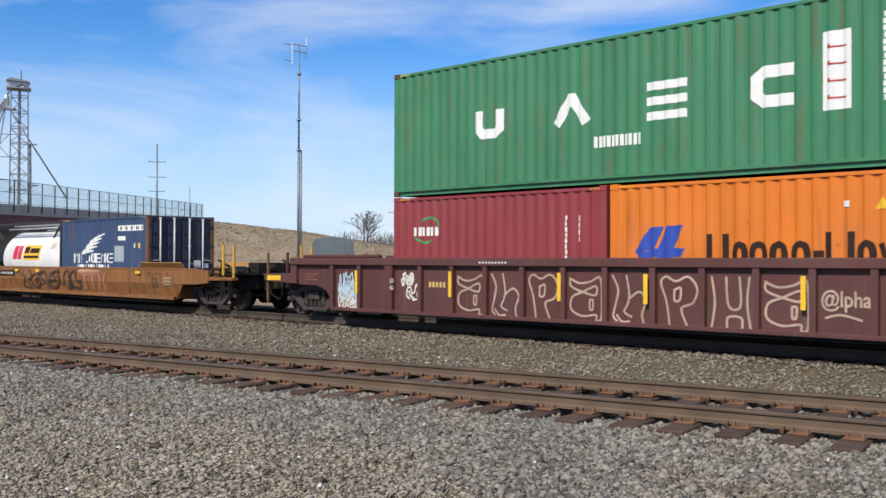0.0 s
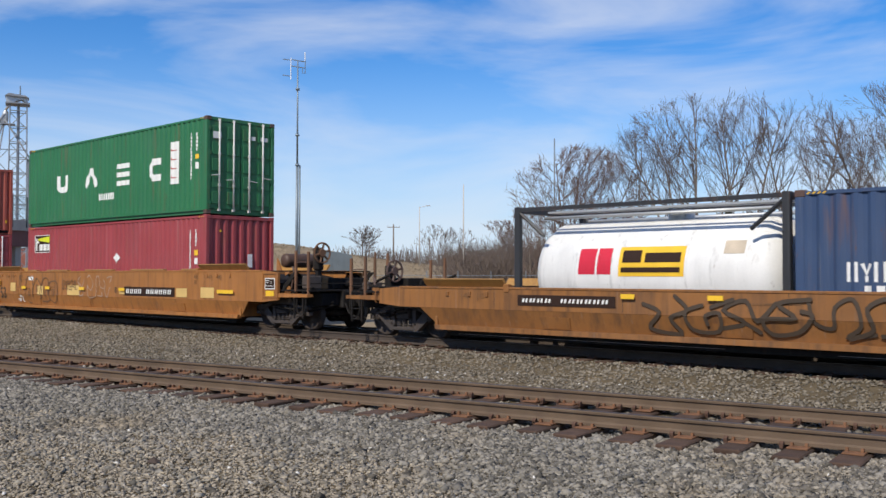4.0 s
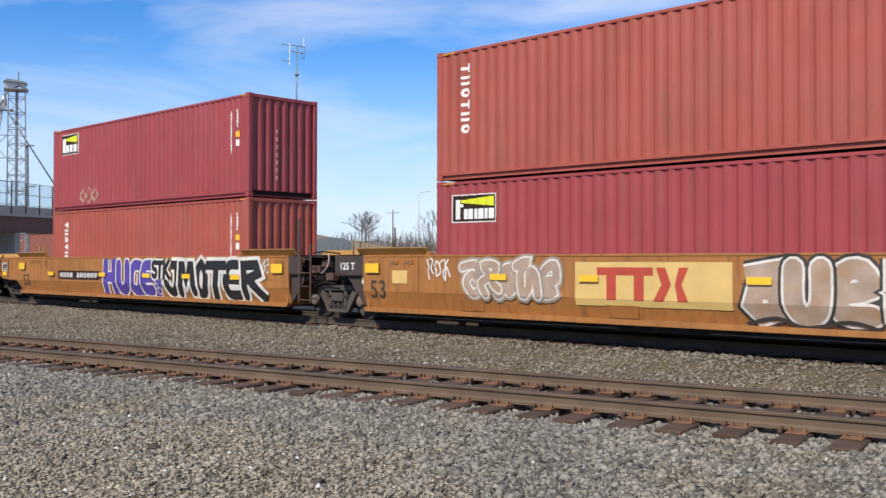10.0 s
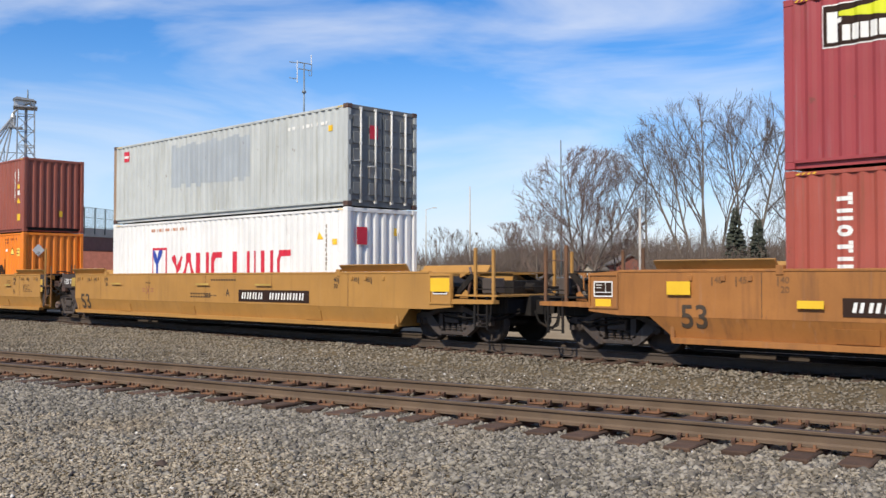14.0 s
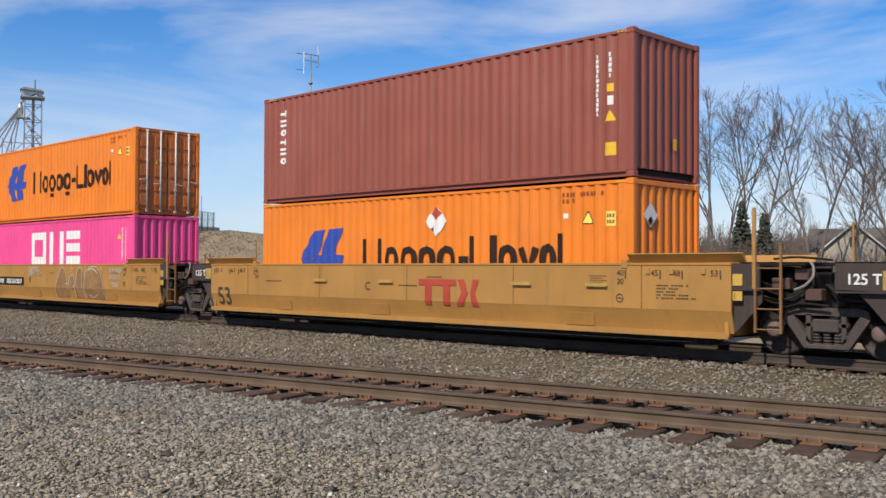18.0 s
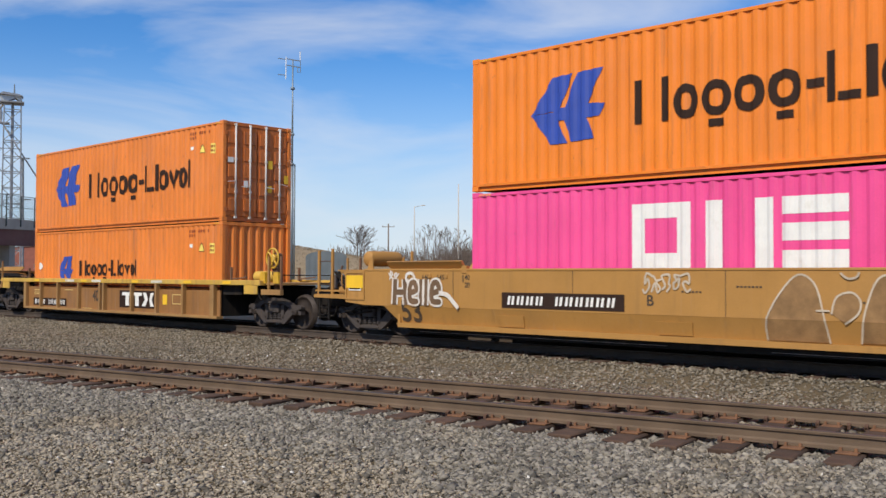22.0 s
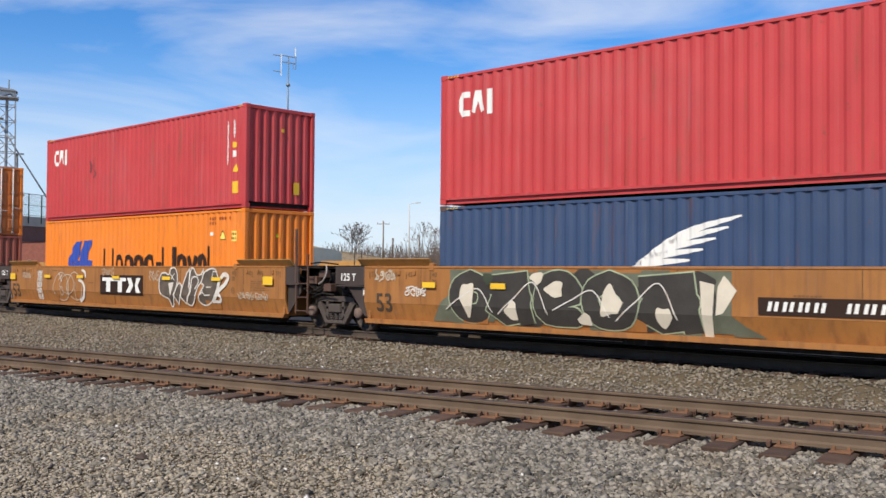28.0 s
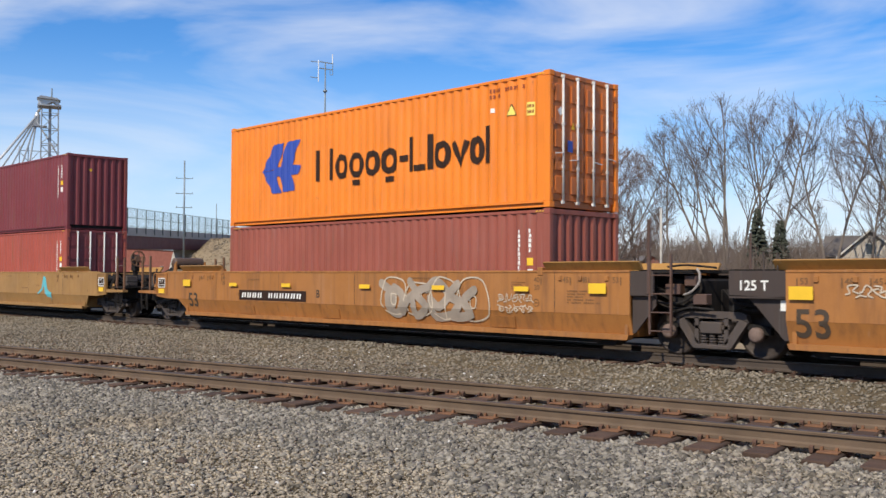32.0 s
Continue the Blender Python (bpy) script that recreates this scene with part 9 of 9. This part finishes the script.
# radio mast
mb = polar(52.38, 140)
mast = thing("radio_mast", "slender grey steel radio mast with dipole antennas on top", "mast", "", (mb.x, mb.y, -0.14), 52.4)
MH = height_at(12.2, 140) + 0.6
ML = height_at(6.15, 140) + 0.6
part("lower_tube", Shape().tube((-0.16, 0, 0), (-0.16, 0, ML), 0.22, 0.18, 10).tube((0.20, 0.1, 0), (0.20, 0.1, ML), 0.12, 0.12, 8), M["mast_steel"], mast)
part("upper_tube", Shape().tube((-0.16, 0, ML), (-0.16, 0, MH - 0.5), 0.14, 0.09, 8), M["mast_steel"], mast)
for z in (ML, ML + 4.2, MH - 4.5):
    part("clamp", Shape().tube((-0.16, 0, z - 0.15), (-0.16, 0, z + 0.15), 0.3, 0.3, 10), M["mast_steel"], mast)
for z in (MH - 0.45, MH - 1.35):
    part("cross_bar", Shape().tube((-1.0, 0, z + 0.12), (0.85, 0, z - 0.14), 0.075, n=6), M["mast_steel"], mast)
for z in (MH - 0.35, MH - 2.6):
    part("antenna_arm", Shape().tube((-2.25, 0, z + 0.05), (-1.12, 0, z - 0.08), 0.065, n=6), M["mast_steel"], mast)
part("dipole", Shape().tube((-1.12, 0, MH - 3.2), (-1.12, 0, MH - 0.1), 0.07, n=6), M["white_marking"], mast)
part("dipole", Shape().tube((0.85, 0, MH - 0.5), (0.82, 0, MH + 0.75), 0.07, n=6), M["white_marking"], mast)
part("dipole", Shape().tube((0.88, 0, MH - 2.2), (0.88, 0, MH - 0.45), 0.06, n=6).tube((0.5, 0, MH - 2.2), (0.88, 0, MH - 2.2), 0.05, n=6).tube((0.5, 0, MH - 2.2), (0.5, 0, MH - 1.5), 0.05, n=6), M["mast_steel"], mast)

# equipment shelter by the mast
eb = polar(50.45, 133)
shelter = thing("equipment_shelter", "blue-grey equipment shelter with a barrel roof beside the mast", "shed", "", (eb.x, eb.y, -0.14), 50.4)
sw, sh = 2.7, height_at(0.85, 133) + 0.6
arc = [(-sw, 0), (sw, 0), (sw, sh)] + [(sw * math.cos(a), sh + 0.75 * math.sin(a)) for a in [math.pi * k / 10 for k in range(1, 10)]] + [(-sw, sh)]
part("body", Shape().prism(arc, -2.2, 2.2), M["shed_blue"], shelter)
for k in range(7):
    x = -sw + 0.4 + k * (2 * sw - 0.8) / 6
    part("rib", Shape().box(x - 0.05, x + 0.05, -2.26, -2.2, 0.2, sh), M["shed_blue"], shelter)

# road bridge over the tracks
BA, BB = polar(67.95, 142), polar(57.9, 226)
bd = (BB - BA).normalized()
br_len = (BB - BA).length
bridge = thing("road_bridge", "road bridge with dark red girders, concrete parapet and fence", "bridge", "", (BA.x, BA.y, 0), math.degrees(math.atan2(bd.y, bd.x)))
zd0 = height_at(2.55, 142)


def deck_z(u):
    return zd0 + 0.022 * u


X_L, X_R = -115.0, br_len + 6
for nm, ya, yb, za, zb, key in (("girder", 0.3, 0.7, -2.45, -0.35, "girder_red"), ("girder", 9.3, 9.7, -2.45, -0.35, "girder_red"), ("girder_flange", 0.05, 0.95, -2.55, -2.45, "girder_red"),
                                ("deck", 0.0, 10.0, -0.35, 0.0, "concrete"), ("parapet", 0.0, 0.35, 0.0, 1.05, "concrete"), ("parapet", 9.65, 10.0, 0.0, 1.05, "concrete")):
    s = Shape().prism([(X_L, deck_z(X_L) + za), (X_R, deck_z(X_R) + za), (X_R, deck_z(X_R) + zb), (X_L, deck_z(X_L) + zb)], ya, yb)
    part(nm, s, M[key], bridge)
post_mesh = Shape().box(-0.09, 0.09, -0.06, 0.06, 0.0, 4.2).mesh("fence_post", M["fence_green"])
u = -40.0
while u < br_len + 2:
    p = part("fence_post", post_mesh, None, bridge)
    p.matrix_basis = pose(u, -0.08, deck_z(u) + 0.05)
    u += 4.2
for z in (1.15, 2.6, 4.2):
    part("fence_rail", Shape().prism([(-40, deck_z(-40) + z), (br_len + 2, deck_z(br_len + 2) + z), (br_len + 2, deck_z(br_len + 2) + z + 0.07), (-40, deck_z(-40) + z + 0.07)], -0.1, -0.04), M["fence_green"], bridge)
mesh_wire = Shape()
u = -40.0
while u < br_len + 2:
    mesh_wire.box(u - 0.018, u + 0.018, -0.075, -0.055, deck_z(u) + 1.15, deck_z(u) + 4.2)
    u += 0.32
tagged(part("fence_mesh", mesh_wire, M["fence_green"], bridge), "thin dark fence bars", kind="stuff")
for u in (-64.0, 5.0):
    part("pier", Shape().box(u - 0.8, u + 0.8, 0.5, 9.5, -1.5, deck_z(u) - 2.55), M["concrete"], bridge)
part("abutment", Shape().prism([(br_len - 12, 0), (br_len + 6, 0), (br_len + 6, deck_z(br_len) - 0.3), (br_len - 6, deck_z(br_len) - 0.3)], 0.4, 9.6), M["concrete"], bridge)

# grain elevator leg, a lattice tower with spouts
tb = polar(67.35, 235)
tower = thing("elevator_tower", "galvanised lattice elevator tower with head house and sloping spouts", "tower", "", (tb.x, tb.y, -0.14), 67.4)
TH = height_at(9.05, 235) + 0.2
for sx in (-1, 1):
    for sy in (-1, 1):
        part("leg", Shape().tube((sx * 2.0, sy * 2.0, 0), (sx * 1.7, sy * 1.7, TH), 0.17, 0.14, 6), M["tower_steel"], tower)
z = 0.0
while z < TH - 3:
    k0, k1 = 2.0 - 0.3 * z / TH, 2.0 - 0.3 * (z + 3.4) / TH
    for a, b in (((-1, -1), (1, -1)), ((1, -1), (1, 1)), ((1, 1), (-1, 1)), ((-1, 1), (-1, -1))):
        part("brace", Shape().tube((a[0] * k0, a[1] * k0, z), (b[0] * k1, b[1] * k1, z + 3.4), 0.08, n=4), M["tower_steel"], tower)
        part("strut", Shape().tube((a[0] * k1, a[1] * k1, z + 3.4), (b[0] * k1, b[1] * k1, z + 3.4), 0.09, n=4), M["tower_steel"], tower)
    z += 3.4
part("head_platform", Shape().box(-2.6, 2.3, -2.3, 2.3, TH - 0.25, TH), M["tower_steel"], tower)
part("head_house", Shape().prism([(-2.5, TH + 0.2), (-1.0, TH + 0.1), (0.6, TH + 0.9), (1.4, TH + 0.2), (1.9, TH + 0.3), (1.7, TH + 1.3), (-2.5, TH + 1.5)], -1.2, 1.2), M["galvanised"], tower)
part("roof_plate", Shape().prism([(-2.7, TH + 1.5), (2.1, TH + 1.2), (1.4, TH + 1.6), (-1.9, TH + 2.0)], -2.0, 2.0), M["tower_steel"], tower)
part("finial", Shape().tube((0.3, 0, TH + 2.1), (0.3, 0, TH + 4.0), 0.2, 0.14, 6), M["mast_steel"], tower)
part("elevator_leg", Shape().box(-0.3, 0.3, -0.25, 0.25, 0, TH), M["tower_steel"], tower)
part("ladder_cage", Shape().tube((2.5, 0, 3), (2.2, 0, TH - 12), 0.3, 0.3, 6), M["tower_steel"], tower)
part("catwalk", Shape().box(1.6, 3.6, -0.6, 0.6, TH - 12.2, TH - 12).box(1.6, 3.9, -0.6, 0.6, TH - 21.2, TH - 21), M["tower_steel"], tower)
part("distributor", Shape().lathe([(TH - 4.4, 0.45), (TH - 3.6, 0.62), (TH - 2.2, 0.62), (TH - 1.5, 0.3)], (-2.6, 0, 0), "z", 12), M["galvanised"], tower)
part("distributor_deck", Shape().box(-3.4, -0.6, -1.0, 1.0, TH - 4.7, TH - 4.5), M["tower_steel"], tower)
part("feed_pipe", Shape().tube((-1.2, 0, TH + 0.6), (-2.6, 0, TH - 1.5), 0.28, n=8), M["galvanised"], tower)
for k, slope in enumerate((-0.74, -0.60, -0.46, -0.28, -0.14, 0.62)):
    drop = (26, 29, 31, 33, 33, 20)[k]
    part("spout", Shape().tube((-2.7, -0.5, TH - 2.4 - 0.25 * k), (-2.7 + slope * drop, -0.5, TH - 2.4 - 0.25 * k - drop), 0.26 if k == 0 else 0.17, n=8), M["galvanised" if k == 0 else "tower_steel"], tower)
for sx in (-6.4, -4.6):
    part("outer_leg", Shape().tube((sx, 0.8, 0), (sx + 0.3, 0.8, TH - 9.0), 0.12, 0.10, 6), M["tower_steel"], tower)
for z in (TH - 10.0, TH - 15.0, TH - 20.0):
    part("tie_bar", Shape().box(-6.4, 2.0, 0.7, 0.8, z - 0.08, z + 0.08), M["tower_steel"], tower)
for x0, x1 in ((-6.3, -2.0), (-2.0, -6.3)):
    part("cross_tie", Shape().tube((x0, 0.75, TH - 15.0), (x1, 0.75, TH - 10.0), 0.07, n=4), M["tower_steel"], tower)
# chain fence along the far side
fence = thing("chain_fence", "low grey wire fence beyond the train", "fence", "")
fp = Shape().tube((0, 0, 0), (0, 0, 2.2), 0.04, n=6).mesh("fence_post", M["mast_steel"])
for k in range(26):
    p = part("fence_post", fp, None, fence)
    p.matrix_basis = pose(-120 + k * 4.0, 66 + 0.16 * k, -0.2)
for z in (0.4, 1.55):
    part("fence_wire", Shape().tube((-120, 66, z), (-20, 70, z), 0.025, n=4), M["mast_steel"], fence)

# dry grass tufts on the embankment
tuft = Shape()
rt = random.Random(5)
for k in range(9000):
    az, r = rt.uniform(45, 61), rt.uniform(150, 212)
    b = polar(az, r)
    z = far_ground(b.x, b.y)
    h = rt.uniform(0.06, 0.20)
    w = rt.uniform(0.08, 0.26)
    a = rt.uniform(0, 3.14)
    dx, dy = math.cos(a) * w, math.sin(a) * w
    tuft.face_set([(b.x - dx, b.y - dy, z - 0.05), (b.x + dx, b.y + dy, z - 0.05), (b.x + dx * 0.7 + 0.2, b.y, z + h), (b.x - dx * 0.5 + 0.1, b.y + 0.1, z + h * 0.8)], [(0, 1, 2, 3)])
tagged(part("grass_tufts", tuft, M["straw"]), "straw-coloured dry grass tufts on the embankment", "grass", kind="stuff")


# ---- loose stones of the ballast ----
def stone_forms(rs, n=24):
    """Small sharp-edged stones: skewed six-cornered shards."""
    v = np.array([(1, 0, 0), (-1, 0, 0), (0, 1, 0), (0, -1, 0), (0, 0, 1), (0, 0, -1)], float) * 1.12
    f = np.array([(0, 2, 4), (2, 1, 4), (1, 3, 4), (3, 0, 4), (2, 0, 5), (1, 2, 5), (3, 1, 5), (0, 3, 5)])
    forms = []
    for k in range(n):
        w = v * rs.uniform(0.75, 1.15, (6, 1)) + rs.uniform(-0.42, 0.42, (6, 3))
        forms.append(w * np.array([rs.uniform(1.0, 1.6), rs.uniform(0.65, 1.0), rs.uniform(0.40, 0.75)]))
    return forms, f


def scatter(name, xy, sizes, material, label, sink=0.25, seed=1):
    rs = np.random.RandomState(seed)
    forms, f = stone_forms(rs)
    n = len(xy)
    V = np.empty((n, 6, 3))
    which = rs.randint(0, len(forms), n)
    for k in range(n):
        a, b = rs.uniform(0, 2 * math.pi), rs.uniform(-1.2, 1.2)
        ca, sa, cb, sb = math.cos(a), math.sin(a), math.cos(b), math.sin(b)
        R = np.array([[ca, -sa, 0], [sa, ca, 0], [0, 0, 1]]) @ np.array([[1, 0, 0], [0, cb, -sb], [0, sb, cb]])
        x, y = xy[k]
        V[k] = forms[which[k]] @ R.T * sizes[k] + (x, y, bed_height(x, y) + sizes[k] * (0.5 - sink))
    F = (f[None] + 6 * np.arange(n)[:, None, None]).reshape(-1, 3)
    me = bpy.data.meshes.new(name)
    me.vertices.add(n * 6)
    me.vertices.foreach_set("co", V.reshape(-1))
    me.loops.add(len(F) * 3)
    me.loops.foreach_set("vertex_index", F.reshape(-1))
    me.polygons.add(len(F))
    me.polygons.foreach_set("loop_start", np.arange(0, len(F) * 3, 3))
    me.update(calc_edges=True)
    me.materials.append(material)
    return tagged(new(name, me), label, "gravel", kind="stuff")


rs = np.random.RandomState(11)


def field(n, x0, x1, y0, y1, keep):
    out = []
    while len(out) < n:
        x, y = rs.uniform(x0, x1), rs.uniform(y0, y1)
        if keep(x, y):
            out.append((x, y))
    return out


def in_view(x, y):
    az = math.degrees(math.atan2(-x, y))
    return 17 < az < 73


def free_of_track(x, y):
    d = branch_off(x, y)
    if abs(abs(d) - GAUGE / 2) < 0.10:
        return False
    if abs(d) < 1.34:
        u = (Vector((x, y, 0)) - N0).dot(ND)
        return abs(((u + 34.0) / 0.495) % 1.0 - 0.5) < 0.24
    return True


def fine_dirt(x, y):
    """Where the ground in front is fine, trodden chips and earth."""
    d = -branch_off(x, y) - 2.75 - 0.30 * max(0.0, x + 5.0)
    return d + 0.9 * noise.noise((x * 0.45, y * 0.6, 1.3)) + 0.5 * noise.noise((x * 1.6, y * 1.9, 4.4)) + rs.normal(0, 0.22) > 0.35


near = field(90000, -17, 0.5, 2.6, 9.2, lambda x, y: in_view(x, y) and branch_off(x, y) < -0.85 and free_of_track(x, y) and math.hypot(x, y) > 4.6 and (rs.uniform() < 0.16 or not fine_dirt(x, y)))
scatter("gravel", near, rs.gamma(4.5, 0.0039, len(near)).clip(0.006, 0.044), M["gravel_stone"], "grey crushed stone in front of the branch track", 0.2, 3)
mid = field(48000, -42, 3, 6.0, 15.9, lambda x, y: in_view(x, y) and branch_off(x, y) > -0.9 and free_of_track(x, y) and y < 15.7)
scatter("gravel", mid, rs.gamma(5.0, 0.0042, len(mid)).clip(0.008, 0.04), M["brown_stone"], "brownish crushed stone between the tracks", 0.2, 5)
far = field(6000, -40, 4, 14.6, 16.3, lambda x, y: in_view(x, y))
scatter("gravel", far, rs.uniform(0.025, 0.045, len(far)), M["brown_stone"], "crushed stone along the train's track", 0.2, 7)
chips = field(42000, -16, 0, 2.6, 7.2, lambda x, y: in_view(x, y) and branch_off(x, y) < -1.6 and math.hypot(x, y) > 4.6 and fine_dirt(x, y))
scatter("gravel", chips, rs.gamma(4.0, 0.0026, len(chips)).clip(0.004, 0.022), M["chip_stone"], "fine pale brown stone chips", 0.0, 8)
pale = field(330, -20, 2, 3, 15.4, lambda x, y: in_view(x, y) and free_of_track(x, y) and math.hypot(x, y) > 4.6)
scatter("gravel", pale, rs.uniform(0.014, 0.030, len(pale)), M["white_stone"], "scattered pale white stones", 0.1, 9)

around = field(36000, -24, 12, -7, 9.0, lambda x, y: branch_off(x, y) < -0.9 and math.hypot(x, y) > 0.5 and not (in_view(x, y) and math.hypot(x, y) > 4.6) and rs.uniform() < 1.25 + 0.14 * branch_off(x, y))
scatter("gravel", around, rs.gamma(4.5, 0.0046, len(around)).clip(0.008, 0.05), M["gravel_stone"], "sparse crushed stone on the trodden ground round the viewpoint", 0.2, 13)


lone = Shape()
forms, tri = stone_forms(np.random.RandomState(3), 2)
lone.face_set([tuple(q) for q in forms[0] * np.array([0.05, 0.06, 0.07])], [tuple(int(i) for i in q) for q in tri])
ob = part("stone", lone, M["dark_stone"])
ob.location = (-7.884, 4.523, bed_height(-7.884, 4.523) + 0.03)
tagged(ob, "single dark brown stone lying on pale chips", "stone")


# ---- movement ----
def train_way(t):
    """Metres that the train has gone at t seconds."""
    u = t / 10
    return 68.1787 * u + 0.48959 * u * u - 0.18943 * u ** 3 + 0.06497 * u ** 4


def motions():
    times = [i * 0.5 for i in range(65)]
    for ob, x in CARS + LOAD:
        z = ob.location.z
        walk(ob, [(t, pose(x + train_way(t), YC, z)) for t in times])
    for ws, radius, x in ROLLING:
        walk(ws, [(i / 10, pose(x, 0, 0.457, 0, math.degrees(train_way(i / 10) / radius) % 360.0, 0)) for i in range(321)])


motions()
